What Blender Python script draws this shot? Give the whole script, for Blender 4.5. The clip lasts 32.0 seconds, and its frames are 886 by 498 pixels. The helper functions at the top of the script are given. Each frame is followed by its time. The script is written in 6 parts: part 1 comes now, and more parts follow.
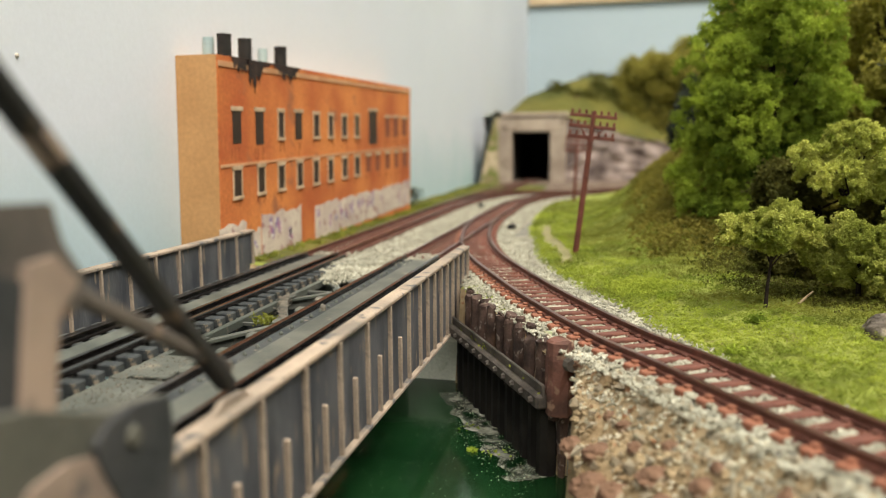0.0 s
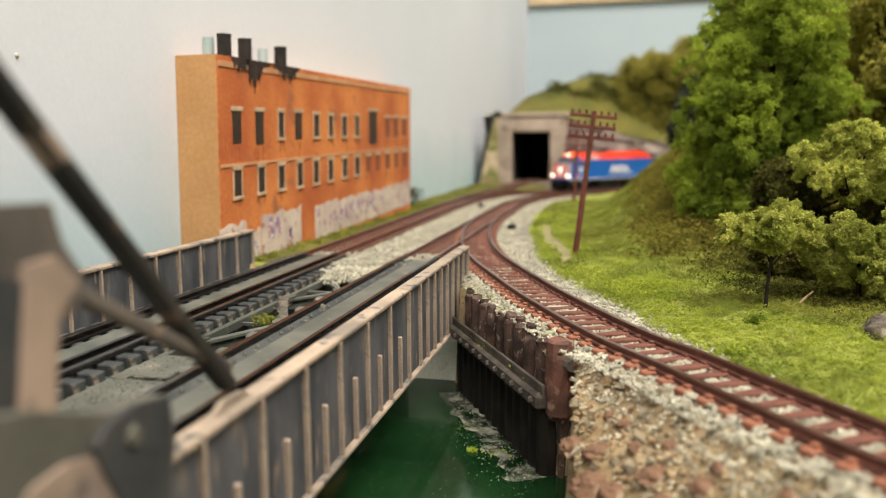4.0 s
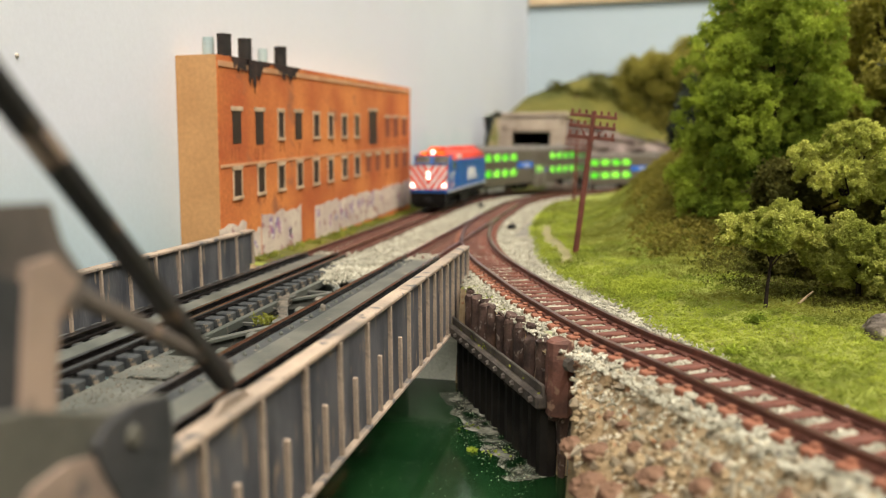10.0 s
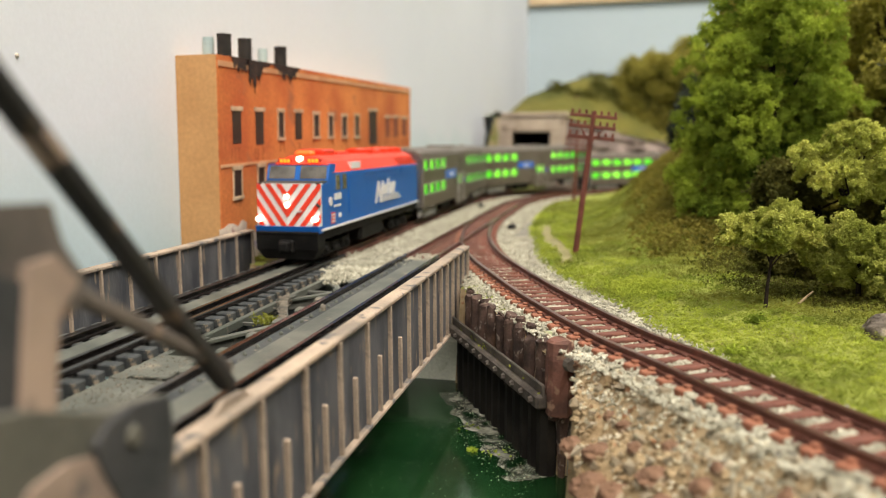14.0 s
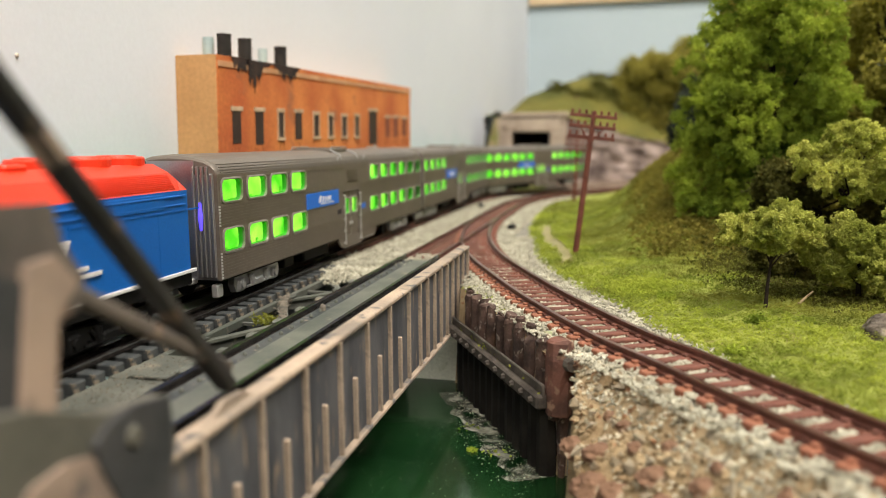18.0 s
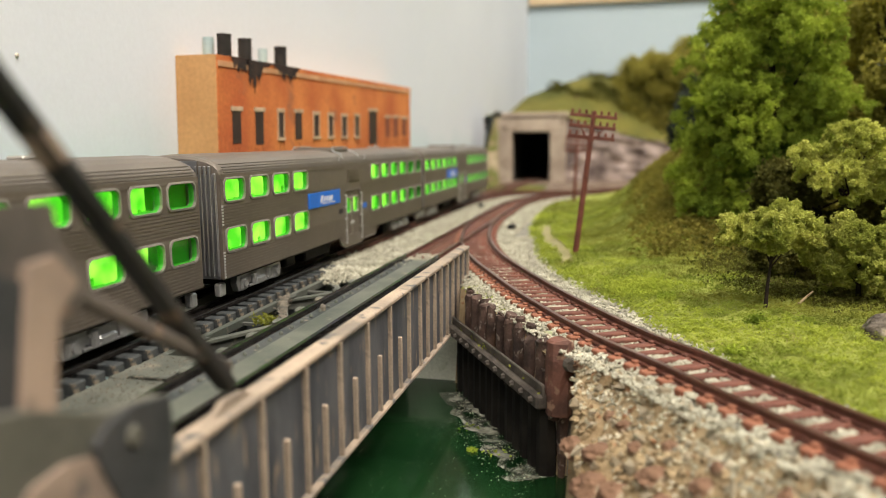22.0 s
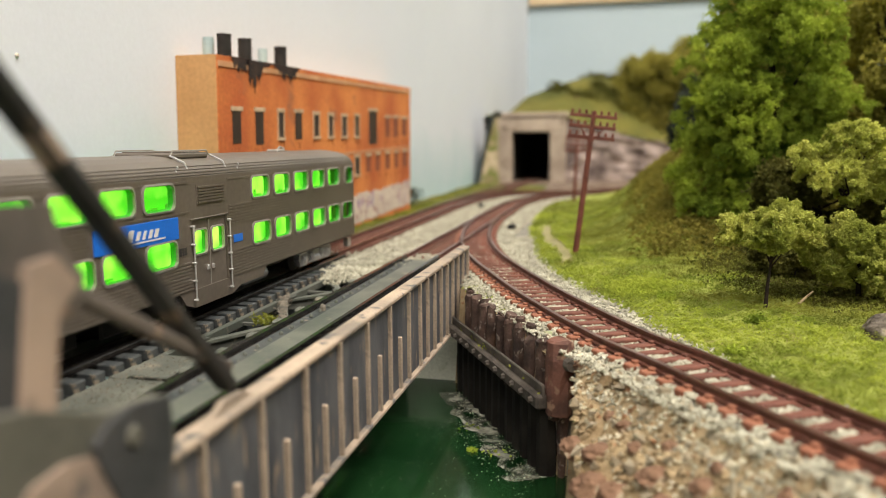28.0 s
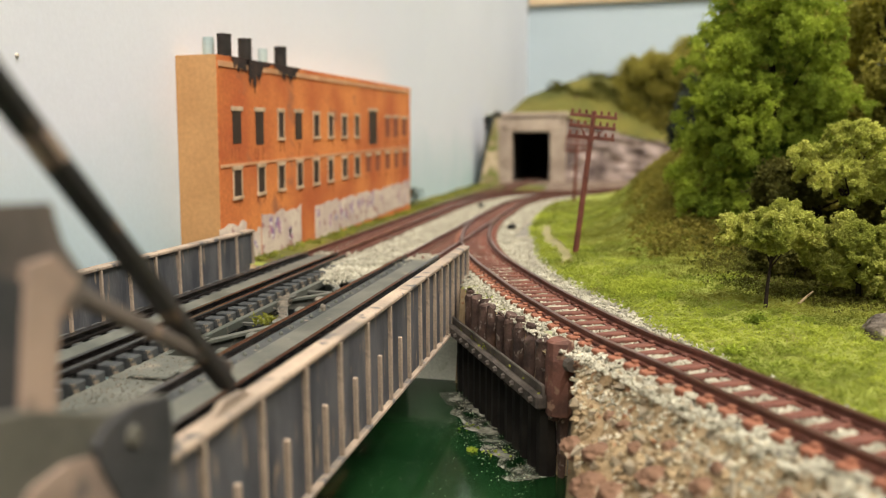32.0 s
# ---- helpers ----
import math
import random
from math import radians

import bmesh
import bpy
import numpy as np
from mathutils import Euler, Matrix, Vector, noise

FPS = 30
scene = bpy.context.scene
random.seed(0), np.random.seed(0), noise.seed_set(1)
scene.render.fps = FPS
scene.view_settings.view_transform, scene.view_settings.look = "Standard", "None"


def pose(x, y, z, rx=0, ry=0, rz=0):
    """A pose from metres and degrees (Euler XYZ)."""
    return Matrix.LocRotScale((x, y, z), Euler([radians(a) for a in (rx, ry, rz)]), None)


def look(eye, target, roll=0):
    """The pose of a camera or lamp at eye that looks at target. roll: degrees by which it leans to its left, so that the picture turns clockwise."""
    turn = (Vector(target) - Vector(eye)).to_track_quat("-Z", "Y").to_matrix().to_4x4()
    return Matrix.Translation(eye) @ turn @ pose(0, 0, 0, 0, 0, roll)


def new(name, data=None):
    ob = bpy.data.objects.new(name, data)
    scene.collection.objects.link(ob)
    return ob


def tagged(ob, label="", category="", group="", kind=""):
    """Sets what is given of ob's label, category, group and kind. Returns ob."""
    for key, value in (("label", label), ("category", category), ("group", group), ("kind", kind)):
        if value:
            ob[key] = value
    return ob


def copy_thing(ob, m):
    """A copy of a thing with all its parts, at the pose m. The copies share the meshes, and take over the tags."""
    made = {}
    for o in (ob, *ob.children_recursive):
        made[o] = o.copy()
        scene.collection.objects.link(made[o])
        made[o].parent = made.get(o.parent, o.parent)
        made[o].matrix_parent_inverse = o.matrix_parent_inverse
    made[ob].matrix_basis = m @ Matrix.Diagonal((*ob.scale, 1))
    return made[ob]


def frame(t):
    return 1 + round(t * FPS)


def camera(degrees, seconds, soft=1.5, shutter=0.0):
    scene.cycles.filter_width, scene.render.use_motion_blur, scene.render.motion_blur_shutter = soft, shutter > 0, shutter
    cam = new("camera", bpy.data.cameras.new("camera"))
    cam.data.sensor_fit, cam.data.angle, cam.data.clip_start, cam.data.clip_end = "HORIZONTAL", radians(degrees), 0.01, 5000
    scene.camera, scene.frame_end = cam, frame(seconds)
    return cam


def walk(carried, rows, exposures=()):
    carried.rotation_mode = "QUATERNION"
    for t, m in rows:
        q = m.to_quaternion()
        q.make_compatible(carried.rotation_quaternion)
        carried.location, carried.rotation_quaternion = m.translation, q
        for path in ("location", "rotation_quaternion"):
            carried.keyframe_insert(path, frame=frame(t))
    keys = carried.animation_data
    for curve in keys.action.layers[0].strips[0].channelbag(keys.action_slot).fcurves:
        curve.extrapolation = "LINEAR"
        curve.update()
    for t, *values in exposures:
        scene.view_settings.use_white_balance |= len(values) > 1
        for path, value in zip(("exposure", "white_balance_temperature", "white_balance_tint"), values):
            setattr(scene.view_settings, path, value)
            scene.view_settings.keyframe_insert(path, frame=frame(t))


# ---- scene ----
# All sizes below are in millimetres of the model railway (N scale, 9 mm gauge); U turns them into metres.
U = 0.001

# ---- camera ----
cam = camera(60.96, 32.0, soft=0.65)
EYE = pose(86.5 * U, 0.0, 32.92 * U, 81.87, 0, 12.96) @ pose(0, 0, 0, 0, 0, -0.35)
def cast(k):
    """Stops, kelvin and tint of the clip's colour drift; k = 1 where it is strongest."""
    return (0.03 + 0.22 * k, 6500 + 800 * k, 10 + 17 * k)


EXPOSURES = [(t, *cast(k)) for t, k in ((0.0, -0.15), (0.3, 0.3), (0.6, 0.75), (1.0, 0.55), (2.0, 0.25), (3.0, 0.1), (5.4, 0.05), (5.7, 0.6), (6.0, 1.0), (6.5, 0.65), (7.0, 0.4), (8.0, 0.1), (10.0, 0.06), (28.0, 0.04), (30.0, 0.08), (32.0, 0.1))]
walk(cam, [(0.0, EYE), (32.0, EYE)], EXPOSURES)
cam.data.dof.use_dof = True
cam.data.dof.focus_distance = 0.149
cam.data.dof.aperture_fstop = 19.0

# ---- light ----
world = bpy.data.worlds.new("room_light")
world.use_nodes = True
world.node_tree.nodes["Background"].inputs[0].default_value = (1.0, 0.95, 0.88, 1)
world.node_tree.nodes["Background"].inputs[1].default_value = 0.05
scene.world = world


def area_lamp(name, loc, target, size, watts, colour):
    data = bpy.data.lights.new(name, "AREA")
    data.shape, data.size, data.energy, data.color = "DISK", size, watts, colour
    ob = new(name, data)
    ob.matrix_world = look(loc, target)
    return ob


area_lamp("room_lamp", (0.75, -0.15, 1.55), (0.1, 0.3, 0.0), 0.8, 40, (1.0, 0.91, 0.80))
# added fill from behind the camera, not a known lamp of the room
area_lamp("front_fill_lamp", (0.15, -1.0, 1.6), (0.1, 0.2, 0.0), 0.8, 27, (1.0, 0.91, 0.80))


# ---- materials ----
def mat(name, c1, c2, scale=600, rough=0.75, metal=0.0, bump=0.4, fine=3000, dist=0.0002, c3=None, spots=0.62, vary=0.0, spec=0.4, leaf=0.0, amp=0.5, squash=None):
    """Two tones mixed by a coarse noise, a third in spots, fine grain and relief; scales are per metre."""
    m = bpy.data.materials.new(name)
    m.use_nodes = True
    nt = m.node_tree
    bsdf = nt.nodes["Principled BSDF"]
    N, Lk = nt.nodes.new, nt.links.new
    tc = N("ShaderNodeTexCoord")
    n1, n2 = N("ShaderNodeTexNoise"), N("ShaderNodeTexNoise")
    n1.inputs["Scale"].default_value, n1.inputs["Detail"].default_value = scale, 6
    n2.inputs["Scale"].default_value, n2.inputs["Detail"].default_value = fine, 5
    where = tc.outputs["Object"]
    if squash:
        mp = N("ShaderNodeMapping")
        mp.inputs["Scale"].default_value = squash
        Lk(where, mp.inputs["Vector"])
        where = mp.outputs["Vector"]
    Lk(where, n1.inputs["Vector"])
    Lk(where, n2.inputs["Vector"])
    ramp = N("ShaderNodeValToRGB")
    ramp.color_ramp.elements[0].position, ramp.color_ramp.elements[1].position = 0.35, 0.65
    ramp.color_ramp.elements[0].color, ramp.color_ramp.elements[1].color = (*c1, 1), (*c2, 1)
    Lk(n1.outputs["Fac"], ramp.inputs["Fac"])
    colour = ramp.outputs["Color"]
    if c3:
        r3 = N("ShaderNodeValToRGB")
        r3.color_ramp.elements[0].position, r3.color_ramp.elements[1].position = spots, spots + 0.08
        n3 = N("ShaderNodeTexNoise")
        n3.inputs["Scale"].default_value, n3.inputs["Detail"].default_value = scale * 2.3, 8
        Lk(where, n3.inputs["Vector"])
        Lk(n3.outputs["Fac"], r3.inputs["Fac"])
        mix3 = N("ShaderNodeMix")
        mix3.data_type = "RGBA"
        Lk(r3.outputs["Color"], mix3.inputs["Factor"])
        Lk(colour, mix3.inputs["A"])
        mix3.inputs["B"].default_value = (*c3, 1)
        colour = mix3.outputs["Result"]
    hsv = N("ShaderNodeHueSaturation")
    Lk(colour, hsv.inputs["Color"])
    add = N("ShaderNodeMath")
    add.operation = "MULTIPLY_ADD"
    Lk(n2.outputs["Fac"], add.inputs[0])
    add.inputs[1].default_value, add.inputs[2].default_value = amp, 1 - amp / 2
    val = add.outputs[0]
    if vary:
        info = N("ShaderNodeObjectInfo")
        geo = N("ShaderNodeNewGeometry")
        sm = N("ShaderNodeMath")
        sm.operation = "ADD"
        Lk(info.outputs["Random"], sm.inputs[0])
        Lk(geo.outputs["Random Per Island"], sm.inputs[1])
        v2 = N("ShaderNodeMath")
        v2.operation = "MULTIPLY_ADD"
        Lk(sm.outputs[0], v2.inputs[0])
        v2.inputs[1].default_value, v2.inputs[2].default_value = vary, 1 - vary
        v3 = N("ShaderNodeMath")
        v3.operation = "MULTIPLY"
        Lk(v2.outputs[0], v3.inputs[0])
        Lk(val, v3.inputs[1])
        val = v3.outputs[0]
    Lk(val, hsv.inputs["Value"])
    Lk(hsv.outputs["Color"], bsdf.inputs["Base Color"])
    bsdf.inputs["Roughness"].default_value, bsdf.inputs["Metallic"].default_value = rough, metal
    bsdf.inputs["Specular IOR Level"].default_value = spec
    if leaf:
        tr, mx = N("ShaderNodeBsdfTranslucent"), N("ShaderNodeMixShader")
        Lk(hsv.outputs["Color"], tr.inputs["Color"])
        mx.inputs[0].default_value = leaf
        Lk(bsdf.outputs[0], mx.inputs[1])
        Lk(tr.outputs[0], mx.inputs[2])
        Lk(mx.outputs[0], nt.nodes["Material Output"].inputs[0])
    if bump:
        b = N("ShaderNodeBump")
        b.inputs["Strength"].default_value, b.inputs["Distance"].default_value = bump, dist
        Lk(n2.outputs["Fac"], b.inputs["Height"])
        Lk(b.outputs["Normal"], bsdf.inputs["Normal"])
    return m


def glow(name, colour, strength, colour2=None, scale=300):
    m = bpy.data.materials.new(name)
    m.use_nodes = True
    nt = m.node_tree
    bsdf = nt.nodes["Principled BSDF"]
    bsdf.inputs["Base Color"].default_value = (*colour, 1)
    bsdf.inputs["Emission Color"].default_value = (*colour, 1)
    bsdf.inputs["Emission Strength"].default_value = strength
    if colour2:
        tc, n, r = (nt.nodes.new(k) for k in ("ShaderNodeTexCoord", "ShaderNodeTexNoise", "ShaderNodeValToRGB"))
        n.inputs["Scale"].default_value = scale
        r.color_ramp.elements[0].position, r.color_ramp.elements[1].position = 0.35, 0.62
        r.color_ramp.elements[0].color, r.color_ramp.elements[1].color = (*colour, 1), (*colour2, 1)
        nt.links.new(tc.outputs["Object"], n.inputs["Vector"])
        nt.links.new(n.outputs["Fac"], r.inputs["Fac"])
        nt.links.new(r.outputs["Color"], bsdf.inputs["Emission Color"])
    return m


def pane_mat(name, tint):
    m = bpy.data.materials.new(name)
    m.use_nodes = True
    nt = m.node_tree
    t, g, x = (nt.nodes.new(k) for k in ("ShaderNodeBsdfTransparent", "ShaderNodeBsdfGlossy", "ShaderNodeMixShader"))
    t.inputs["Color"].default_value = (*tint, 1)
    g.inputs["Roughness"].default_value = 0.08
    x.inputs[0].default_value = 0.07
    nt.links.new(t.outputs[0], x.inputs[1])
    nt.links.new(g.outputs[0], x.inputs[2])
    nt.links.new(x.outputs[0], nt.nodes["Material Output"].inputs[0])
    return m


M_WALL = mat("wall_paint", (0.64, 0.675, 0.74), (0.68, 0.715, 0.78), 6, 0.85, bump=0.10, fine=900, dist=0.0002, amp=0.10)
def sky_spray(m, colour, top, fade):
    """Sky-blue spray paint along the foot of a painted wall, cloudy at its upper edge; heights in metres."""
    nt = m.node_tree
    hue = nt.nodes["Hue/Saturation/Value"]
    src = hue.inputs["Color"].links[0].from_socket
    tc, sep, nz, ad, mr, mx = (nt.nodes.new(k) for k in ("ShaderNodeTexCoord", "ShaderNodeSeparateXYZ", "ShaderNodeTexNoise", "ShaderNodeMath", "ShaderNodeMapRange", "ShaderNodeMix"))
    nz.inputs["Scale"].default_value, nz.inputs["Detail"].default_value = 22, 5
    nt.links.new(tc.outputs["Object"], nz.inputs["Vector"])
    nt.links.new(tc.outputs["Object"], sep.inputs[0])
    ad.operation = "MULTIPLY_ADD"
    nt.links.new(nz.outputs["Fac"], ad.inputs[0])
    ad.inputs[1].default_value = -0.05
    nt.links.new(sep.outputs["Z"], ad.inputs[2])
    mr.inputs["From Min"].default_value, mr.inputs["From Max"].default_value = top, top + fade
    mr.inputs["To Min"].default_value, mr.inputs["To Max"].default_value = 0.85, 0.0
    nt.links.new(ad.outputs[0], mr.inputs["Value"])
    mx.data_type = "RGBA"
    nt.links.new(mr.outputs["Result"], mx.inputs["Factor"])
    nt.links.new(src, mx.inputs["A"])
    mx.inputs["B"].default_value = (*colour, 1)
    nt.links.new(mx.outputs["Result"], hue.inputs["Color"])


sky_spray(M_WALL, (0.40, 0.57, 0.60), -0.030, 0.045)
M_WALL2 = mat("wall_paint_blue", (0.37, 0.455, 0.505), (0.41, 0.495, 0.54), 5, 0.85, bump=0.2, fine=500, dist=0.0006, amp=0.12)
M_WHITE = mat("ceiling_white", (0.78, 0.77, 0.74), (0.82, 0.81, 0.78), 5, 0.9, fine=300)
M_WOOD = mat("trim_wood", (0.50, 0.38, 0.24), (0.60, 0.47, 0.30), 30, 0.5, fine=200)
M_GRASS = mat("turf_ground", (0.19, 0.225, 0.036), (0.30, 0.335, 0.058), 70, 0.95, bump=0.9, fine=1600, dist=0.0008, c3=(0.20, 0.21, 0.045), spots=0.58)
M_HILL = mat("hill_turf", (0.075, 0.085, 0.015), (0.150, 0.135, 0.024), 28, 0.95, bump=0.8, fine=900, dist=0.001, c3=(0.12, 0.085, 0.03))
M_BALLAST = mat("ballast_bed", (0.15, 0.14, 0.115), (0.30, 0.285, 0.24), 900, 0.9, bump=1.0, fine=1800, dist=0.0006)
M_TRAIL = mat("trail_soil", (0.18, 0.17, 0.075), (0.28, 0.25, 0.12), 200, 0.95, bump=0.6, fine=1800, dist=0.0004)
M_STONE = mat("ballast_grain", (0.26, 0.25, 0.19), (0.46, 0.445, 0.355), 300, 0.8, bump=0.3, fine=5000, vary=0.32)
M_RUBBLE = mat("rubble", (0.23, 0.16, 0.085), (0.43, 0.335, 0.20), 160, 0.9, bump=0.8, fine=2500, c3=(0.27, 0.12, 0.055), vary=0.3)
M_BANK = mat("bank_grain", (0.37, 0.335, 0.235), (0.60, 0.555, 0.42), 300, 0.85, bump=0.3, fine=4000, c3=(0.26, 0.17, 0.09), spots=0.60, vary=0.42)
M_STONE2 = mat("coarse_stone", (0.25, 0.20, 0.13), (0.44, 0.39, 0.29), 120, 0.85, bump=0.4, fine=2500, c3=(0.27, 0.30, 0.17), spots=0.62, vary=0.3)
M_BOULDER = mat("boulder_rust", (0.13, 0.070, 0.042), (0.25, 0.145, 0.090), 120, 0.9, bump=0.8, fine=1800, dist=0.0004, c3=(0.40, 0.34, 0.24), spots=0.58)
M_GRANITE = mat("boulder_grey", (0.085, 0.073, 0.060), (0.24, 0.205, 0.17), 200, 0.95, bump=1.0, fine=900, dist=0.0012, c3=(0.32, 0.28, 0.23), spots=0.6, spec=0.1)
M_CONC = mat("concrete", (0.50, 0.45, 0.37), (0.62, 0.57, 0.47), 60, 0.9, bump=0.3, fine=1500, c3=(0.28, 0.26, 0.22))
M_ROCK = mat("rock_cast", (0.09, 0.066, 0.060), (0.37, 0.295, 0.265), 60, 0.9, bump=0.8, fine=500, dist=0.001)
M_PILE = mat("pile_brown", (0.026, 0.016, 0.013), (0.095, 0.057, 0.044), 260, 0.8, bump=0.8, fine=2200, c3=(0.24, 0.20, 0.17), spots=0.60, vary=0.2, amp=0.8)
# near-black for the lower piles: the shadow under the waler, as colour
M_PILESHADE = mat("pile_shade_black", (0.008, 0.007, 0.006), (0.019, 0.017, 0.014), 200, 0.85, bump=0.3, spec=0.2)
M_POST = mat("post_red", (0.060, 0.030, 0.024), (0.15, 0.065, 0.046), 200, 0.8, bump=0.7, fine=1500, c3=(0.24, 0.15, 0.10), spots=0.58)
M_WALER = mat("waler_grey", (0.040, 0.033, 0.028), (0.115, 0.098, 0.082), 200, 0.85, bump=0.6, fine=2200)
M_GIRDER = mat("girder_grey", (0.046, 0.051, 0.062), (0.105, 0.108, 0.116), 240, 0.6, bump=0.2, fine=2500, c3=(0.24, 0.19, 0.145), spots=0.60, amp=0.7, squash=(1, 1, 0.22))
M_GUSSET = mat("gusset_grey", (0.080, 0.080, 0.066), (0.15, 0.142, 0.115), 60, 0.75, bump=0.2, fine=1500, c3=(0.26, 0.20, 0.15), spots=0.64)
M_DUST = mat("girder_dusty", (0.22, 0.185, 0.15), (0.44, 0.345, 0.26), 120, 0.8, bump=0.3, fine=2500, c3=(0.12, 0.115, 0.11), spots=0.555, amp=0.7)
M_TOWER = mat("tower_grey", (0.060, 0.056, 0.053), (0.14, 0.117, 0.10), 100, 0.75, bump=0.3, fine=2000, c3=(0.24, 0.17, 0.13), spots=0.60)
# darker tower steel; the shadow on the leg web is put into this colour
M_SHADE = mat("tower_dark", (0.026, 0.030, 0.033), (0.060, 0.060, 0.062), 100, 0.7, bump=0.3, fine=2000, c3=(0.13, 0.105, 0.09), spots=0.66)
M_LEGTAN = mat("leg_tan", (0.20, 0.155, 0.125), (0.36, 0.27, 0.21), 90, 0.8, bump=0.2, c3=(0.10, 0.09, 0.085), spots=0.62)
M_TIEB = mat("bridge_tie", (0.026, 0.032, 0.035), (0.072, 0.077, 0.076), 250, 0.75, bump=0.3, fine=3000, c3=(0.22, 0.185, 0.14), spots=0.62, vary=0.2)
M_DECK = mat("deck_grey", (0.045, 0.050, 0.047), (0.105, 0.108, 0.095), 120, 0.8, bump=0.3, fine=2000, c3=(0.22, 0.19, 0.14), spots=0.62)
M_PLANK = mat("plank_grey", (0.066, 0.074, 0.063), (0.135, 0.140, 0.117), 110, 0.55, bump=0.3, fine=2000, c3=(0.24, 0.21, 0.16), spots=0.64)
M_DUSTY = mat("dusty_strap", (0.10, 0.095, 0.080), (0.22, 0.195, 0.155), 300, 0.9, bump=0.6, fine=2500)
M_BLACK = mat("black_steel", (0.012, 0.012, 0.013), (0.03, 0.028, 0.027), 55, 0.55, bump=0.2, c3=(0.22, 0.145, 0.095), spots=0.57)
M_RUST = mat("rail_rust", (0.075, 0.026, 0.018), (0.135, 0.050, 0.034), 400, 0.5, bump=0.3, fine=3000)
M_RAILB = mat("rail_dark", (0.035, 0.030, 0.028), (0.07, 0.06, 0.055), 300, 0.24, metal=0.75, bump=0.1)
M_RAILTOP = mat("rail_top", (0.13, 0.060, 0.045), (0.20, 0.10, 0.075), 300, 0.28, metal=0.7, bump=0.05)
M_TIE = mat("tie_rust", (0.095, 0.036, 0.025), (0.18, 0.068, 0.045), 300, 0.8, bump=0.4, fine=3000, c3=(0.25, 0.19, 0.14), spots=0.64, vary=0.2)
M_TIEEND = mat("tie_end_orange", (0.20, 0.075, 0.042), (0.30, 0.125, 0.072), 300, 0.8, bump=0.4, fine=3000, vary=0.15)
M_TIED = mat("tie_rust_dark", (0.085, 0.038, 0.027), (0.16, 0.072, 0.050), 300, 0.8, bump=0.4, fine=3000, vary=0.15)
M_WATER = mat("water_green", (0.0035, 0.019, 0.0055), (0.0085, 0.034, 0.0105), 45, 0.12, bump=0.06, fine=200, dist=0.0005, spec=0.5)
M_SILVER = mat("car_silver", (0.138, 0.117, 0.096), (0.163, 0.139, 0.115), 60, 0.40, metal=0.25, bump=0.05, fine=900)
M_ROOF = mat("car_roof", (0.135, 0.116, 0.097), (0.16, 0.138, 0.115), 60, 0.45, metal=0.2, bump=0.05)
M_CHROME = mat("bright_trim", (0.5, 0.5, 0.5), (0.6, 0.6, 0.6), 100, 0.3, metal=0.6, bump=0)
M_BOGIE = mat("bogie_silver", (0.36, 0.36, 0.37), (0.50, 0.50, 0.51), 300, 0.35, metal=0.7, bump=0.1)
M_UNDER = mat("underframe", (0.004, 0.004, 0.004), (0.012, 0.0115, 0.011), 200, 0.6, bump=0.1, spec=0.15)
M_BLUE = mat("loco_blue", (0.004, 0.100, 0.40), (0.005, 0.112, 0.43), 60, 0.4, bump=0.02)
M_RED = mat("loco_red", (0.66, 0.036, 0.010), (0.72, 0.046, 0.014), 60, 0.4, bump=0.02)
M_PWHITE = mat("paint_white", (0.62, 0.62, 0.62), (0.68, 0.68, 0.68), 60, 0.4, bump=0)
M_PBLUE = mat("plate_blue", (0.010, 0.14, 0.62), (0.012, 0.15, 0.66), 60, 0.35, bump=0)
M_DARK = mat("dark_print", (0.03, 0.028, 0.028), (0.05, 0.045, 0.04), 200, 0.7, bump=0)
# base colour lightened to hold the grey-beige reflections in the cab glass
M_GLASSD = mat("dark_glass", (0.06, 0.055, 0.050), (0.15, 0.14, 0.125), 250, 0.12, bump=0, spec=0.8)
M_CARD = mat("brown_card", (0.46, 0.25, 0.10), (0.52, 0.29, 0.12), 60, 0.85, bump=0.1, fine=900)
M_SOOT = mat("soot", (0.010, 0.009, 0.009), (0.025, 0.022, 0.02), 300, 0.9, bump=0.2)
M_CREAM = mat("print_cream", (0.40, 0.28, 0.17), (0.54, 0.41, 0.28), 200, 0.8, bump=0)
M_CREAM2 = mat("print_band", (0.46, 0.22, 0.10), (0.56, 0.32, 0.17), 120, 0.8, bump=0)
M_GRAF = mat("graffiti", (0.66, 0.58, 0.48), (0.50, 0.40, 0.35), 110, 0.8, bump=0, c3=(0.34, 0.17, 0.16), spots=0.57, amp=0.8)
M_GRAF2 = mat("graffiti_strokes", (0.50, 0.22, 0.30), (0.20, 0.18, 0.34), 220, 0.8, bump=0, c3=(0.75, 0.73, 0.70), spots=0.52)
M_POLE = mat("pole_red_brown", (0.10, 0.030, 0.020), (0.15, 0.045, 0.030), 300, 0.7, bump=0.2)
M_BARK = mat("bark", (0.016, 0.012, 0.009), (0.040, 0.030, 0.022), 300, 0.95, bump=0.5, spec=0.1)
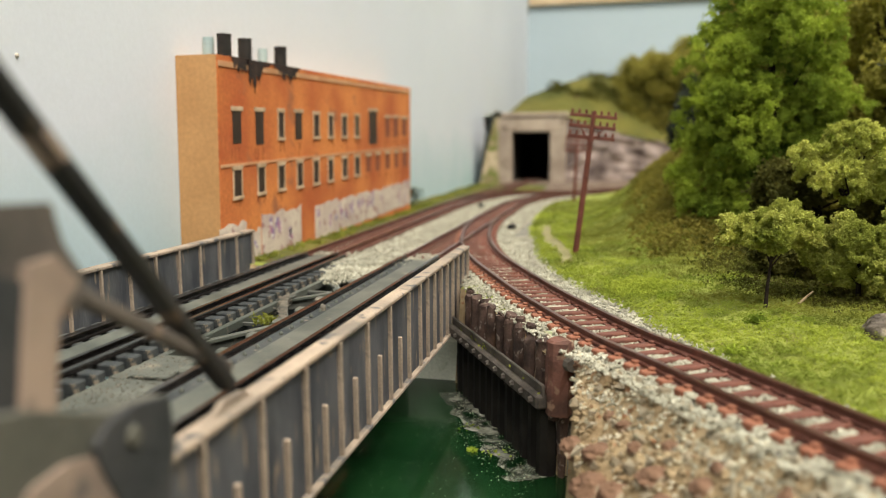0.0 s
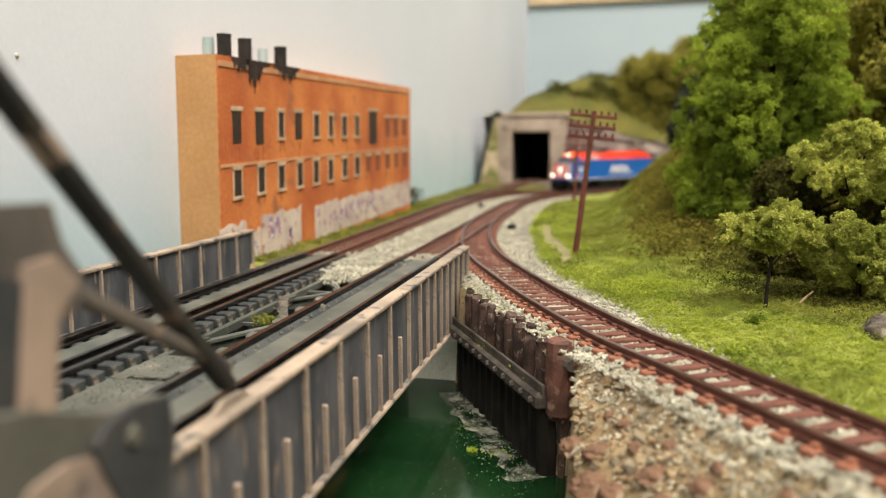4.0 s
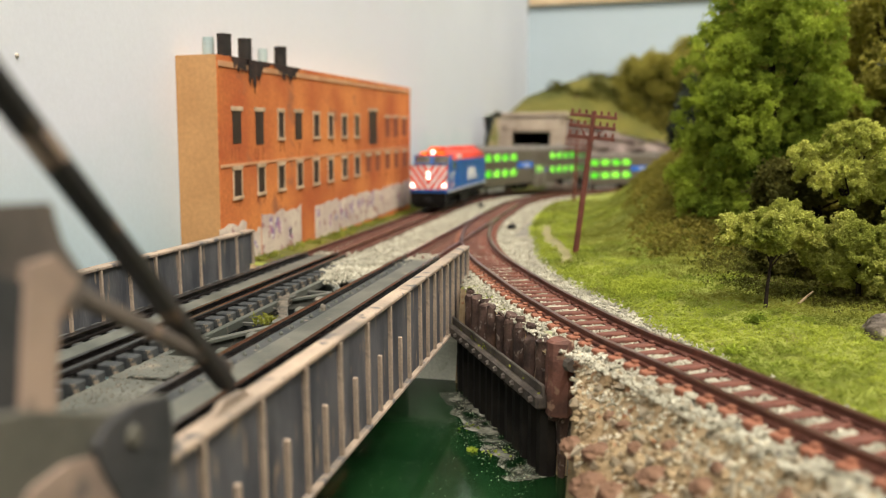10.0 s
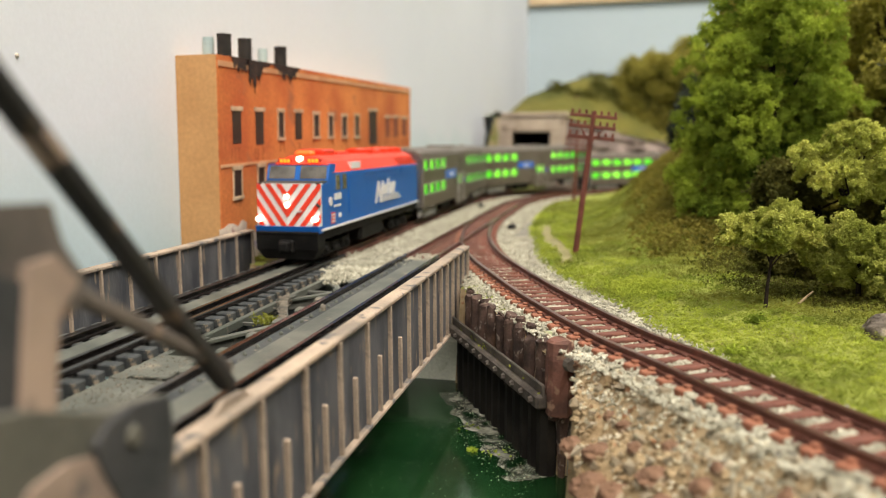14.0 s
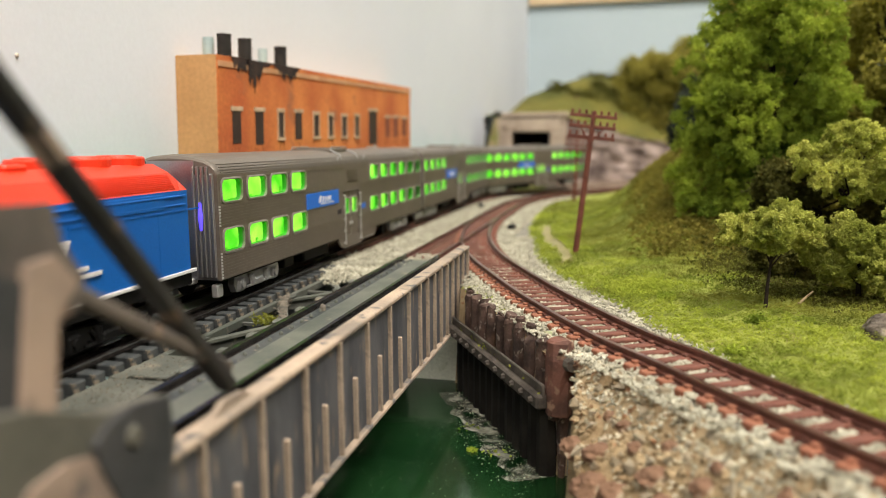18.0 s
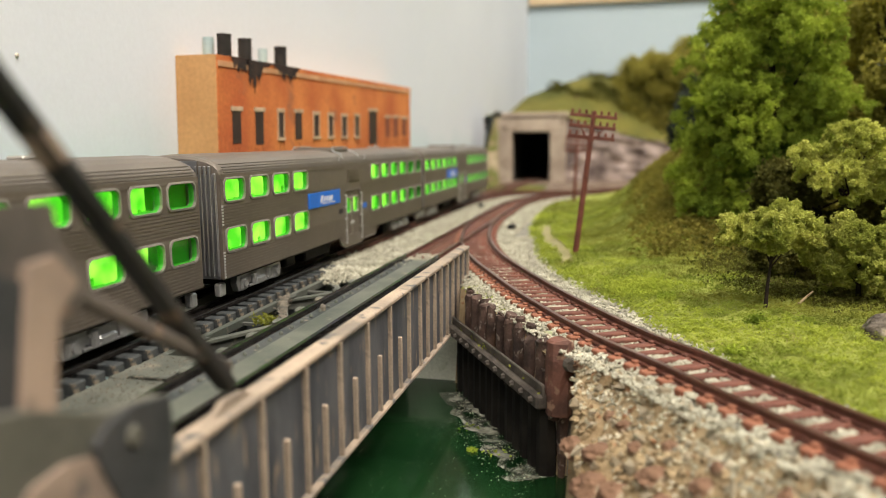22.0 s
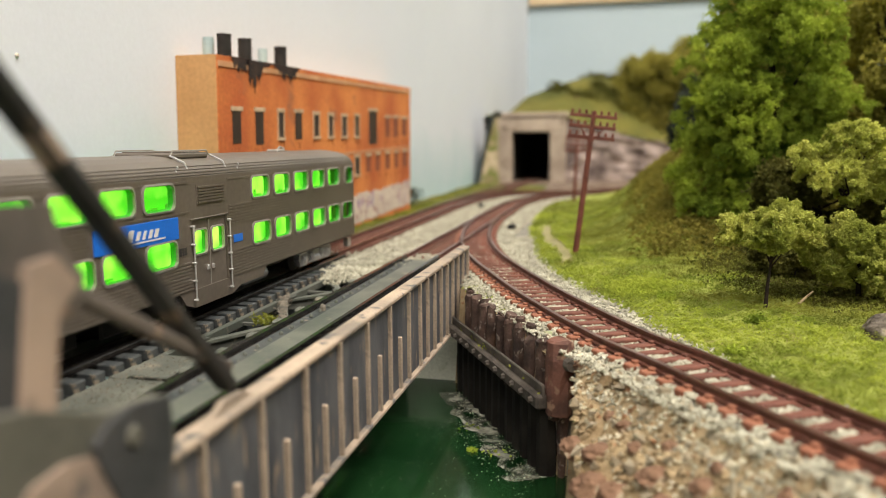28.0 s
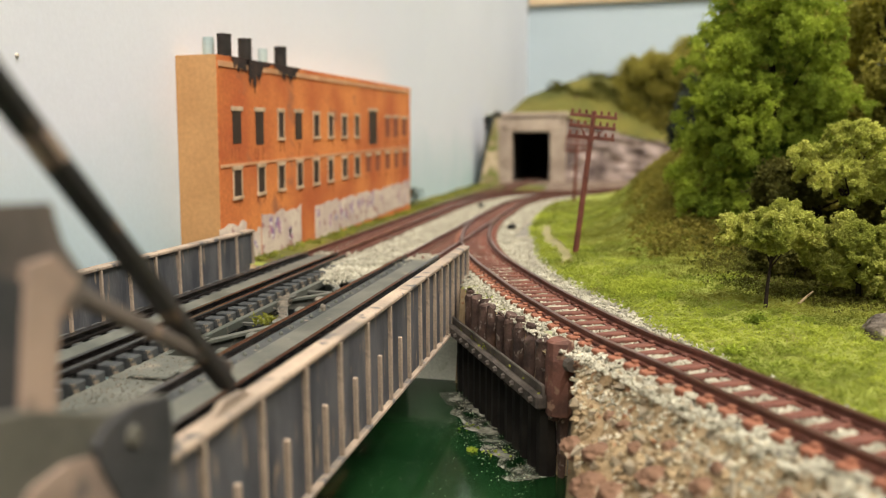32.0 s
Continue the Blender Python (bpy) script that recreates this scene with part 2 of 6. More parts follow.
M_LEAF = {
    "green": mat("foliage_green", (0.092, 0.152, 0.015), (0.385, 0.475, 0.058), 55, 0.9, bump=0, fine=1500, vary=0.2, spec=0.15, leaf=0.4),
    "olive": mat("foliage_olive", (0.29, 0.33, 0.058), (0.56, 0.57, 0.145), 90, 0.9, bump=0, fine=1500, vary=0.3, spec=0.15, leaf=0.4),
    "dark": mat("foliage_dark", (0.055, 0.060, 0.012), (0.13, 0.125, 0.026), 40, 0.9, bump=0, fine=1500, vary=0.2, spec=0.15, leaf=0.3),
    "brown": mat("foliage_brown", (0.24, 0.22, 0.042), (0.42, 0.38, 0.085), 40, 0.9, bump=0, fine=1500, vary=0.2, spec=0.15, leaf=0.4),
    "khaki": mat("foliage_khaki", (0.29, 0.28, 0.05), (0.54, 0.50, 0.11), 40, 0.9, bump=0, fine=1500, vary=0.2, spec=0.15, leaf=0.4),
    "slope": mat("slope_brown", (0.15, 0.135, 0.024), (0.27, 0.24, 0.045), 40, 0.9, bump=0, fine=1500, vary=0.2, spec=0.15, leaf=0.35),
    "pine": mat("foliage_pine", (0.035, 0.046, 0.034), (0.07, 0.082, 0.058), 40, 0.9, bump=0, fine=1500, vary=0.2, spec=0.15, leaf=0.3),
    "lime": mat("turf_tuft", (0.265, 0.325, 0.038), (0.395, 0.45, 0.068), 60, 0.9, bump=0, fine=1500, vary=0.16, spec=0.15, amp=0.3, leaf=0.4),
    "mid": mat("turf_mid", (0.175, 0.235, 0.032), (0.29, 0.345, 0.054), 60, 0.9, bump=0, fine=1500, c3=(0.21, 0.20, 0.05), spots=0.6, vary=0.16, spec=0.15, amp=0.3, leaf=0.4),
    "moss": mat("turf_moss", (0.15, 0.175, 0.028), (0.27, 0.28, 0.05), 60, 0.9, bump=0, fine=1500, vary=0.2, spec=0.15, amp=0.3, leaf=0.35),
}
M_BOARD = mat("board_red", (0.45, 0.03, 0.012), (0.5, 0.04, 0.015), 60, 0.4, bump=0)
M_LED = glow("headlight_glow", (1.0, 0.88, 0.72), 4.5)
M_AMBER = glow("number_board_glow", (1.0, 0.20, 0.01), 2.2)
M_VIOLET = glow("end_rib_glow", (0.09, 0.06, 0.85), 1.3)
M_AMBER2 = glow("beacon_glow", (0.9, 0.12, 0.012), 0.55)
M_CABIN = glow("cabin_light", (0.075, 0.52, 0.018), 1.5, (0.52, 1.0, 0.11), 170)
M_END = mat("car_end_silver", (0.34, 0.34, 0.36), (0.42, 0.42, 0.44), 60, 0.30, metal=0.85, bump=0)
M_RIM = mat("window_rim", (0.27, 0.25, 0.22), (0.33, 0.31, 0.28), 60, 0.35, metal=0.3, bump=0)
M_REDBED = mat("rusty_bed", (0.10, 0.060, 0.042), (0.24, 0.185, 0.14), 500, 0.9, bump=0.8, fine=1800, dist=0.0005)
# insert edges and seats: the cabin's green light is put into their colour
M_INSERT = mat("insert_green", (0.10, 0.62, 0.08), (0.16, 0.72, 0.12), 90, 0.25, bump=0, leaf=0.5)
M_SEAT = mat("seat_green", (0.30, 0.80, 0.12), (0.42, 0.88, 0.18), 100, 0.6, bump=0, leaf=0.5)
M_PANE = pane_mat("window_pane", (0.86, 1.0, 0.82))


# ---- mesh helpers ----
class Geo:
    """Collects vertices (mm) and faces for one mesh."""

    def __init__(self):
        self.v, self.f = [], []

    def add(self, verts, faces):
        n = len(self.v)
        self.v += [tuple(p) for p in verts]
        self.f += [tuple(n + i for i in f) for f in faces]
        return self

    def box(self, lo, hi, c=0.0, m=None):
        """A box between two corners, its edges cut by c, turned and moved by m."""
        lo, hi = Vector(lo), Vector(hi)
        c = min(c, 0.49 * min(hi - lo))
        V, F = [], []
        if c <= 0:
            V = [Vector((x, y, z)) for x in (lo.x, hi.x) for y in (lo.y, hi.y) for z in (lo.z, hi.z)]
            F = [(0, 1, 3, 2), (4, 6, 7, 5), (0, 4, 5, 1), (2, 3, 7, 6), (0, 2, 6, 4), (1, 5, 7, 3)]
        else:
            for i in (0, 1):
                for j in (0, 1):
                    for k in (0, 1):
                        p = Vector((hi.x if i else lo.x, hi.y if j else lo.y, hi.z if k else lo.z))
                        s = Vector((-1 if i else 1, -1 if j else 1, -1 if k else 1)) * c
                        V += [p + Vector((0, s.y, s.z)), p + Vector((s.x, 0, s.z)), p + Vector((s.x, s.y, 0))]
            q = lambda i, j, k, a: (i * 4 + j * 2 + k) * 3 + a
            for i in (0, 1):
                F.append(tuple(q(i, *jk, 0) for jk in ((0, 0), (1, 0), (1, 1), (0, 1))))
                F.append(tuple(q(j, i, k, 1) for j, k in ((0, 0), (1, 0), (1, 1), (0, 1))))
                F.append(tuple(q(j, k, i, 2) for j, k in ((0, 0), (1, 0), (1, 1), (0, 1))))
                for j in (0, 1):
                    F.append((q(i, j, 0, 0), q(i, j, 1, 0), q(i, j, 1, 1), q(i, j, 0, 1)))
                    F.append((q(i, 0, j, 0), q(i, 1, j, 0), q(i, 1, j, 2), q(i, 0, j, 2)))
                    F.append((q(0, i, j, 1), q(1, i, j, 1), q(1, i, j, 2), q(0, i, j, 2)))
                    for k in (0, 1):
                        F.append((q(i, j, k, 0), q(i, j, k, 1), q(i, j, k, 2)))
        if m is not None:
            V = [m @ p for p in V]
        return self.add(V, F)

    def tube(self, pts, radii, n=8, cap=True):
        """A round bar along points with a radius for each."""
        pts = [Vector(p) for p in pts]
        if not hasattr(radii, "__len__"):
            radii = [radii] * len(pts)
        V, F = [], []
        for i, p in enumerate(pts):
            d = (pts[min(i + 1, len(pts) - 1)] - pts[max(i - 1, 0)]).normalized()
            a = d.cross(Vector((0.31, 0.52, 0.79)) if abs(d.z) < 0.9 else Vector((1, 0.1, 0))).normalized()
            b = d.cross(a)
            V += [p + (a * math.cos(2 * math.pi * k / n) + b * math.sin(2 * math.pi * k / n)) * radii[i] for k in range(n)]
        for i in range(len(pts) - 1):
            F += [(i * n + k, i * n + (k + 1) % n, (i + 1) * n + (k + 1) % n, (i + 1) * n + k) for k in range(n)]
        if cap:
            F += [tuple(range(n))[::-1], tuple(range((len(pts) - 1) * n, len(pts) * n))]
        return self.add(V, F)

    def beam(self, a, b, w, h, c=0.0):
        """A square bar from a to b, w wide across and h high."""
        a, b = Vector(a), Vector(b)
        d = b - a
        y = d.normalized()
        up = Vector((1, 0, 0)) if abs(y.x) < 0.9 else Vector((0, 0, 1))
        z = (up - y * up.dot(y)).normalized()
        x = y.cross(z)
        m = Matrix((x, y, z)).transposed().to_4x4()
        m.translation = a
        return self.box((-h / 2, 0, -w / 2), (h / 2, d.length, w / 2), c, m)

    def sweep(self, profile, pts, rights, cap=True):
        """A profile of (across, up) swept along points, across being each point's right."""
        n, V, F = len(profile), [], []
        for p, r in zip(pts, rights):
            V += [Vector(p) + Vector(r) * a + Vector((0, 0, u)) for a, u in profile]
        for i in range(len(pts) - 1):
            F += [(i * n + k, i * n + (k + 1) % n, (i + 1) * n + (k + 1) % n, (i + 1) * n + k) for k in range(n)]
        if cap:
            F += [tuple(range(n)), tuple(range((len(pts) - 1) * n, len(pts) * n))[::-1]]
        return self.add(V, F)

    def slab(self, poly, x0, x1):
        """A plate with an outline of (y, z) between two values of x."""
        n = len(poly)
        V = [(x0, y, z) for y, z in poly] + [(x1, y, z) for y, z in poly]
        F = [tuple(range(n)), tuple(range(n, 2 * n))[::-1]] + [(k, (k + 1) % n, n + (k + 1) % n, n + k) for k in range(n)]
        return self.add(V, F)

    def mesh(self, name, *mats, smooth=False):
        me = bpy.data.meshes.new(name)
        me.from_pydata([(x * U, y * U, z * U) for x, y, z in self.v], [], self.f)
        for m in mats:
            me.materials.append(m)
        bm = bmesh.new()
        bm.from_mesh(me)
        bmesh.ops.recalc_face_normals(bm, faces=bm.faces)
        bm.to_mesh(me)
        bm.free()
        if smooth:
            me.polygons.foreach_set("use_smooth", [True] * len(me.polygons))
        return me


def big_mesh(name, V, F, material, smooth=False):
    """A mesh from arrays of vertices (mm) and faces."""
    me = bpy.data.meshes.new(name)
    me.from_pydata((np.asarray(V) * U).tolist(), [], np.asarray(F).tolist())
    me.materials.append(material)
    if smooth:
        me.polygons.foreach_set("use_smooth", [True] * len(me.polygons))
    return me


def part(name, geo, material, parent=None, label="", smooth=False, at=None):
    """One mesh object of a thing; at: its place (mm) in its parent's space."""
    me = geo if isinstance(geo, bpy.types.Mesh) else geo.mesh(name, material, smooth=smooth)
    ob = new(name, me)
    ob.parent = parent
    if at is not None:
        ob.location = Vector(at) * U
    if label:
        ob["label"] = label
    return ob


def thing(name, label, category, at=(0, 0, 0), rot=(0, 0, 0), group="", kind=""):
    ob = new(name)
    ob.empty_display_size = 0.005
    ob.matrix_world = pose(at[0] * U, at[1] * U, at[2] * U, *rot)
    return tagged(ob, label, category, group, kind)


def setting(name, geo, material, label, category, smooth=False):
    return tagged(part(name, geo, material, smooth=smooth), label, category, kind="structure")


def smooth01(x):
    x = np.clip(x, 0, 1)
    return x * x * (3 - 2 * x)


def fbm(x, y, scale, seed=0.0, octaves=4):
    """Smooth noise over arrays, about -1 to 1."""
    out, amp, tot = np.zeros_like(x, dtype=float), 1.0, 0.0
    for o in range(octaves):
        f = 2.0 ** o / scale
        a, b = x * f + seed * 7.3 + o * 3.1, y * f - seed * 4.7 + o * 1.7
        out += amp * (np.sin(a + 1.7 * np.sin(0.9 * b + o)) * np.cos(b * 1.1 + 1.3 * np.sin(1.2 * a)))
        tot += amp
        amp *= 0.5
    return out / tot


# ---- track lines (mm) ----
Y0, RA = 384.0, 335.0


def grade(s):
    """The main line falls a little on its way round the bend."""
    u = min(max((s - 490) / 130, 0.0), 1.0)
    return -5.5 * u * u * (3 - 2 * u)


def line_a(s, off=0.0):
    """The far track: straight over the bridge, then round to the right, then straight on. Place and right-hand side."""
    if s < Y0:
        return Vector((off, s, 0)), Vector((1, 0, 0))
    a = (s - Y0) / RA
    if a < math.pi / 2:
        r = RA - off
        return Vector((RA - r * math.cos(a), Y0 + r * math.sin(a), grade(s))), Vector((math.cos(a), -math.sin(a), 0))
    return Vector((RA + s - Y0 - RA * math.pi / 2, Y0 + RA - off, grade(s))), Vector((0, -1, 0))


FAR_D, FAR_M = (270, 400, 500), (1.0, 1.03, 1.07)
HUB = np.array((86.5, 0.0, 32.92))


def far(P):
    """Stretches the far end of the layout outwards, by up to 7 %, with a slight fall."""
    P = np.asarray(P, float)
    m = np.interp(np.hypot(P[..., 0] - HUB[0], P[..., 1]) * (P[..., 1] > 0), FAR_D, FAR_M)
    return HUB + (P - HUB) * m[..., None]


def farv(p):
    return Vector(far(np.array(p)))


def stretch(ob):
    """Puts a whole far thing at its stretched place and size."""
    ob.scale = (FAR_M[-1],) * 3
    ob.location = Vector(HUB * (1 - FAR_M[-1])) * U
    return ob


S_OLD = np.arange(-500.0, 1600.0, 2.0)
S_PTS = far(np.array([line_a(v)[0] for v in S_OLD]))
S_NEW = np.concatenate([[0], np.cumsum(np.linalg.norm(np.diff(S_PTS, axis=0), axis=1))]) - 500.0


def ride_line(s):
    """The main line by its true length, for the vehicles."""
    return farv(line_a(float(np.interp(s, S_NEW, S_OLD)))[0])


XB, YB, RB = 31.4, 392.0, 215.0


def line_b(s):
    """The near track of the bridge, which bends round to join the far one."""
    if s < YB:
        return Vector((XB, s, 0)), Vector((1, 0, 0))
    a = (s - YB) / RB
    return Vector((XB + RB * (1 - math.cos(a)), YB + RB * math.sin(a), 0)), Vector((math.cos(a), -math.sin(a), 0))


# the branch that leaves the near track and comes round towards the viewer
C_KNOTS = [(31.4, 330), (33.5, 295), (39.5, 255), (49.5, 217), (66, 175.5), (77.5, 150.5), (88.3, 130), (96.7, 117.7), (103.4, 107), (109, 98.5), (116, 88.3), (128, 73.5), (146, 55), (170, 34), (200, 12)]


def spline(knots, step):
    """Evenly spaced points on a smooth line through the knots."""
    P = [Vector((*k, 0)) if len(k) == 2 else Vector(k) for k in knots]
    dense = []
    for i in range(len(P) - 1):
        p0, p1, p2, p3 = P[max(i - 1, 0)], P[i], P[i + 1], P[min(i + 2, len(P) - 1)]
        for k in range(40):
            t = k / 40
            dense.append(0.5 * (2 * p1 + (p2 - p0) * t + (2 * p0 - 5 * p1 + 4 * p2 - p3) * t * t + (3 * p1 - p0 - 3 * p2 + p3) * t ** 3))
    dense.append(P[-1])
    out, left = [dense[0]], step
    for a, b in zip(dense, dense[1:]):
        d = (b - a).length
        while left <= d:
            out.append(a + (b - a) * (left / d))
            a, d, left = out[-1], (b - out[-1]).length, step
        left -= d
    rights = []
    for i in range(len(out)):
        d = (out[min(i + 1, len(out) - 1)] - out[max(i - 1, 0)]).normalized()
        rights.append(Vector((d.y, -d.x, 0)))
    return out, rights


C_PTS, C_RIGHT = spline(C_KNOTS, 2.0)
C_NP = np.array([(p.x, p.y) for p in C_PTS])
C_RN = np.array([(r.x, r.y) for r in C_RIGHT])
D_KNOTS = [(0, 392), (0.6, 430), (3.0, 480), (7.5, 540), (12.5, 600), (15.5, 650), (17, 720)]


def dist_c(X, Y):
    """Signed distance to the branch: negative on the grass side."""
    d2 = np.full(X.shape, 1e18)
    sg = np.zeros(X.shape)
    for p, r in zip(C_NP, C_RN):
        dx, dy = X - p[0], Y - p[1]
        q = dx * dx + dy * dy
        better = q < d2
        d2 = np.where(better, q, d2)
        sg = np.where(better, dx * r[0] + dy * r[1], sg)
    return np.sqrt(d2) * np.sign(sg)


def turf_edge(Y):
    """How far off the branch the turf begins; the pale shoulder narrows towards the viewer."""
    return np.interp(Y, (60, 98, 118, 132, 156, 200, 250, 300), (-7.6, -7.8, -9.0, -11.0, -13.6, -13.8, -19.0, -20.5))


def trail_gap(X, Y):
    """Distance off a trodden trail by the telegraph pole, in half widths."""
    return np.where((Y > 214) & (Y < 302), np.abs(X - (59 + (294 - Y) * 0.178 + 1.2 * np.sin(Y * 0.09))) / (2.0 + 0.8 * fbm(X, Y, 6, 3)), 9.0)


PILE_A, PILE_B = Vector((53.5, 170, 0)), Vector((77.5, 127, 0))


def ground_z(X, Y):
    """Height of the scenery (mm) at arrays of places."""
    X, Y = np.asarray(X, float), np.asarray(Y, float)
    dc = dist_c(X, Y)
    r = np.hypot(X - RA, Y - Y0)
    inner = np.where(Y < Y0, X, RA - r)
    grass = smooth01((-dc - 8) / 25) * smooth01((inner - 44) / 18) * np.where(Y < 40, smooth01((Y + 40) / 80), 1)
    z = -2.4 + 0 * dc
    z += grass * (2.2 + 1.0 * fbm(X, Y, 14, 1) + 0.5 * fbm(X, Y, 4, 2))
    mound = smooth01((inner - 73) / 50) * smooth01((Y - 185 - 0.2 * (X - 90)) / 130) * smooth01((-dc - 6) / 40)
    z += mound * (29 + 3 * fbm(X, Y, 30, 3)) * smooth01((640 - Y) / 60)
    z += smooth01((X - 150) / 120) * smooth01((Y - 60) / 150) * smooth01((inner - 60) / 80) * 26
    s_ = Y0 + RA * np.arctan2(Y - Y0, np.maximum(RA - X, 1.0))
    z += np.where(Y > Y0, -5.5 * smooth01((s_ - 490) / 130) * smooth01((inner + 17) / 8) * smooth01((52 - inner) / 14), 0.0)
    # outer side of the main line, up against the wall
    z += smooth01((-10 - inner) / 20) * (1.2 + 0.8 * fbm(X, Y, 20, 5))
    # the waterway under the bridge, and the rubble bank beside the branch
    side = (X - PILE_A.x) * (PILE_B.y - PILE_A.y) - (Y - PILE_A.y) * (PILE_B.x - PILE_A.x)
    bank = -2.4 - np.maximum(0, dc - 9.5) * 1.0 + 1.6 * fbm(X, Y, 7, 6) * smooth01((dc - 8) / 6) + 0.8 * fbm(X, Y, 2.5, 7) * smooth01((dc - 8) / 6)
    bank = np.maximum(bank, -34)
    z = np.where((dc > 8) & (Y < 150), np.minimum(z, bank), z)
    basin = (Y < 197) & (X < 50 + 0 * Y) | ((side > 30) & (X < 80) & (Y < 197) & (Y > 120) & (dc > 0)) | ((Y < 128) & (X < 79.5 + 0.10 * (127 - Y)))
    z = np.where(basin, np.minimum(z, -34), z)
    return z


# ---- room ----
g = Geo().box((-60, -2000, -900), (-32.8, 1057, 1800))
setting("wall_west", g, M_WALL, "pale blue-white painted room wall with a stippled finish", "wall")
g = Geo().box((-32.8, 1029, -900), (2600, 1057, 1800))
setting("wall_north", g, M_WALL2, "pale sky blue painted room wall behind the layout", "wall")
g = Geo().box((2572, -2000, -900), (2600, 1029, 1800))
setting("wall_east", g, M_WHITE, "plain white painted room wall", "wall")
g = Geo().box((-32.8, -2000, -900), (2572, -1972, 1800))
setting("wall_south", g, M_WHITE, "plain white painted room wall", "wall")
g = Geo().box((-60, -2000, 1800), (2600, 1057, 1830))
setting("ceiling", g, M_WHITE, "plain white painted ceiling of the room", "ceiling")
g = Geo().box((-60, -2000, -930), (2600, 1057, -900))
setting("floor", g, M_WOOD, "brown wooden floor of the room", "floor")
g = Geo().box((-31.3, 1021, 208), (2570, 1028.8, 228), 1.5)
setting("trim", g, M_WOOD, "pale wooden trim strip along the room wall", "trim")

# ---- ground sheet ----
xs = np.unique(np.concatenate([np.arange(-32.7, 210, 1.6), np.arange(210, 900, 12)]))
ys = np.unique(np.concatenate([np.arange(-300, 20, 14), np.arange(20, 300, 1.6), np.arange(300, 700, 5), np.arange(700, 958, 14)]))
X, Y = np.meshgrid(xs, ys)
Z = ground_z(X, Y)
nx, ny = len(xs), len(ys)
idx = np.arange(nx * ny).reshape(ny, nx)
F = np.stack([idx[:-1, :-1], idx[:-1, 1:], idx[1:, 1:], idx[1:, :-1]], -1).reshape(-1, 4)
me = big_mesh("ground", far(np.stack([X, Y, Z], -1).reshape(-1, 3)), F, M_GRASS, True)
me.materials.append(M_RUBBLE)
me.materials.append(M_BALLAST)
me.materials.append(M_REDBED)
me.materials.append(M_TRAIL)
me.materials.append(M_HILL)
cx, cy = X.ravel()[F].mean(1), Y.ravel()[F].mean(1)
cz = Z.ravel()[F].mean(1)
dcf = dist_c(cx, cy)
inn = np.where(cy < Y0, cx, RA - np.hypot(cx - RA, cy - Y0))
mi = np.zeros(len(F), int)
mi[(dcf > 6) & (cy < 150) | (cz < -4)] = 1
edge = 2.5 * fbm(cx, cy, 9, 4)
mi[(dcf < 9) & (dcf > turf_edge(cy) + edge * 0.6) & (cy > 30)] = 2
mi[(inn > -9 + edge) & (inn < 49 + edge) & (cy > 196)] = 2
mi[(np.abs(dcf) < 6.5) & (cy > 262) | (cy > 211) & ((np.abs(inn) < 7) | (np.abs(inn - XB) < 7))] = 3
mi[(inn < -8) & (cy > 480) & (cx > 34)] = 3
mi[(cy > 590) & (cx > -9) & (cx < 60)] = 3
mi[(inn < -9 + edge) & (cy > 203) & (mi == 0)] = 5
mi[trail_gap(cx, cy) < 1.15] = 4
me.polygons.foreach_set("material_index", mi)
tagged(part("ground", me, None), "green turf and pale ballast ground of the model layout", "ground", kind="structure")

g = Geo().box((-32.6, -300, -27), (140, 197, -25.7))
setting("water", g, M_WATER, "still dark green resin water under the bridge", "water")


g = Geo().box((-32.6, -300, -900), (900, 1028.6, -36), 2)
setting("layout_base", g, M_WOOD, "plain wooden base under the model layout", "base")


# ---- tracks ----
RAIL = [(-0.75, -1.35), (0.75, -1.35), (0.70, -1.10), (0.2, -0.95), (0.2, -0.45), (0.42, -0.35), (0.42, 0.0), (-0.42, 0.0), (-0.42, -0.35), (-0.2, -0.45), (-0.2, -0.95), (-0.70, -1.10)]


def rails(pts, rights, material, parent):
    pts = [farv(p) for p in pts]
    for sgn in (-1, 1):
        g = Geo().sweep(RAIL, [p + r * 4.85 * sgn for p, r in zip(pts, rights)], rights)
        me = g.mesh("rail", material, M_RAILTOP if material is M_RUST else material)
        ns = len(RAIL)
        me.polygons.foreach_set("material_index", [1 if k % ns == 6 and k < ns * (len(pts) - 1) else 0 for k in range(len(me.polygons))])
        part("rail", me, None, parent)


def ties(pts, rights, parent, me, limit=300):
    for p, r in list(zip(pts, rights))[:limit]:
        ob = new("tie", me)
        ob.parent = parent
        ob.location = (farv(p) + Vector((0, 0, -1.35))) * U
        ob.rotation_euler = (0, 0, math.atan2(r.y, r.x) + random.uniform(-0.02, 0.02))


def sample(fn, a, b, step):
    n = max(2, int((b - a) / step) + 1)
    both = [fn(a + (b - a) * i / (n - 1)) for i in range(n)]
    return [p for p, r in both], [r for p, r in both]


TIE_ME = Geo().box((-5.0, -0.92, -1.1), (5.0, 0.92, 0), 0.18).box((-7.5, -0.92, -1.1), (-4.95, 0.92, 0.02), 0.18).box((4.95, -0.92, -1.1), (7.5, 0.92, 0.02), 0.18).mesh("tie", M_TIE, M_TIEEND)
TIE_ME.polygons.foreach_set("material_index", [0] * 52 + [1] * 26)
TIED_ME = Geo().box((-7.6, -0.7, -1.1), (7.6, 0.7, 0), 0.2).mesh("tie_dark", M_TIED)

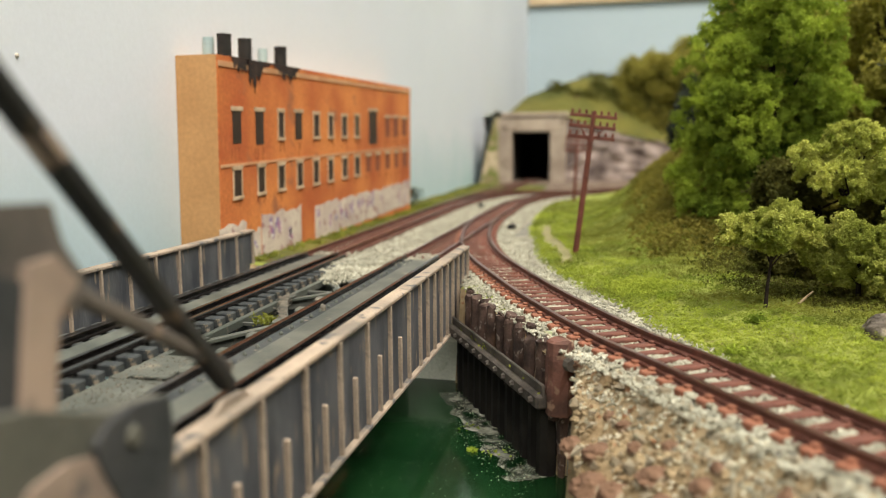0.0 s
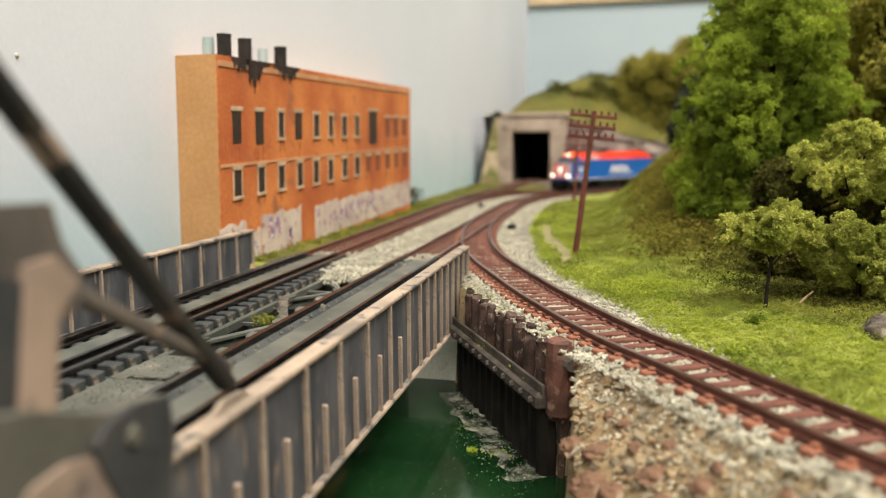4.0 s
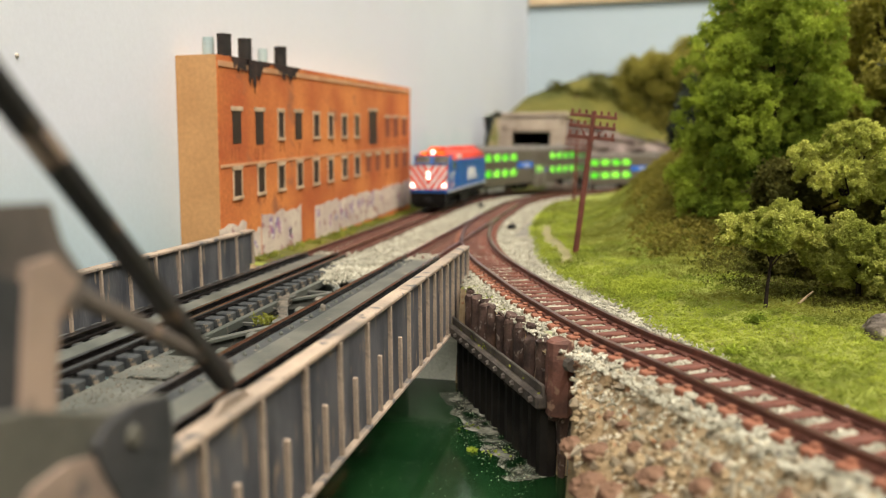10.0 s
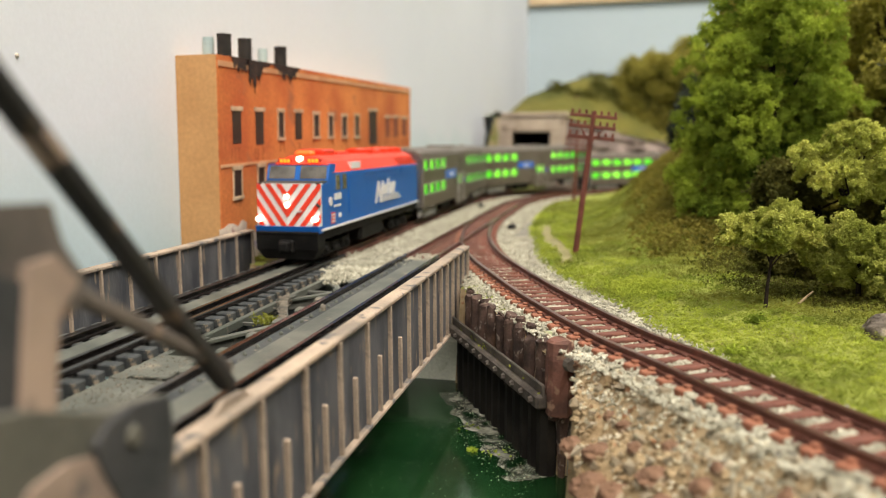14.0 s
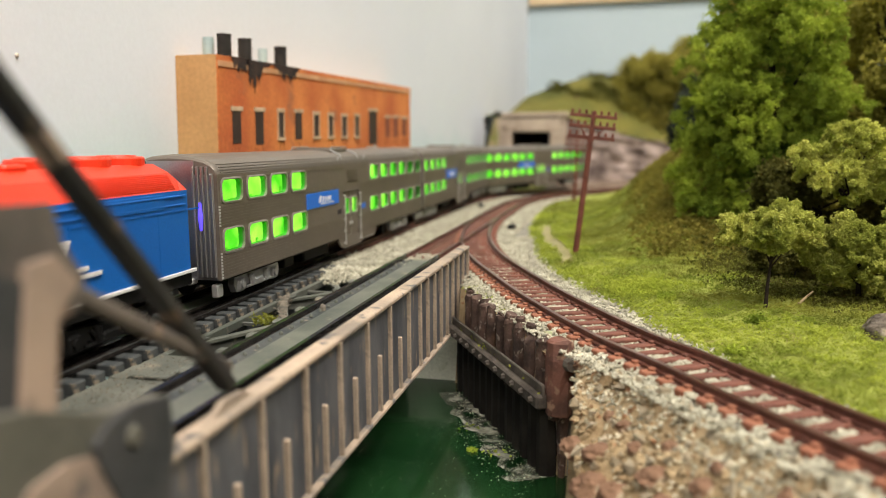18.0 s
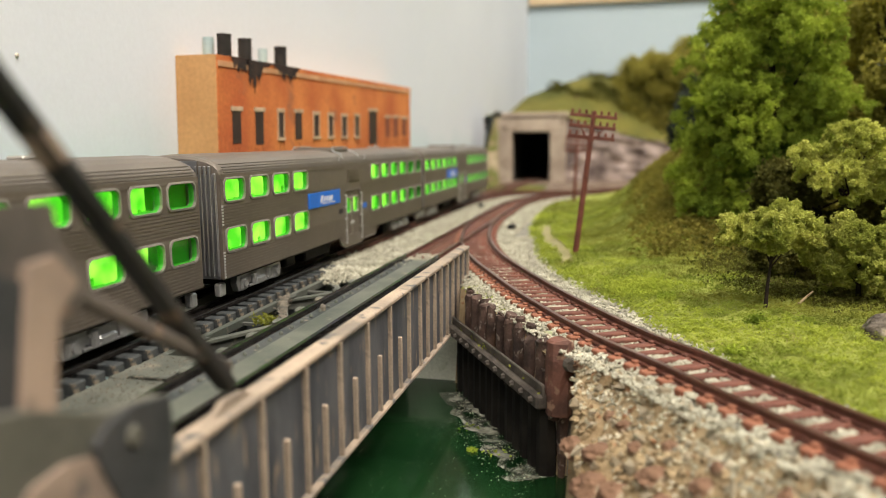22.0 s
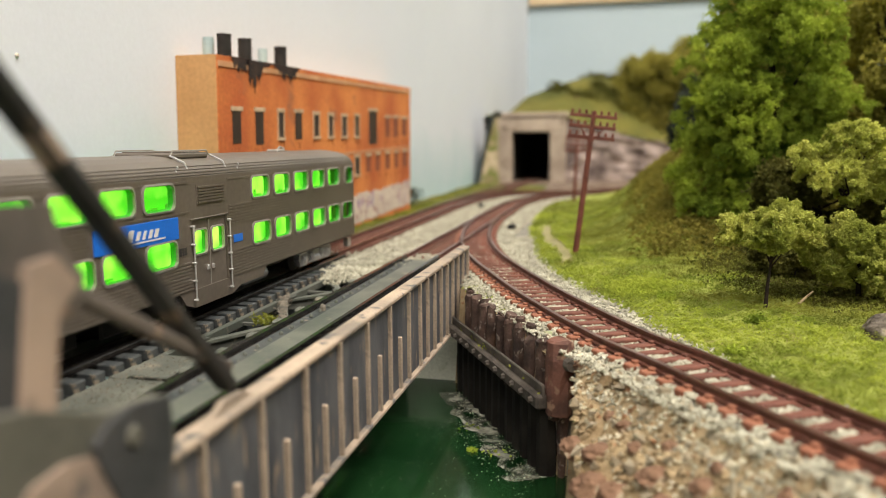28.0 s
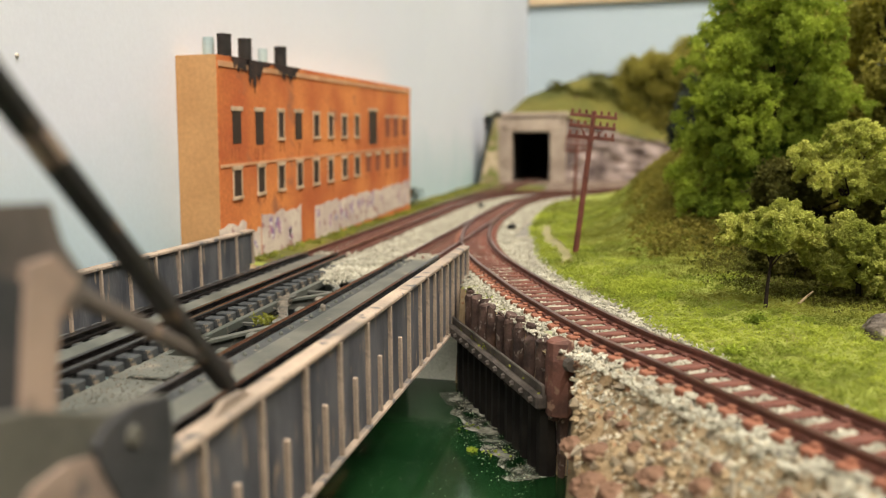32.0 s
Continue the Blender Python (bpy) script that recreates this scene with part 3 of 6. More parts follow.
track_c = thing("branch_track", "rust-red curved railway track on pale ballast", "railway track", kind="structure")
rails(C_PTS, C_RIGHT, M_RUST, track_c)
ctp, ctr = spline(C_KNOTS, 4.35)
ties(ctp, ctr, track_c, TIE_ME)
for sgn in (-1, 1):
    part("tie_web", Geo().sweep([(-1.5, -2.5), (1.5, -2.5), (1.5, -1.62), (-1.5, -1.62)], [farv(p) + r * 4.85 * sgn for p, r in zip(C_PTS, C_RIGHT)], C_RIGHT), M_TIE, track_c, "red-brown moulded web under the rail")
# moulded rail fixings outside and inside each rail
CHAIR_ME = Geo().box((-0.55, -0.5, -0.05), (0.55, 0.5, 0.42), 0.15).mesh("rail_chair", M_TIE)
CHAIR_OUT_ME = Geo().box((-0.6, -0.5, -0.05), (0.6, 0.5, 0.48), 0.15).mesh("outer_rail_chair", M_TIEEND)
for p, r in zip(ctp[21:], ctr[21:]):
    for a in (-5.75, -3.95, 3.95, 5.75):
        ob = new("rail_chair", CHAIR_OUT_ME if a > 5 else CHAIR_ME)
        ob.parent = track_c
        ob.location = (p + r * a + Vector((0, 0, -1.35))) * U
        ob.rotation_euler = (0, 0, math.atan2(r.y, r.x))

track_a = thing("main_track", "rust-brown railway track bending past the tunnel mouth", "railway track", kind="structure")
pa, ra = sample(line_a, 212, 1500, 4)
rails(pa, ra, M_RUST, track_a)
pa, ra = sample(line_a, 214, 950, 3.7)
ties(pa, ra, track_a, TIED_ME)
track_b = thing("second_track", "rust-brown railway track with a turnout beside the main line", "railway track", kind="structure")
pb, rb = sample(line_b, 212, 590, 4)
rails(pb, rb, M_RUST, track_b)
pb, rb = sample(line_b, 214, 590, 3.7)
ties(pb, rb, track_b, TIED_ME)
track_d = thing("tunnel_track", "rust-brown railway track leading into the tunnel", "railway track", kind="structure")
pd, rd = spline(D_KNOTS, 4)
rails(pd, rd, M_RUST, track_d)
pd, rd = spline(D_KNOTS, 3.7)
ties(pd, rd, track_d, TIED_ME)
# switch box and point blades at the turnout
box = thing("switch_stand", "small dark switch machine beside the turnout ties", "switch stand", at=tuple(far(np.array((46, 300, -2)))))
part("housing", Geo().box((-1.5, -2.6, 0), (1.5, 2.6, 1.6), 0.4), M_UNDER, box)
part("lever", Geo().tube([(0, 0, 1.4), (0, 0.8, 2.8)], 0.3, 6), M_UNDER, box)
box = thing("switch_stand", "small dark switch machine beside the far turnout", "switch stand", at=tuple(far(np.array((16, 398, -2)))))
part("housing", Geo().box((-1.5, -2.6, 0), (1.5, 2.6, 1.6), 0.4), M_UNDER, box)
part("lever", Geo().tube([(0, 0, 1.4), (0, 0.8, 2.8)], 0.3, 6), M_UNDER, box)

# ---- bridge ----
bridge = thing("girder_bridge", "weathered grey double-track plate girder bridge over green water", "bridge")
GX, GY0, GY1, GT, GB = 48.0, -60.0, 193.5, 5.6, -12.8


def girder(x, y0, y1, top, bot, stiff, half, name):
    """A plate girder along y: web, flanges and stiffeners on both sides."""
    web = part(name, Geo().box((x - 0.5, y0, bot + 0.8), (x + 0.5, y1, top - 0.8), 0.1), M_GIRDER, bridge)
    part("top_flange", Geo().box((x - 1.5, y0 - 0.3, top - 0.8), (x + 1.15, y1 + 0.3, top), 0.18), M_DUST, web, "dusty tan top flange")
    part("bottom_flange", Geo().box((x - 1.5, y0 - 0.3, bot), (x + 1.4, y1 + 0.3, bot + 0.8), 0.18), M_DUST, web, "dusty tan bottom flange")
    full = Geo().box((-0.30, -0.30, bot + 0.8), (0.7, 0.30, top - 0.8), 0.1).mesh("stiffener", M_DUST)
    short = Geo().box((-0.30, -0.34, bot + 0.8), (0.7, 0.34, bot + 0.9 + (top - bot) * 0.52), 0.1).mesh("stiffener_short", M_DUST)
    for me, list_y in ((full, stiff), (short, half)):
        for y in list_y:
            for sd in (1, -1):
                ob = new("stiffener", me)
                ob.parent = web
                ob.location = ((x + 0.5 * sd) * U, y * U, 0)
                ob.rotation_euler = (0, 0, 0 if sd > 0 else math.pi)
    return web


ys_full = [192.6 - 6.2 * i for i in range(9)] + [134.5 - 12.2 * i for i in range(16)]
ys_half = [128.5 - 12.2 * i for i in range(15)]
girder(GX, GY0, GY1, GT, GB, ys_full, ys_half, "near_girder")
girder(-17.0, GY0, 200.0, 7.9, -11.0, [199.2 - 9.5 * i for i in range(26)], [], "far_girder")
# floor beams, stringers, lattice bracing
for y in range(-50, 195, 24):
    part("floor_beam", Geo().box((-16.4, y - 1.0, -9), (47.4, y + 1.0, -4.6), 0.2), M_TIEB, bridge)
for x0 in (0.0, XB):
    for sgn in (-1, 1):
        part("stringer", Geo().box((x0 + sgn * 5.0 - 0.9, -58, -4.6), (x0 + sgn * 5.0 + 0.9, 195, -3.3), 0.2), M_TIEB, bridge)
# open lattice between the two decks: edge chords, zigzag bars, cross struts, gussets
part("bracing_chord", Geo().box((10.9, -58, -4.6), (12.3, 194, -2.9), 0.15), M_PLANK, bridge)
part("bracing_chord", Geo().box((21.0, -58, -4.6), (22.4, 194, -2.9), 0.15), M_DECK, bridge)
NODES = [(11.8, -50), (21.6, -30), (11.8, -10), (21.6, 10), (11.8, 30), (21.6, 50), (11.8, 66), (21.6, 82), (11.8, 101), (21.6, 110), (11.8, 119.5), (21.6, 138.5), (11.8, 159), (21.6, 172), (11.8, 185)]
for (xa, ya), (xb, yb) in zip(NODES, NODES[1:]):
    part("lattice_bar", Geo().beam((xa, ya, -3.6), (xb, yb, -3.6), 1.5, 0.7, 0.1), M_PLANK, bridge)
    part("lattice_flange", Geo().beam((xa, ya, -4.9), (xb, yb, -4.9), 0.4, 2.0, 0.05), M_DECK, bridge)
for i, (xa, ya) in enumerate(NODES):
    w_ = 1 if xa < 16 else -1
    part("gusset", Geo().slab([(ya - 3.4, -3.1), (ya + 3.4, -3.1), (ya + 3.4, -2.75), (ya - 3.4, -2.75)], xa - 0.8, xa + 1.2 * w_ + 0.8), M_PLANK, bridge)
    if i % 2 == 1:
        part("cross_strut", Geo().box((11.8, ya - 0.5, -4.4), (21.6, ya + 0.5, -3.7), 0.1), M_DECK, bridge)
for y in range(-40, 194, 11):
    part("chord_lug", Geo().box((20.2, y - 1.3, -3.4), (22.3, y + 1.3, -2.1), 0.45), M_PLANK, bridge)
part("floor_plate", Geo().box((12.0, 62, -3.3), (21.4, 98, -2.85), 0.15), M_PLANK, bridge, "pale dusty floor plate between the tracks")
part("floor_plate", Geo().box((12.4, 99.4, -3.3), (19.8, 110.5, -2.7), 0.2), M_PLANK, bridge, "pale dusty floor plate between the tracks")
part("dusty_strap", Geo().beam((11.6, 160, -2.9), (20.6, 140, -2.9), 1.3, 0.4, 0.15), M_DUSTY, bridge, "dusty tan strap across the lattice")
# deck blocks, rails and guard planks
BLOCK_ME = Geo().box((-11.0, -1.15, -2.0), (11.2, 1.15, 0), 0.2).mesh("tie_block", M_TIEB)
NEAR_ME = Geo().box((-6.4, -1.15, -2.0), (9.6, 1.15, 0), 0.2).mesh("near_tie_block", M_TIEB)
DECK_END = 211.0
for x0, me_, n_ in ((0.0, BLOCK_ME, 59), (XB, NEAR_ME, 59)):
    for i in range(n_):
        ob = new("bridge_tie", me_)
        ob.parent = bridge
        ob.location = (x0 * U, (209.6 - 4.55 * i) * U, -1.35 * U)
        ob.rotation_euler = (0, 0, random.uniform(-0.01, 0.01))
    pts = [Vector((x0, y, 0)) for y in (-58, DECK_END + 1)]
    rails(pts, [Vector((1, 0, 0))] * 2, M_RAILB, bridge)
    part("guard_timber", Geo().box((x0 + 6.8, -58, -1.35), (x0 + 8.0, DECK_END, -0.35), 0.15), M_RAILB, bridge)
    part("guard_timber", Geo().box((x0 - 7.4 if x0 == 0 else x0 - 6.3, -58, -1.35), (x0 - 6.4 if x0 == 0 else x0 - 5.5, DECK_END, -0.35), 0.15), M_RAILB, bridge)
part("deck_plank", Geo().box((-1.6, -58, -1.34), (2.7, DECK_END, -0.7), 0.15), M_PLANK, bridge, "pale grey dusty plank between the rails")
part("deck_plank", Geo().box((30.4, -58, -1.34), (35.7, 205, -0.55), 0.15), M_PLANK, bridge, "wide pale grey dusty plank between the rails")
part("deck_strip", Geo().box((27.1, -58, -1.34), (30.2, 209, -1.05), 0.1), M_TIEB, bridge, "dark grey bolted strip beside the rail")
part("stringer_face", Geo().box((24.3, -58, -4.5), (25.2, 205, -1.6), 0.1), M_TIEB, bridge)
BOLT_ME = Geo().tube([(0, 0, 0), (0, 0, 0.3), (0, 0, 0.55)], [0.40, 0.34, 0.15], 7).mesh("bolt", M_PLANK)
for i in range(52):
    for a, dy in ((28.9, 0.0), (1.0 + 2.6, 2.2)):
        ob = new("bolt", BOLT_ME)
        ob.parent = bridge
        ob.location = (a * U, (203 - 4.55 * i + dy) * U, (-0.96 if a > 10 else -1.0) * U)
part("knob", Geo().tube([(29.0, 140.5, -1.0), (29.0, 140.6, -0.1), (28.9, 140.4, 0.3)], [0.6, 0.65, 0.35], 9), M_DUSTY, bridge, "dusty tan knob")
# truss tower legs at the near end
DX = GX - 1.3
diag = part("diagonal", Geo().beam((DX, 70.2, 7.3), (DX, 28, 52.4), 2.1, 1.6, 0.35), M_BLACK, bridge, "black diagonal truss member with rust patches")
part("rust_patch", Geo().beam((DX, 47.6, 31.4), (DX, 45.0, 34.2), 2.2, 1.7, 0.5), M_LEGTAN, diag, "bare tan patch on the diagonal")
part("lower_diagonal", Geo().beam((DX, 70.4, 9.2), (DX, 48, 21.9), 1.4, 1.3, 0.25), M_TOWER, bridge)
part("foot_plate", Geo().slab([(64.5, 5.6), (73.0, 5.6), (71.0, 6.6), (67.0, 6.8)], GX - 0.6, GX + 0.1), M_DUST, bridge, "dusty tan foot plate of the diagonals")
part("tower_leg", Geo().slab([(24, 31.0), (41.2, 29.0), (45.7, 28.8), (46.6, 25.8), (48.6, 23.0), (47.7, 20.7), (45.5, 20.2), (44.6, 13.3), (24, 13)], GX - 1.2, GX - 0.5), M_TOWER, bridge, "dusty grey-brown plate of the tower leg")
part("tower_web", Geo().slab([(37.7, 25.3), (42.1, 23.7), (41.2, 15.0), (36.6, 15.9)], GX - 0.5, GX - 0.1), M_SHADE, bridge, "grey web of the tower leg with shadow in its dark colour")
part("leg_angle", Geo().slab([(40.6, 15.0), (41.4, 20.0), (42.3, 24.9), (44.9, 25.1), (46.9, 22.9), (44.7, 20.8), (43.7, 14.1)], GX - 0.45, GX + 0.3), M_LEGTAN, bridge, "dusty tan angle on the tower leg")
part("gusset_plate", Geo().slab([(32.8, 17.2), (37.5, 16.0), (40.2, 15.5), (47.3, 12.7), (55.3, 11.5), (55.8, 7.2), (54.4, 1.7), (32.1, 10.8)], GX - 0.6, GX + 1.6), M_GUSSET, bridge, "dusty olive-grey gusset plate")
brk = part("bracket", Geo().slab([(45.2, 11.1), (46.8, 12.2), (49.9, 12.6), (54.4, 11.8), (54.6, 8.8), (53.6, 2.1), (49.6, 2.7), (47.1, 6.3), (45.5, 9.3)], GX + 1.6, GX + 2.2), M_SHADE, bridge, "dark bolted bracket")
part("bracket_bolt", Geo().tube([(GX + 2.2, 49.3, 10.3), (GX + 2.6, 49.3, 10.3)], [0.9, 0.7], 12), M_GUSSET, brk, "dusty bolt head")
part("lower_strap", Geo().slab([(37.0, 8.1), (39.2, 10.6), (42.4, 11.0), (44.9, 10.4), (46.9, 7.7), (49.7, 1.1)], GX + 1.6, GX + 2.0), M_LEGTAN, bridge, "dusty tan strap on the gusset plate")
part("end_bearing", Geo().box((GX - 4, 186, -16.5), (GX + 3, 197, GB), 0.5), M_CONC, bridge)

g = Geo().box((-31, 195.5, -34), (50.5, 201, -5.6), 0.6)
g.box((36, 176, -34), (52.5, 196.5, -15.0), 0.8)
M_ABUT = mat("abutment_concrete", (0.76, 0.78, 0.67), (0.86, 0.87, 0.78), 60, 0.9, bump=0.3, fine=1500, c3=(0.40, 0.44, 0.30), spots=0.6)
setting("abutment", g, M_ABUT, "pale grey concrete bridge abutment with green stains at the waterline", "abutment")

# ---- piled wall ----
piles = thing("pile_wall", "dark brown timber sheet-pile wall with a bolted waler", "retaining wall")
dirp = (PILE_B - PILE_A).normalized()
nrm = Vector((dirp.y, -dirp.x, 0))
if nrm.x > 0:
    nrm = -nrm
n = 20
for i in range(n):
    c = PILE_A + (PILE_B - PILE_A) * (i / (n - 1))
    c = c + nrm * (0.8 if i % 2 else -0.5) + dirp * random.uniform(-0.3, 0.3)
    r = random.uniform(1.0, 1.42)
    top = -1.5 + random.uniform(-1.6, 0.6)
    zs = [-15, -11, -8, -5.5, top - 1.2, top - 0.4, top]
    pts = [(c.x + random.uniform(-0.13, 0.13), c.y + random.uniform(-0.13, 0.13), z) for z in zs]
    g = Geo().tube(pts, [r * random.uniform(0.9, 1.08) * (0.86 if z == top else 1) for z in zs], 10)
    g.v = [(x + 0.22 * noise.noise(Vector((x * 2.1, y * 2.1, z * 0.5))), y + 0.22 * noise.noise(Vector((x * 2.3, y * 1.9, z * 0.5 + 9))), z + 0.35 * noise.noise(Vector((x * 1.7, y * 1.7, 5)))) for x, y, z in g.v]
    part("pile", g, M_PILE, piles)
# lower piles, painted black for the shadow below the waler
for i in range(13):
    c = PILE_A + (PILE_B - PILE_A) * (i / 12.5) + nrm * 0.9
    part("lower_pile", Geo().tube([(c.x, c.y, -34), (c.x, c.y, -13)], [1.95, 1.95], 8), M_PILESHADE, piles, "lower pile with the waler's shadow in its black colour")
c = PILE_B + dirp * 0.8
part("post_foot", Geo().tube([(c.x + 0.5, c.y + 0.6, z) for z in (-34, -26, -20, -11)], [1.1, 0.6, 0.9, 1.4], 9), M_PILE, piles, "ragged dark brown foot of the post")
zs = [-13.8, -10, -7, -4, -2, -1.0, -0.6]
g = Geo().tube([(c.x, c.y, z) for z in zs], [2.35, 2.45, 2.3, 2.45, 2.4, 2.25, 1.7], 12)
g.v = [(x + 0.4 * noise.noise(Vector((x * 0.9, y * 0.9, z * 0.3))), y + 0.4 * noise.noise(Vector((x * 0.9, y * 0.9, z * 0.3 + 7))), z + 0.4 * noise.noise(Vector((x, y, 3)))) for x, y, z in g.v]
part("end_post", g, M_POST, piles, "thick worn red-brown end post")
wa, wb = PILE_A + nrm * 2.6 - dirp * 4.0 + Vector((0, 0, -11.6)), PILE_B + nrm * 2.9 + dirp * 0.8 + Vector((0, 0, -11.6))
part("waler", Geo().beam(wa, wb, 2.8, 2.6, 0.4), M_WALER, piles, "grey-brown bolted waler")
part("waler_cap", Geo().beam(wa + Vector((0, 0, 1.4)), wb + Vector((0, 0, 1.4)), 0.6, 3.4, 0.2), M_WALER, piles, "grey mossy top of the waler")
BH = Geo().tube([(0, 0, 0), (0, 0, 0.8)], [0.85, 0.5], 7).mesh("bolt_head", M_WALER)
for i in range(12):
    p = wa + (wb - wa) * ((i + 0.5) / 12) + nrm * 1.3
    ob = new("bolt_head", BH)
    ob.parent = piles
    ob.matrix_local = Matrix.Translation(p * U) @ nrm.to_track_quat("Z", "Y").to_matrix().to_4x4()
part("post_knob", Geo().tube([(c.x + 2.0, c.y - 2.2, -4.2), (c.x + 2.4, c.y - 3.4, -4.2)], [1.5, 1.1], 9), M_WALER, piles, "dark grey bolt knob")

# ---- tunnel and hill ----
M_PORTAL = mat("portal_concrete", (0.28, 0.225, 0.18), (0.45, 0.375, 0.30), 45, 0.9, bump=0.3, fine=900, c3=(0.20, 0.155, 0.12), spots=0.6)
portal = thing("tunnel_portal", "weathered tan concrete tunnel portal with a dark mouth", "tunnel portal")
PY = 640.0
part("left_pier", Geo().box((-13, PY, -4), (-0.6, PY + 14, 40.5), 0.6), M_PORTAL, portal)
part("right_pier", Geo().box((31.4, PY, -4), (45, PY + 14, 40.5), 0.6), M_PORTAL, portal)
part("lintel", Geo().box((-13, PY, 40.5), (45, PY + 14, 53.0), 0.6), M_PORTAL, portal)
part("coping", Geo().box((-14.5, PY - 1.5, 53.0), (46.5, PY + 14, 56.5), 0.6), M_PORTAL, portal)
g = Geo()
g.box((-3.6, PY + 14, -4), (-0.6, PY + 150, 44)).box((31.4, PY + 14, -4), (34.4, PY + 150, 44)).box((-0.6, PY + 14, 40.5), (31.4, PY + 150, 44)).box((-0.6, PY + 147, -4), (31.4, PY + 150, 40.5))
part("bore", g, M_SOOT, portal, "black tunnel lining")
stretch(portal)
# bent dark strip against the wall, and the bank beside the portal
prof = [(-26.8, -4), (-25.2, 10), (-22.9, 24), (-20.4, 38), (-18.0, 47), (-16.4, 52.5), (-14.0, 56)]
ring = prof + [(x - 2.6 + 0.5 * k, z + 0.35 * k) for k, (x, z) in list(enumerate(prof))[::-1]]
m_ = len(ring)
V = [(x, PY - 6, z) for x, z in ring] + [(x, PY + 30, z) for x, z in ring]
q = len(prof)
Fs = [(k, k + 1, m_ - 2 - k, m_ - 1 - k) for k in range(q - 1)]
Fs += [tuple(m_ + i for i in f) for f in Fs] + [(k, (k + 1) % m_, m_ + (k + 1) % m_, m_ + k) for k in range(m_)]
sheet = thing("edge_sheet", "dark blue-black bent sheet against the wall beside the tunnel", "sheet")
part("panel", Geo().add(V, Fs), mat("slate_sheet", (0.015, 0.03, 0.035), (0.03, 0.045, 0.05), 60, 0.6), sheet)
V = []
for i in range(13):
    for j in range(11):
        u, w_ = i / 12, j / 10
        x = -26.6 + 10.6 * w_ ** 1.2 + (16.5 - 13.0 * w_) * u
        V.append((x, PY - 7 + 7 * w_ + 3 * u + 1.5 * noise.noise(Vector((x * 0.2, w_ * 6, 1))), -4 + (58 - 4 * (1 - u)) * w_))
idx = np.arange(13 * 11).reshape(13, 11)
Fb = np.stack([idx[:-1, :-1], idx[:-1, 1:], idx[1:, 1:], idx[1:, :-1]], -1).reshape(-1, 4)
tagged(part("bank", big_mesh("bank", V, Fb, mat("bank_soil", (0.18, 0.15, 0.06), (0.42, 0.34, 0.23), 70, 0.95, bump=0.7, fine=700, c3=(0.14, 0.16, 0.04), spots=0.52), True), None), "tan and green earth bank beside the tunnel portal", "bank", kind="structure")

FRONT_X, FRONT_Y = (-40, 44, 60, 170, 330, 900), (644, 644, 650, 703, 746, 746)
ROCK_TOP = ((-40, 46, 90, 140, 200, 900), (55, 51, 38, 27, 30, 34))
RIDGE = ((-32, -14, 0, 28, 56, 92, 130, 900), (54, 58, 74, 84, 93, 87, 84, 84))


def rock_face():
    """Layered rock wall along the outside of the bend."""
    na, nz = 170, 44
    V = []
    for i in range(na + 1):
        x = 44.5 + 330 * (i / na) ** 1.3
        y, top = np.interp(x, FRONT_X, FRONT_Y), np.interp(x, *ROCK_TOP) + 1.5 * math.sin(x * 0.17)
        for j in range(nz + 1):
            u = j / nz
            z = -5 + (top + 5) * u
            ledge = 2.6 * noise.noise(Vector((x * 0.035, z * 0.24, 3))) + 4.4 * noise.noise(Vector((x * 0.08, z * 0.11, 9))) + 1.0 * noise.noise(Vector((x * 0.3, z * 0.5, 1)))
            V.append((x, y - ledge * min(1.0, (x - 44) / 6) + 5 * u - 5, z))
    idx = np.arange((na + 1) * (nz + 1)).reshape(na + 1, nz + 1)
    F = np.stack([idx[:-1, :-1], idx[:-1, 1:], idx[1:, 1:], idx[1:, :-1]], -1).reshape(-1, 4)
    return big_mesh("rock_face", V, F, M_ROCK, True)


tagged(stretch(part("rock_face", rock_face(), None)), "layered grey-pink plaster rock wall beside the tunnel", "rock wall", kind="structure")

xs = np.concatenate([np.arange(-32.6, 200, 3), np.arange(200, 900, 15)])
ts = np.linspace(0, 1, 90) ** 1.4
X = np.repeat(xs[None], len(ts), 0)
Y = np.interp(X, FRONT_X, FRONT_Y) - 1 + ts[:, None] * (955 - np.interp(X, FRONT_X, FRONT_Y))


def hill_z(X, Y):
    front, low, ridge = np.interp(X, FRONT_X, FRONT_Y), np.interp(X, *ROCK_TOP), np.interp(X, *RIDGE)
    return low + (ridge - low) * smooth01((Y - front + 4) / 95) - 0.12 * np.maximum(0, Y - front - 120) + 1.8 * fbm(X, Y, 25, 8) * smooth01((Y - front) / 20)


Z = hill_z(X, Y)
idx = np.arange(X.size).reshape(X.shape)
F = np.stack([idx[:-1, :-1], idx[:-1, 1:], idx[1:, 1:], idx[1:, :-1]], -1).reshape(-1, 4)
me = big_mesh("hill", np.stack([X, Y, Z], -1).reshape(-1, 3), F, M_HILL, True)
tagged(stretch(part("hill", me, None)), "green and brown turf hillside over the tunnel", "hill", kind="structure")


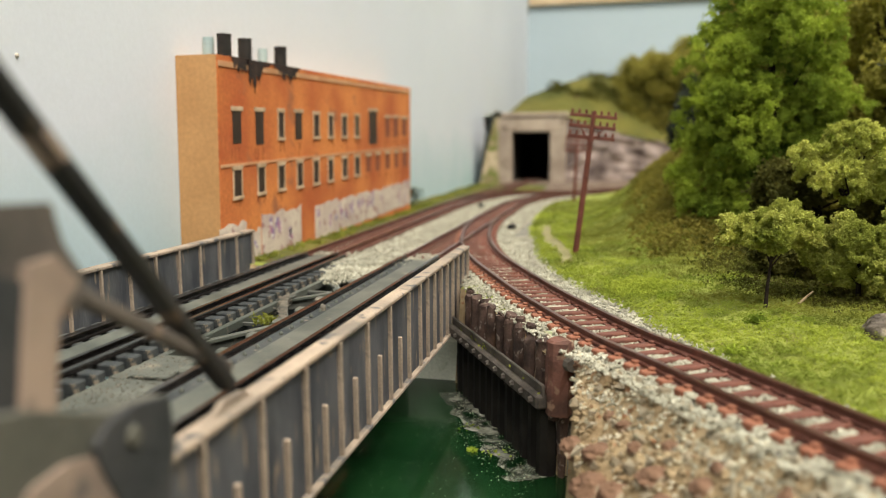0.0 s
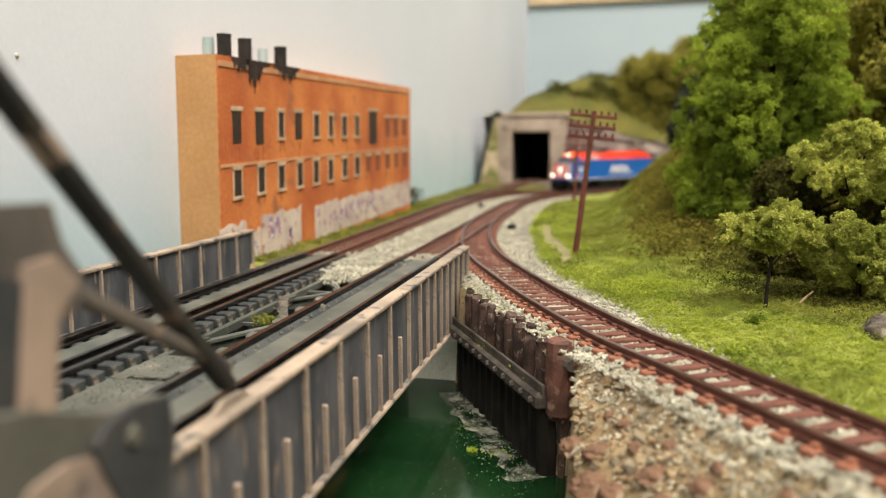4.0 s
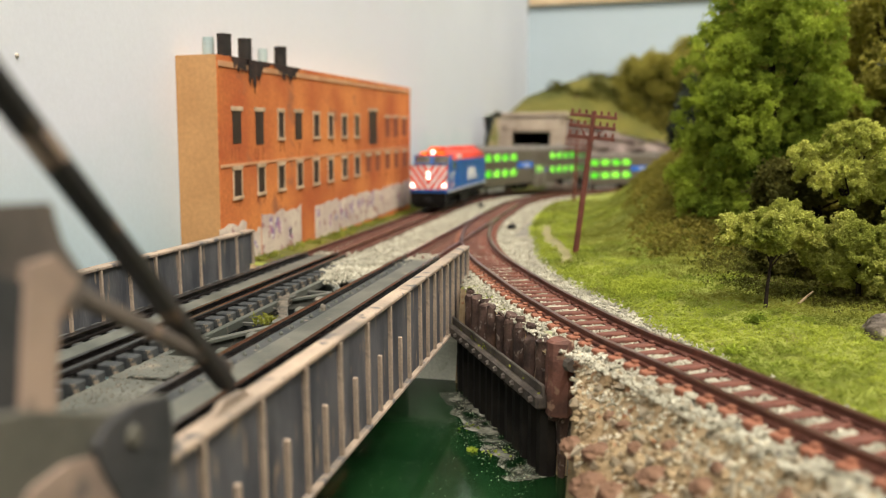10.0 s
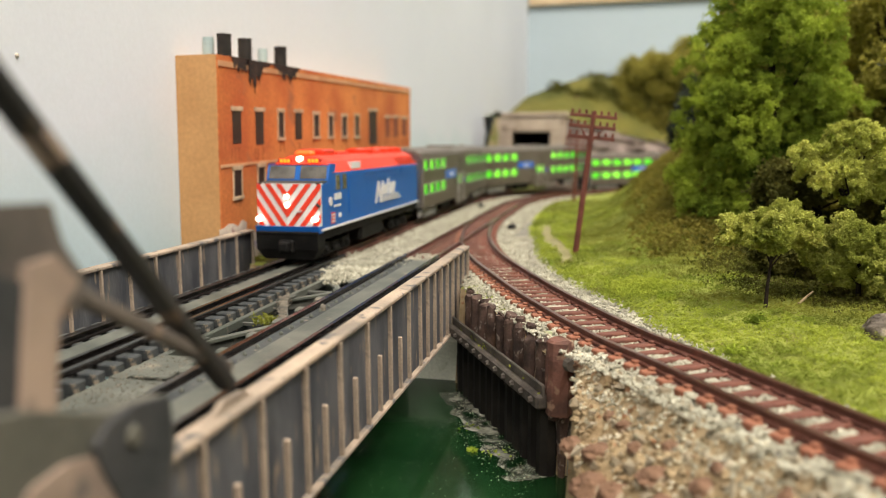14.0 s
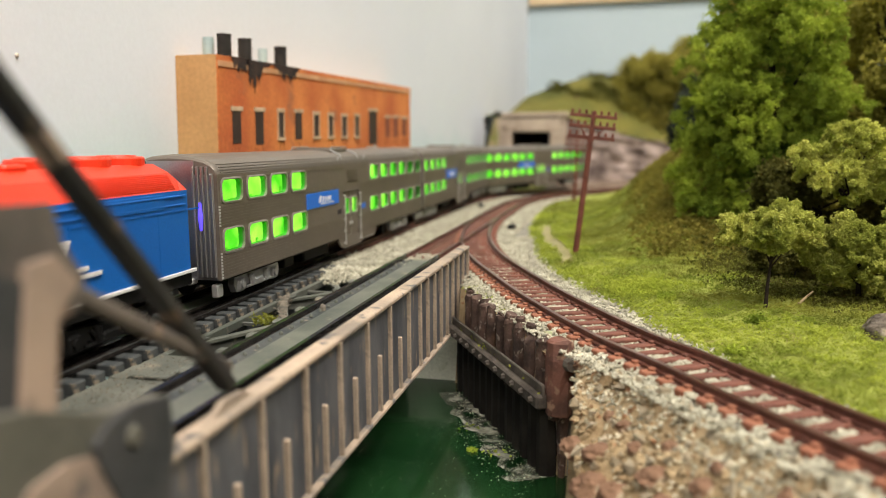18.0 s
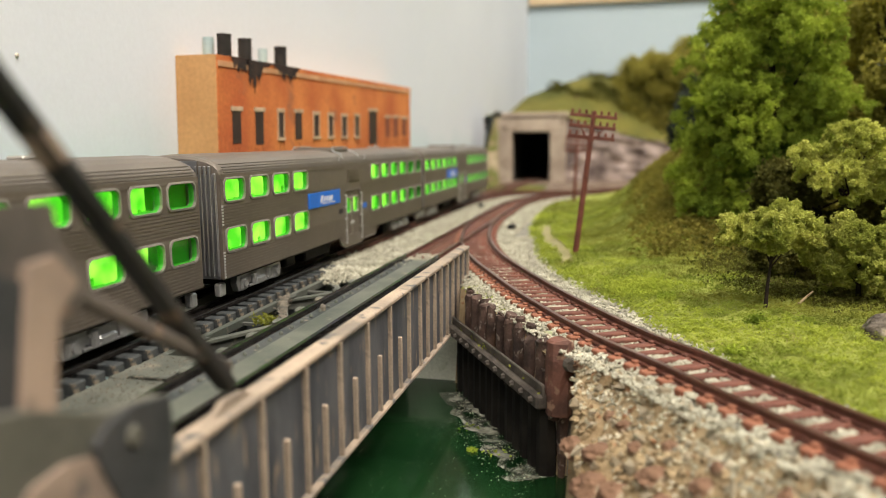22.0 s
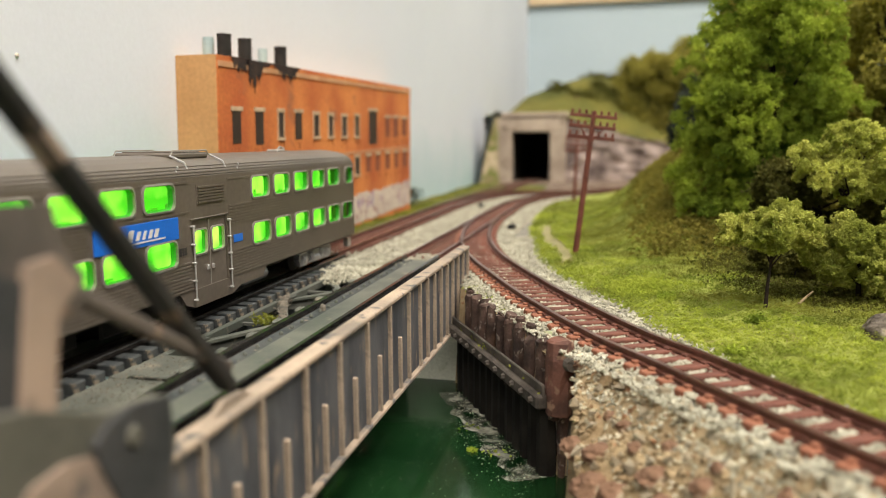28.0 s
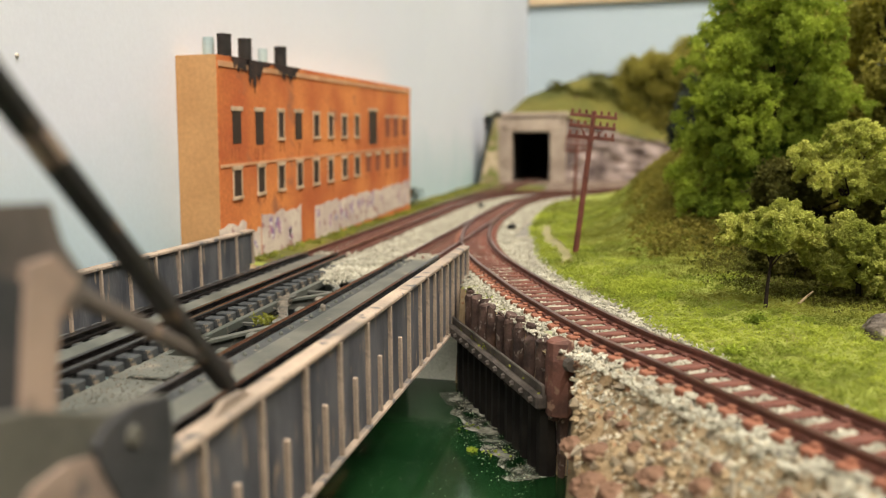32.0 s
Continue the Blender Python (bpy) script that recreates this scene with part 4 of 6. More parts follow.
# ---- brick building ----
def brick_mat():
    m = mat("printed_brick", (0.50, 0.112, 0.029), (0.73, 0.235, 0.056), 40, 0.85, bump=0.0, fine=900, c3=(0.40, 0.13, 0.05), spots=0.60, amp=0.7)
    nt = m.node_tree
    bsdf = nt.nodes["Principled BSDF"]
    src = bsdf.inputs["Base Color"].links[0].from_socket
    tc, mp, br, mx = (nt.nodes.new(k) for k in ("ShaderNodeTexCoord", "ShaderNodeMapping", "ShaderNodeTexBrick", "ShaderNodeMix"))
    mp.inputs["Rotation"].default_value = (radians(90), 0, radians(90))
    nt.links.new(tc.outputs["Object"], mp.inputs["Vector"])
    nt.links.new(mp.outputs["Vector"], br.inputs["Vector"])
    br.inputs["Scale"].default_value = 420
    br.inputs["Mortar Size"].default_value = 0.03
    br.inputs["Color1"].default_value, br.inputs["Color2"].default_value, br.inputs["Mortar"].default_value = (1, 1, 1, 1), (0.78, 0.72, 0.70, 1), (0.85, 0.95, 1.05, 1)
    mx.data_type, mx.blend_type = "RGBA", "MULTIPLY"
    mx.inputs["Factor"].default_value = 0.8
    nt.links.new(src, mx.inputs["A"])
    nt.links.new(br.outputs["Color"], mx.inputs["B"])
    nt.links.new(mx.outputs["Result"], bsdf.inputs["Base Color"])
    return m


M_BRICK = brick_mat()
BX, BY, BZ, BL, BH_ = -20.0, 188.0, -3.5, 199.0, 60.3
SLOPE = 0.0201  # the card stands on ground that rises along the wall


class Card(Geo):
    """Parts of the building, sheared along its rising foot."""

    def mesh(self, name, *mats, smooth=False):
        self.v = [(x, y + 0.04 * (z - 32), z + SLOPE * y) for x, y, z in self.v]
        return Geo.mesh(self, name, *mats, smooth=smooth)


bld = thing("brick_building", "orange printed brick warehouse flat with soot stains and graffiti", "building", at=(BX, BY, BZ))
part("wall", Card().box((-12.7, 1.6, -4), (-0.4, BL, BH_), 0.05), M_CARD, bld, "plain brown card core")
part("facade", Card().box((-0.4, 1.7, -4), (0, BL - 0.15, BH_ - 0.1)), M_BRICK, bld, "orange printed brick front")
part("cornice", Card().box((0, 1.7, BH_ - 3.2), (0.3, BL - 0.15, BH_ - 1.6), 0.1), M_CREAM2, bld)
part("string_course", Card().box((0, 1.7, 29.4), (0.25, BL - 0.15, 30.3), 0.1), M_CREAM2, bld)


def facade_window(y0, y1, z0, z1, framed, dark):
    w = part("window", Card().box((0, y0, z0), (0.12, y1, z1)), dark, bld)
    if framed:
        f = Card()
        t = 0.55
        f.box((0, y0 - t, z0 - t), (0.32, y0, z1 + t), 0.05).box((0, y1, z0 - t), (0.32, y1 + t, z1 + t), 0.05)
        part("frame", f, M_CREAM, w)
        part("sill", Card().box((0, y0 - 0.9, z0 - 1.0), (0.5, y1 + 0.9, z0), 0.08), M_CREAM, w)
    part("lintel", Card().box((0, y0 - 0.9, z1), (0.4, y1 + 0.9, z1 + 1.3), 0.08), M_CREAM, w)


FX = [(9.1, 14.1, 35.9, 45.2, 0, 0), (23.2, 28.5, 35.3, 45.2, 0, 0), (39.0, 42.8, 37.2, 45.2, 1, 0), (52.1, 57.8, 36.3, 45.3, 0, 0), (68.3, 73.1, 37.1, 44.8, 1, 0), (82.6, 87.2, 37.0, 44.6, 1, 0), (97.0, 102.2, 36.8, 44.4, 1, 0), (112.3, 117.3, 36.6, 44.6, 1, 0), (130.7, 142.0, 32.7, 47.1, 0, 0), (154.9, 162.2, 35.4, 44.4, 0, 1), (167.8, 176.6, 35.2, 44.5, 0, 1), (182.7, 192.2, 35.6, 44.2, 0, 1), (9.0, 13.4, 20.9, 28.4, 1, 0), (24.1, 28.3, 20.8, 28.3, 1, 0), (38.4, 42.7, 20.8, 28.1, 1, 0), (53.1, 57.4, 20.5, 28.2, 1, 0), (67.6, 72.3, 20.4, 28.2, 1, 0), (81.9, 86.6, 20.5, 28.0, 1, 0), (97.1, 102.3, 20.6, 27.8, 1, 0), (111.8, 117.5, 20.6, 27.7, 1, 0), (126.5, 132.7, 20.7, 27.6, 0, 1), (140.0, 145.9, 20.5, 27.7, 0, 1), (154.6, 162.0, 20.4, 27.7, 0, 1), (169.6, 176.5, 20.2, 27.5, 0, 1), (183.7, 193.3, 20.0, 27.5, 0, 1)]
M_WDARK = mat("printed_window", (0.030, 0.018, 0.014), (0.05, 0.03, 0.022), 200, 0.5, bump=0)
M_WBRICK = mat("bricked_up", (0.20, 0.06, 0.03), (0.26, 0.08, 0.035), 200, 0.8, bump=0)
for (y0, y1, z0, z1, fr, br) in FX:
    facade_window(y0, y1, z0, z1, fr, M_WBRICK if br else M_WDARK)
# dark weather streaks under the window sills
M_WEEP = mat("weather_streak", (0.24, 0.055, 0.018), (0.36, 0.10, 0.030), 160, 0.9, bump=0)
for (y0, y1, z0, z1, fr, br) in FX:
    g = Card()
    y = y0 - 0.8
    while y < y1 + 0.8:
        w_, ln = random.uniform(0.3, 0.8), random.uniform(0.8, 5.0)
        if random.random() < 0.55:
            g.slab([(y, z0 - 1.0), (y + 0.1, z0 - 1.0 - ln), (y + w_ * 0.7, z0 - 1.0 - ln * 0.9), (y + w_, z0 - 1.0)], 0.0, 0.03)
        y += w_ + random.uniform(0.1, 0.9)
    if g.v:
        part("weather_stain", g, M_WEEP, bld, "dark brown streaks on the brick print")
# graffiti band, peeling white paint at the foot
for (y0, y1, z0, z1) in [(0.2, 16.0, 1.0, 13.2), (19.6, 25.2, 1.0, 10.0), (25.8, 56.0, 1.0, 13.8), (68.4, 91.4, 1.0, 12.5), (91.5, 197.7, 1.0, 12.2)]:
    poly = []
    kk = max(6, int((y1 - y0) / 3))
    for i in range(kk + 1):
        poly.append((y0 + (y1 - y0) * i / kk, z0 - 1 + random.uniform(-0.4, 0.4)))
    for i in range(kk, -1, -1):
        poly.append((y0 + (y1 - y0) * i / kk, z1 + random.uniform(-1.1, 0.7)))
    patch_ob = part("painted_patch", Card().slab(poly, 0, 0.10), M_GRAF, bld, "pale peeling graffiti patch")
    for i in range(int((y1 - y0) / 5)):
        cy_, cz_ = random.uniform(y0 + 2, y1 - 3), random.uniform(z0 + 1, z1 - 4)
        w_, h_, k_ = random.uniform(0.8, 2.6), random.uniform(2.5, 5.5), random.uniform(-1.5, 1.5)
        part("graffiti_stroke", Card().slab([(cy_, cz_), (cy_ + w_, cz_ + 0.4), (cy_ + w_ + k_, cz_ + h_), (cy_ + k_ - 0.3, cz_ + h_ * 0.9)], 0.1, 0.16), M_GRAF2, patch_ob)
# soot running down from the chimneys in ragged streaks
M_STREAK = mat("soot_streak", (0.018, 0.013, 0.012), (0.05, 0.028, 0.020), 200, 0.9, bump=0)
for ya, yb, prof_y, prof_l in ((8.8, 19.3, (8.8, 10.6, 13.5, 16.5, 19.3), (0.8, 4.0, 4.8, 4.2, 1.2)), (17.6, 34.3, (17.6, 19.4, 21.6, 24.5, 28.4, 34.3), (2.0, 6.8, 9.5, 8.0, 2.4, 0.5)), (34.6, 55.9, (34.6, 39.0, 43.0, 46.0, 49.6, 52.0, 55.9), (0.6, 2.4, 5.0, 5.4, 6.4, 3.2, 0.5))):
    g = Card()
    y = ya
    while y < yb:
        w_ = random.uniform(0.35, 0.9)
        ln = float(np.interp(y, prof_y, prof_l)) * random.uniform(0.55, 1.15)
        g.slab([(y, BH_), (y, BH_ - ln * 0.85), (y + w_ * 0.5, BH_ - ln), (y + w_, BH_ - ln * 0.8), (y + w_, BH_)], 0.31, 0.40)
        y += w_ * random.uniform(0.95, 1.25)
    part("soot_stain", g, M_STREAK, bld, "black soot streaks")
for y in (10.2, 22.4, 47.0):
    part("chimney", Card().tube([(-2.5, y, BH_ - 1), (-2.5, y, BH_ + 5.4), (-2.5, y, BH_ + 6.3)], [2.0, 2.0, 2.1], 14), M_SOOT, bld, "black round chimney pot")
# two pale blue-grey upright tubes behind the black chimneys
M_PALETUBE = mat("pale_tube", (0.32, 0.43, 0.45), (0.38, 0.48, 0.50), 90, 0.7, bump=0)
for y in (10.4, 44.5):
    part("rear_chimney", Card().tube([(-7.6, y, BH_ - 1), (-7.6, y, BH_ + 5.6)], [1.6, 1.6], 12), M_PALETUBE, bld, "pale blue-grey upright tube behind the chimneys")

nail = thing("wall_nail", "small tan nail head in the pale wall", "nail", at=(-32.8, 133.5, 50.8))
part("nail_head", Geo().tube([(0, 0, 0), (0.25, 0, 0), (0.45, 0, 0)], [0.5, 0.45, 0.25], 10), mat("nail_tan", (0.60, 0.55, 0.48), (0.66, 0.60, 0.52), 200, 0.8, bump=0), nail)

# ---- poles ----
def pole(at, h, lean, name_label):
    p = thing("telegraph_pole", name_label, "telegraph pole", at=at, rot=(0, lean, 0), group="telegraph poles")
    part("mast", Geo().tube([(0, 0, -1.5), (0, 0, h * 0.5), (0, 0, h)], [0.95, 0.85, 0.7], 10), M_POLE, p)
    for i, z in enumerate((h - 1.5, h - 4.6, h - 7.7)):
        arm = part("crossarm", Geo().box((-6.8, -0.5, z - 0.5), (6.8, 0.5, z + 0.5), 0.12), M_POLE, p)
        for a in (-6.2, -4.2, -2.2, 2.2, 4.2, 6.2):
            part("insulator", Geo().tube([(a, 0, z + 0.5), (a, 0, z + 1.0), (a, 0, z + 1.7)], [0.22, 0.42, 0.3], 7), M_POLE, arm)
    for sg in (-1, 1):
        part("brace", Geo().beam((0, -0.7, h - 9.6), (3.4 * sg, -0.7, h - 4.8), 0.35, 0.35), M_POLE, p)
    return p


pole((75.2, 227, 0.2), 41.5, 6.3, "red-brown model telegraph pole with three crossarms, leaning")
pole(tuple(far(np.array((64.5, 412, -1.0)))), 37.2, 2.0, "red-brown model telegraph pole beside the bend")


# ---- trees and turf ----
rng = np.random.default_rng(7)


def leaf_cloud(C, size, spread, per, flat=1.0):
    """Bunches of small bent leaves round the points C; a leaf is two triangles."""
    C = np.repeat(np.asarray(C, float), per, 0)
    n = len(C)
    C = C + rng.normal(0, spread, (n, 3))
    a = rng.normal(0, 1, (n, 3))
    a[:, 2] *= flat
    a /= np.linalg.norm(a, axis=1, keepdims=True)
    b = np.cross(a, rng.normal(0, 1, (n, 3)) * [flat, flat, 1])
    b /= np.linalg.norm(b, axis=1, keepdims=True)
    s = size * rng.uniform(0.55, 1.3, (n, 1))
    nn = np.cross(a, b)
    V = np.stack([C - a * s, C + b * s * 0.62 + nn * s * 0.25, C + a * s, C - b * s * 0.62 + nn * s * 0.25], 1).reshape(-1, 3)
    k = np.arange(n)[:, None] * 4
    F = np.concatenate([k + [[0, 1, 3]], k + [[1, 2, 3]]], 0)
    return V, F


def crown_points(blobs, n, shell=0.35):
    """Points in and near the skin of lumpy balls (x, y, z, r)."""
    blobs = np.asarray(blobs, float)
    w = blobs[:, 3] ** 2
    pick = rng.choice(len(blobs), n, p=w / w.sum())
    d = rng.normal(0, 1, (n, 3))
    d /= np.linalg.norm(d, axis=1, keepdims=True)
    lump = 1 + 0.22 * np.sin(d[:, 0] * 7 + pick) * np.cos(d[:, 2] * 6 + pick * 2) + 0.12 * np.sin(d[:, 1] * 13 + pick)
    rad = blobs[pick, 3] * lump * (1 - shell * rng.random(n) ** 1.5)
    return blobs[pick, :3] + d * rad[:, None]


def lumps(big, k, r0, r1, seed):
    """Small leaf lumps over the skin of large ones, more of them on top."""
    rr = random.Random(seed)
    out = []
    for x, y, z, r in big:
        for i in range(k):
            d = Vector((rr.gauss(0, 1), rr.gauss(0, 1), rr.gauss(0.35, 1))).normalized() * r * rr.uniform(0.75, 1.1)
            out.append((x + d.x, y + d.y, z + d.z, rr.uniform(r0, r1)))
    return out


def tree(name, label, base, blobs, kind, n, size, spread, per, group="", trunk_r=1.4, category="tree", fine=None):
    t = thing(name, label, category, at=base, group=group)
    top = max(b[2] for b in blobs)
    g = Geo()
    ax, ay = np.mean([b[0] for b in blobs]), np.mean([b[1] for b in blobs])
    pts = [(0, 0, -2), (ax * 0.15, ay * 0.15, top * 0.25), (ax * 0.5, ay * 0.5, top * 0.55), (ax, ay, top * 0.95)]
    part("trunk", g.tube(pts, [trunk_r * 1.3, trunk_r, trunk_r * 0.7, trunk_r * 0.2], 8), M_BARK, t)
    for bx, by, bz, br in blobs[:12]:
        z0 = min(bz * 0.6, top * 0.6)
        k = z0 / top
        g = Geo().tube([(ax * k, ay * k, z0), ((bx + ax * k) / 2, (by + ay * k) / 2, (z0 + bz) / 2 + 1), (bx, by, bz)], [trunk_r * 0.5, trunk_r * 0.3, trunk_r * 0.1], 5)
        part("limb", g, M_BARK, t)
    V, F = leaf_cloud(crown_points(fine or blobs, n, 0.25), size, spread, per)
    part("crown", big_mesh("crown", V, F, M_LEAF[kind]), None, t)
    return t


def round_blobs(c, rx, ry, rz, k, r0, r1, seed):
    rr = random.Random(seed)
    out = []
    for i in range(k):
        u, v = rr.uniform(-1, 1), rr.uniform(0, 2 * math.pi)
        q = math.sqrt(1 - u * u) * rr.uniform(0.55, 1)
        out.append((c[0] + rx * q * math.cos(v), c[1] + ry * q * math.sin(v), c[2] + rz * u * rr.uniform(0.7, 1), rr.uniform(r0, r1)))
    return out


# bright green broadleaf, large, behind the grass
BIG = round_blobs((-6, 2, 40), 21, 14, 38, 44, 5.5, 9.0, 1) + [(-24, -4, 16, 6), (-17, -8, 10, 6), (-8, -8, 16, 7), (6, -6, 14, 7), (16, -4, 22, 8), (18, -6, 34, 7), (-26, 0, 26, 6), (-27, -8, 9, 4.5), (-20, -12, 6, 5), (-11, -13, 8, 5), (-2, -13, 7, 5), (-30, -2, 18, 4)] + round_blobs((-4, -10, 42), 20, 6, 34, 26, 5.0, 7.5, 71)
tree("broadleaf_tree", "large bright green broadleaf model tree with clumped foliage", (136, 250, 4), BIG, "green", 27000, 0.37, 0.42, 12, trunk_r=1.6, fine=lumps(BIG, 24, 1.0, 2.1, 3))
tree("broadleaf_tree", "dark green broadleaf model tree standing among others", (172, 275, 8), round_blobs((0, 0, 50), 24, 20, 42, 60, 5, 9, 2), "khaki", 3600, 0.9, 1.2, 10, trunk_r=2.2)
tree("broadleaf_tree", "green low broadleaf model tree in the shade", (129, 290, 10), round_blobs((0, 0, 20), 15, 14, 20, 40, 3.5, 6.5, 3), "green", 3000, 0.8, 1.0, 10, trunk_r=1.8)
BIG = round_blobs((0, 0, 48), 18, 18, 34, 30, 5, 8, 4)
tree("broadleaf_tree", "olive brown tall broadleaf model tree behind the grass", (186, 232, 6), BIG, "khaki", 9000, 0.5, 0.6, 11, trunk_r=2.0, fine=lumps(BIG, 16, 1.4, 2.6, 5))
# pale olive shrubby trees in front
SHRUBS = (("pale olive green shrubby tree with a thin dark trunk", (115.5, 154.5, -0.5), (1.2, 3.5, 15.8), (9.0, 6.5, 2.6), 18, (1.8, 3.0), 4000, 0.35),
          ("pale olive green shrubby tree with a low wide crown", (135, 165, 0), (0, 0, 9.5), (9.5, 7, 7.5), 20, (2.6, 4.0), 5000, 0.5),
          ("pale olive green taller shrubby tree", (142, 200, 3), (0, -2, 24.5), (13, 8, 7.0), 24, (2.8, 4.4), 5600, 0.8),
          ("pale olive green shrubby tree beside a boulder", (150, 168, 1), (0, 0, 13), (9, 7, 9), 20, (2.6, 4.2), 4200, 0.5))
for i, (label, base, cen, rad, k, rr_, n, tr) in enumerate(SHRUBS):
    BIG = round_blobs(cen, *rad, k, *rr_, 5 + i)
    tree("shrub_tree", label, base, BIG, "olive", int(n * 1.3), 0.29, 0.24, 16, group="olive shrubs", trunk_r=tr, fine=lumps(BIG, 22, 0.55, 1.15, 30 + i))
# dark shrubs fill the gaps; the shade there is put into their colour
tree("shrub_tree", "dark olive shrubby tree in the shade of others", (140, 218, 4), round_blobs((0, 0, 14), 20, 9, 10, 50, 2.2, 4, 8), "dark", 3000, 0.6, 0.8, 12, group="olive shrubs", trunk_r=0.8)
tree("shrub_tree", "dark olive low shrub with the gap's deep shade in its colour", (128, 190, 1), round_blobs((0, 0, 5), 12, 8, 4, 30, 1.4, 2.6, 13), "dark", 2200, 0.5, 0.5, 12, group="olive shrubs", trunk_r=0.5)
# trees on the far slope
SLOPE_TREES = ((103, 745, 62, 52, 24, "brown"), (122, 735, 58, 62, 27, "brown"), (148, 740, 58, 70, 30, "brown"), (170, 720, 50, 60, 26, "brown"), (175, 460, 36, 66, 22, "brown"), (150, 400, 32, 52, 17, "dark"), (121, 392, 30, 32, 6, "pine"), (200, 380, 36, 70, 22, "brown"), (165, 340, 30, 60, 17, "dark"), (137, 318, 24, 88, 15, "brown"))
for i, (x, y, z, h, r, kind) in enumerate(SLOPE_TREES):
    label = {"pine": "dark blue-green conifer on the slope", "brown": "brownish green tree on the far slope", "dark": "dark green tree on the slope"}[kind]
    cone = [(r * (1 - u) * math.cos(2.4 * q), r * (1 - u) * math.sin(2.4 * q), 4 + (h - 4) * u, 1.2 + r * 0.45 * (1 - u)) for q, u in ((q, q / 30) for q in range(31))]
    tree("hillside_tree", label, tuple(far(np.array((x, y, z)))), cone if kind == "pine" else round_blobs((0, 0, h * 0.56), r * 0.85, r * 0.85, h * 0.36, 34, r * 0.22, r * 0.42, 20 + i), kind, 2600, 1.1, 1.5, 9, group="slope trees", trunk_r=1.6)


def bushes(name, label, C, kind, size, spread, per, category="bush", flat=1.0):
    V, F = leaf_cloud(far(C), size, spread, per, flat)
    return tagged(part(name, big_mesh(name, V, F, M_LEAF[kind]), None), label, category, kind="stuff")


# turf over the field and the slope: yellow, green and mossy patches in low tufts
n = 120000
px, py = rng.uniform(52, 215, n), rng.uniform(60, 420, n)
near = rng.random(n) < np.clip(1.25 - (py - 80) / 420, 0.3, 1)
px, py = px[near], py[near]
dcv = dist_c(px, py)
inn = np.where(py < Y0, px, RA - np.hypot(px - RA, py - Y0))
keep = (trail_gap(px, py) > 0.9) & (dcv < turf_edge(py) - 1.8 * fbm(px, py, 9, 4) - 0.8 * fbm(px, py, 3, 5)) & (inn > 52 + 3 * fbm(px, py, 11, 9))
px, py, dcv = px[keep], py[keep], dcv[keep]
tuft = np.clip(fbm(px, py, 2.2, 15) + 0.1, 0, 1)
pz = ground_z(px, py) + 0.15 + 1.5 * tuft
# the turf turns olive and mossy away from the track and up the slope;
# deep also paints in the shade under the shrubs
deep = smooth01((-dcv - 20) / 34)
patch = fbm(px, py, 15, 11) + 0.5 * fbm(px, py, 5, 12) + rng.normal(0, 0.07, len(px)) - 1.0 * deep + 0.3
lush = patch > 0.22
moss = patch < -0.22
P = np.stack([px, py, pz], -1)
bushes("grass_turf", "bright yellow-green ground foam turf", P[lush], "lime", 0.2, 0.30, 11, "grass", 0.35)
bushes("grass_turf", "green ground foam turf", P[~lush & ~moss], "mid", 0.2, 0.30, 11, "grass", 0.35)
bushes("grass_turf", "dark olive mossy ground foam turf, partly darkened for shrub shade", P[moss], "moss", 0.2, 0.30, 11, "grass", 0.4)
n = 30000
qx, qy = rng.uniform(84, 200, n), rng.uniform(205, 400, n)
ok = rng.random(n) < smooth01((qx - 88 - 5 * fbm(qx, qy, 14, 21) - 0.03 * (qy - 230)) / 14) * smooth01((qy - 205) / 30)
qx, qy = qx[ok], qy[ok]
bushes("undergrowth", "brownish green undergrowth on the slope", np.stack([qx, qy, ground_z(qx, qy) + 0.5 + 1.5 * np.clip(fbm(qx, qy, 6, 22), 0, 1)], -1), "slope", 0.6, 0.7, 8)
# dark undergrowth whose colour carries the shadow under the olive shrubs
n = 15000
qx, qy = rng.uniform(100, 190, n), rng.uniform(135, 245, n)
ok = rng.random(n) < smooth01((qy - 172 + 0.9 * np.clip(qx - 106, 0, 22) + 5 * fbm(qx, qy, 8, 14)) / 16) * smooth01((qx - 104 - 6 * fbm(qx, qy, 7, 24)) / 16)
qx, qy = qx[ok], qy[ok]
bushes("undergrowth", "brown-green undergrowth with the shrubs' shade in its dark colour", np.stack([qx, qy, ground_z(qx, qy) + 0.5], -1), "dark", 0.45, 0.5, 7)
n = 7000
qx, qy = rng.uniform(0, 190, n), PY + 10 + 230 * rng.random(n)
qz = hill_z(qx, qy)
ok = (fbm(qx, qy, 30, 12) > 0.1) & (qz > 74 - 0.25 * (qx - 40)) & (qx > 24)
bushes("hill_scrub", "dark green scrub over the tunnel hill", np.stack([qx, qy, qz + 2], -1)[ok], "dark", 1.8, 2.4, 6)
n = 2600
qx, qy = rng.uniform(84, 190, n), PY + 62 + 90 * rng.random(n)
ok = qx + 0.2 * (qy - PY) > 100 + 8 * fbm(qx, qy, 12, 33)
bushes("hill_scrub", "olive brown scrub at the foot of the hillside trees", np.stack([qx, qy, hill_z(qx, qy) + 2], -1)[ok], "slope", 1.8, 2.2, 7)
# a bright patch, a few dark weeds and a fallen twig in the grass
n = 900
qx, qy = rng.normal(91.5, 3.4, n), rng.normal(176, 5.0, n)
ok = dist_c(qx, qy) < -15
bushes("yellow_moss", "bright yellow-green moss patch in the turf", np.stack([qx, qy, ground_z(qx, qy) + 0.7], -1)[ok], "lime", 0.3, 0.35, 7, "moss")
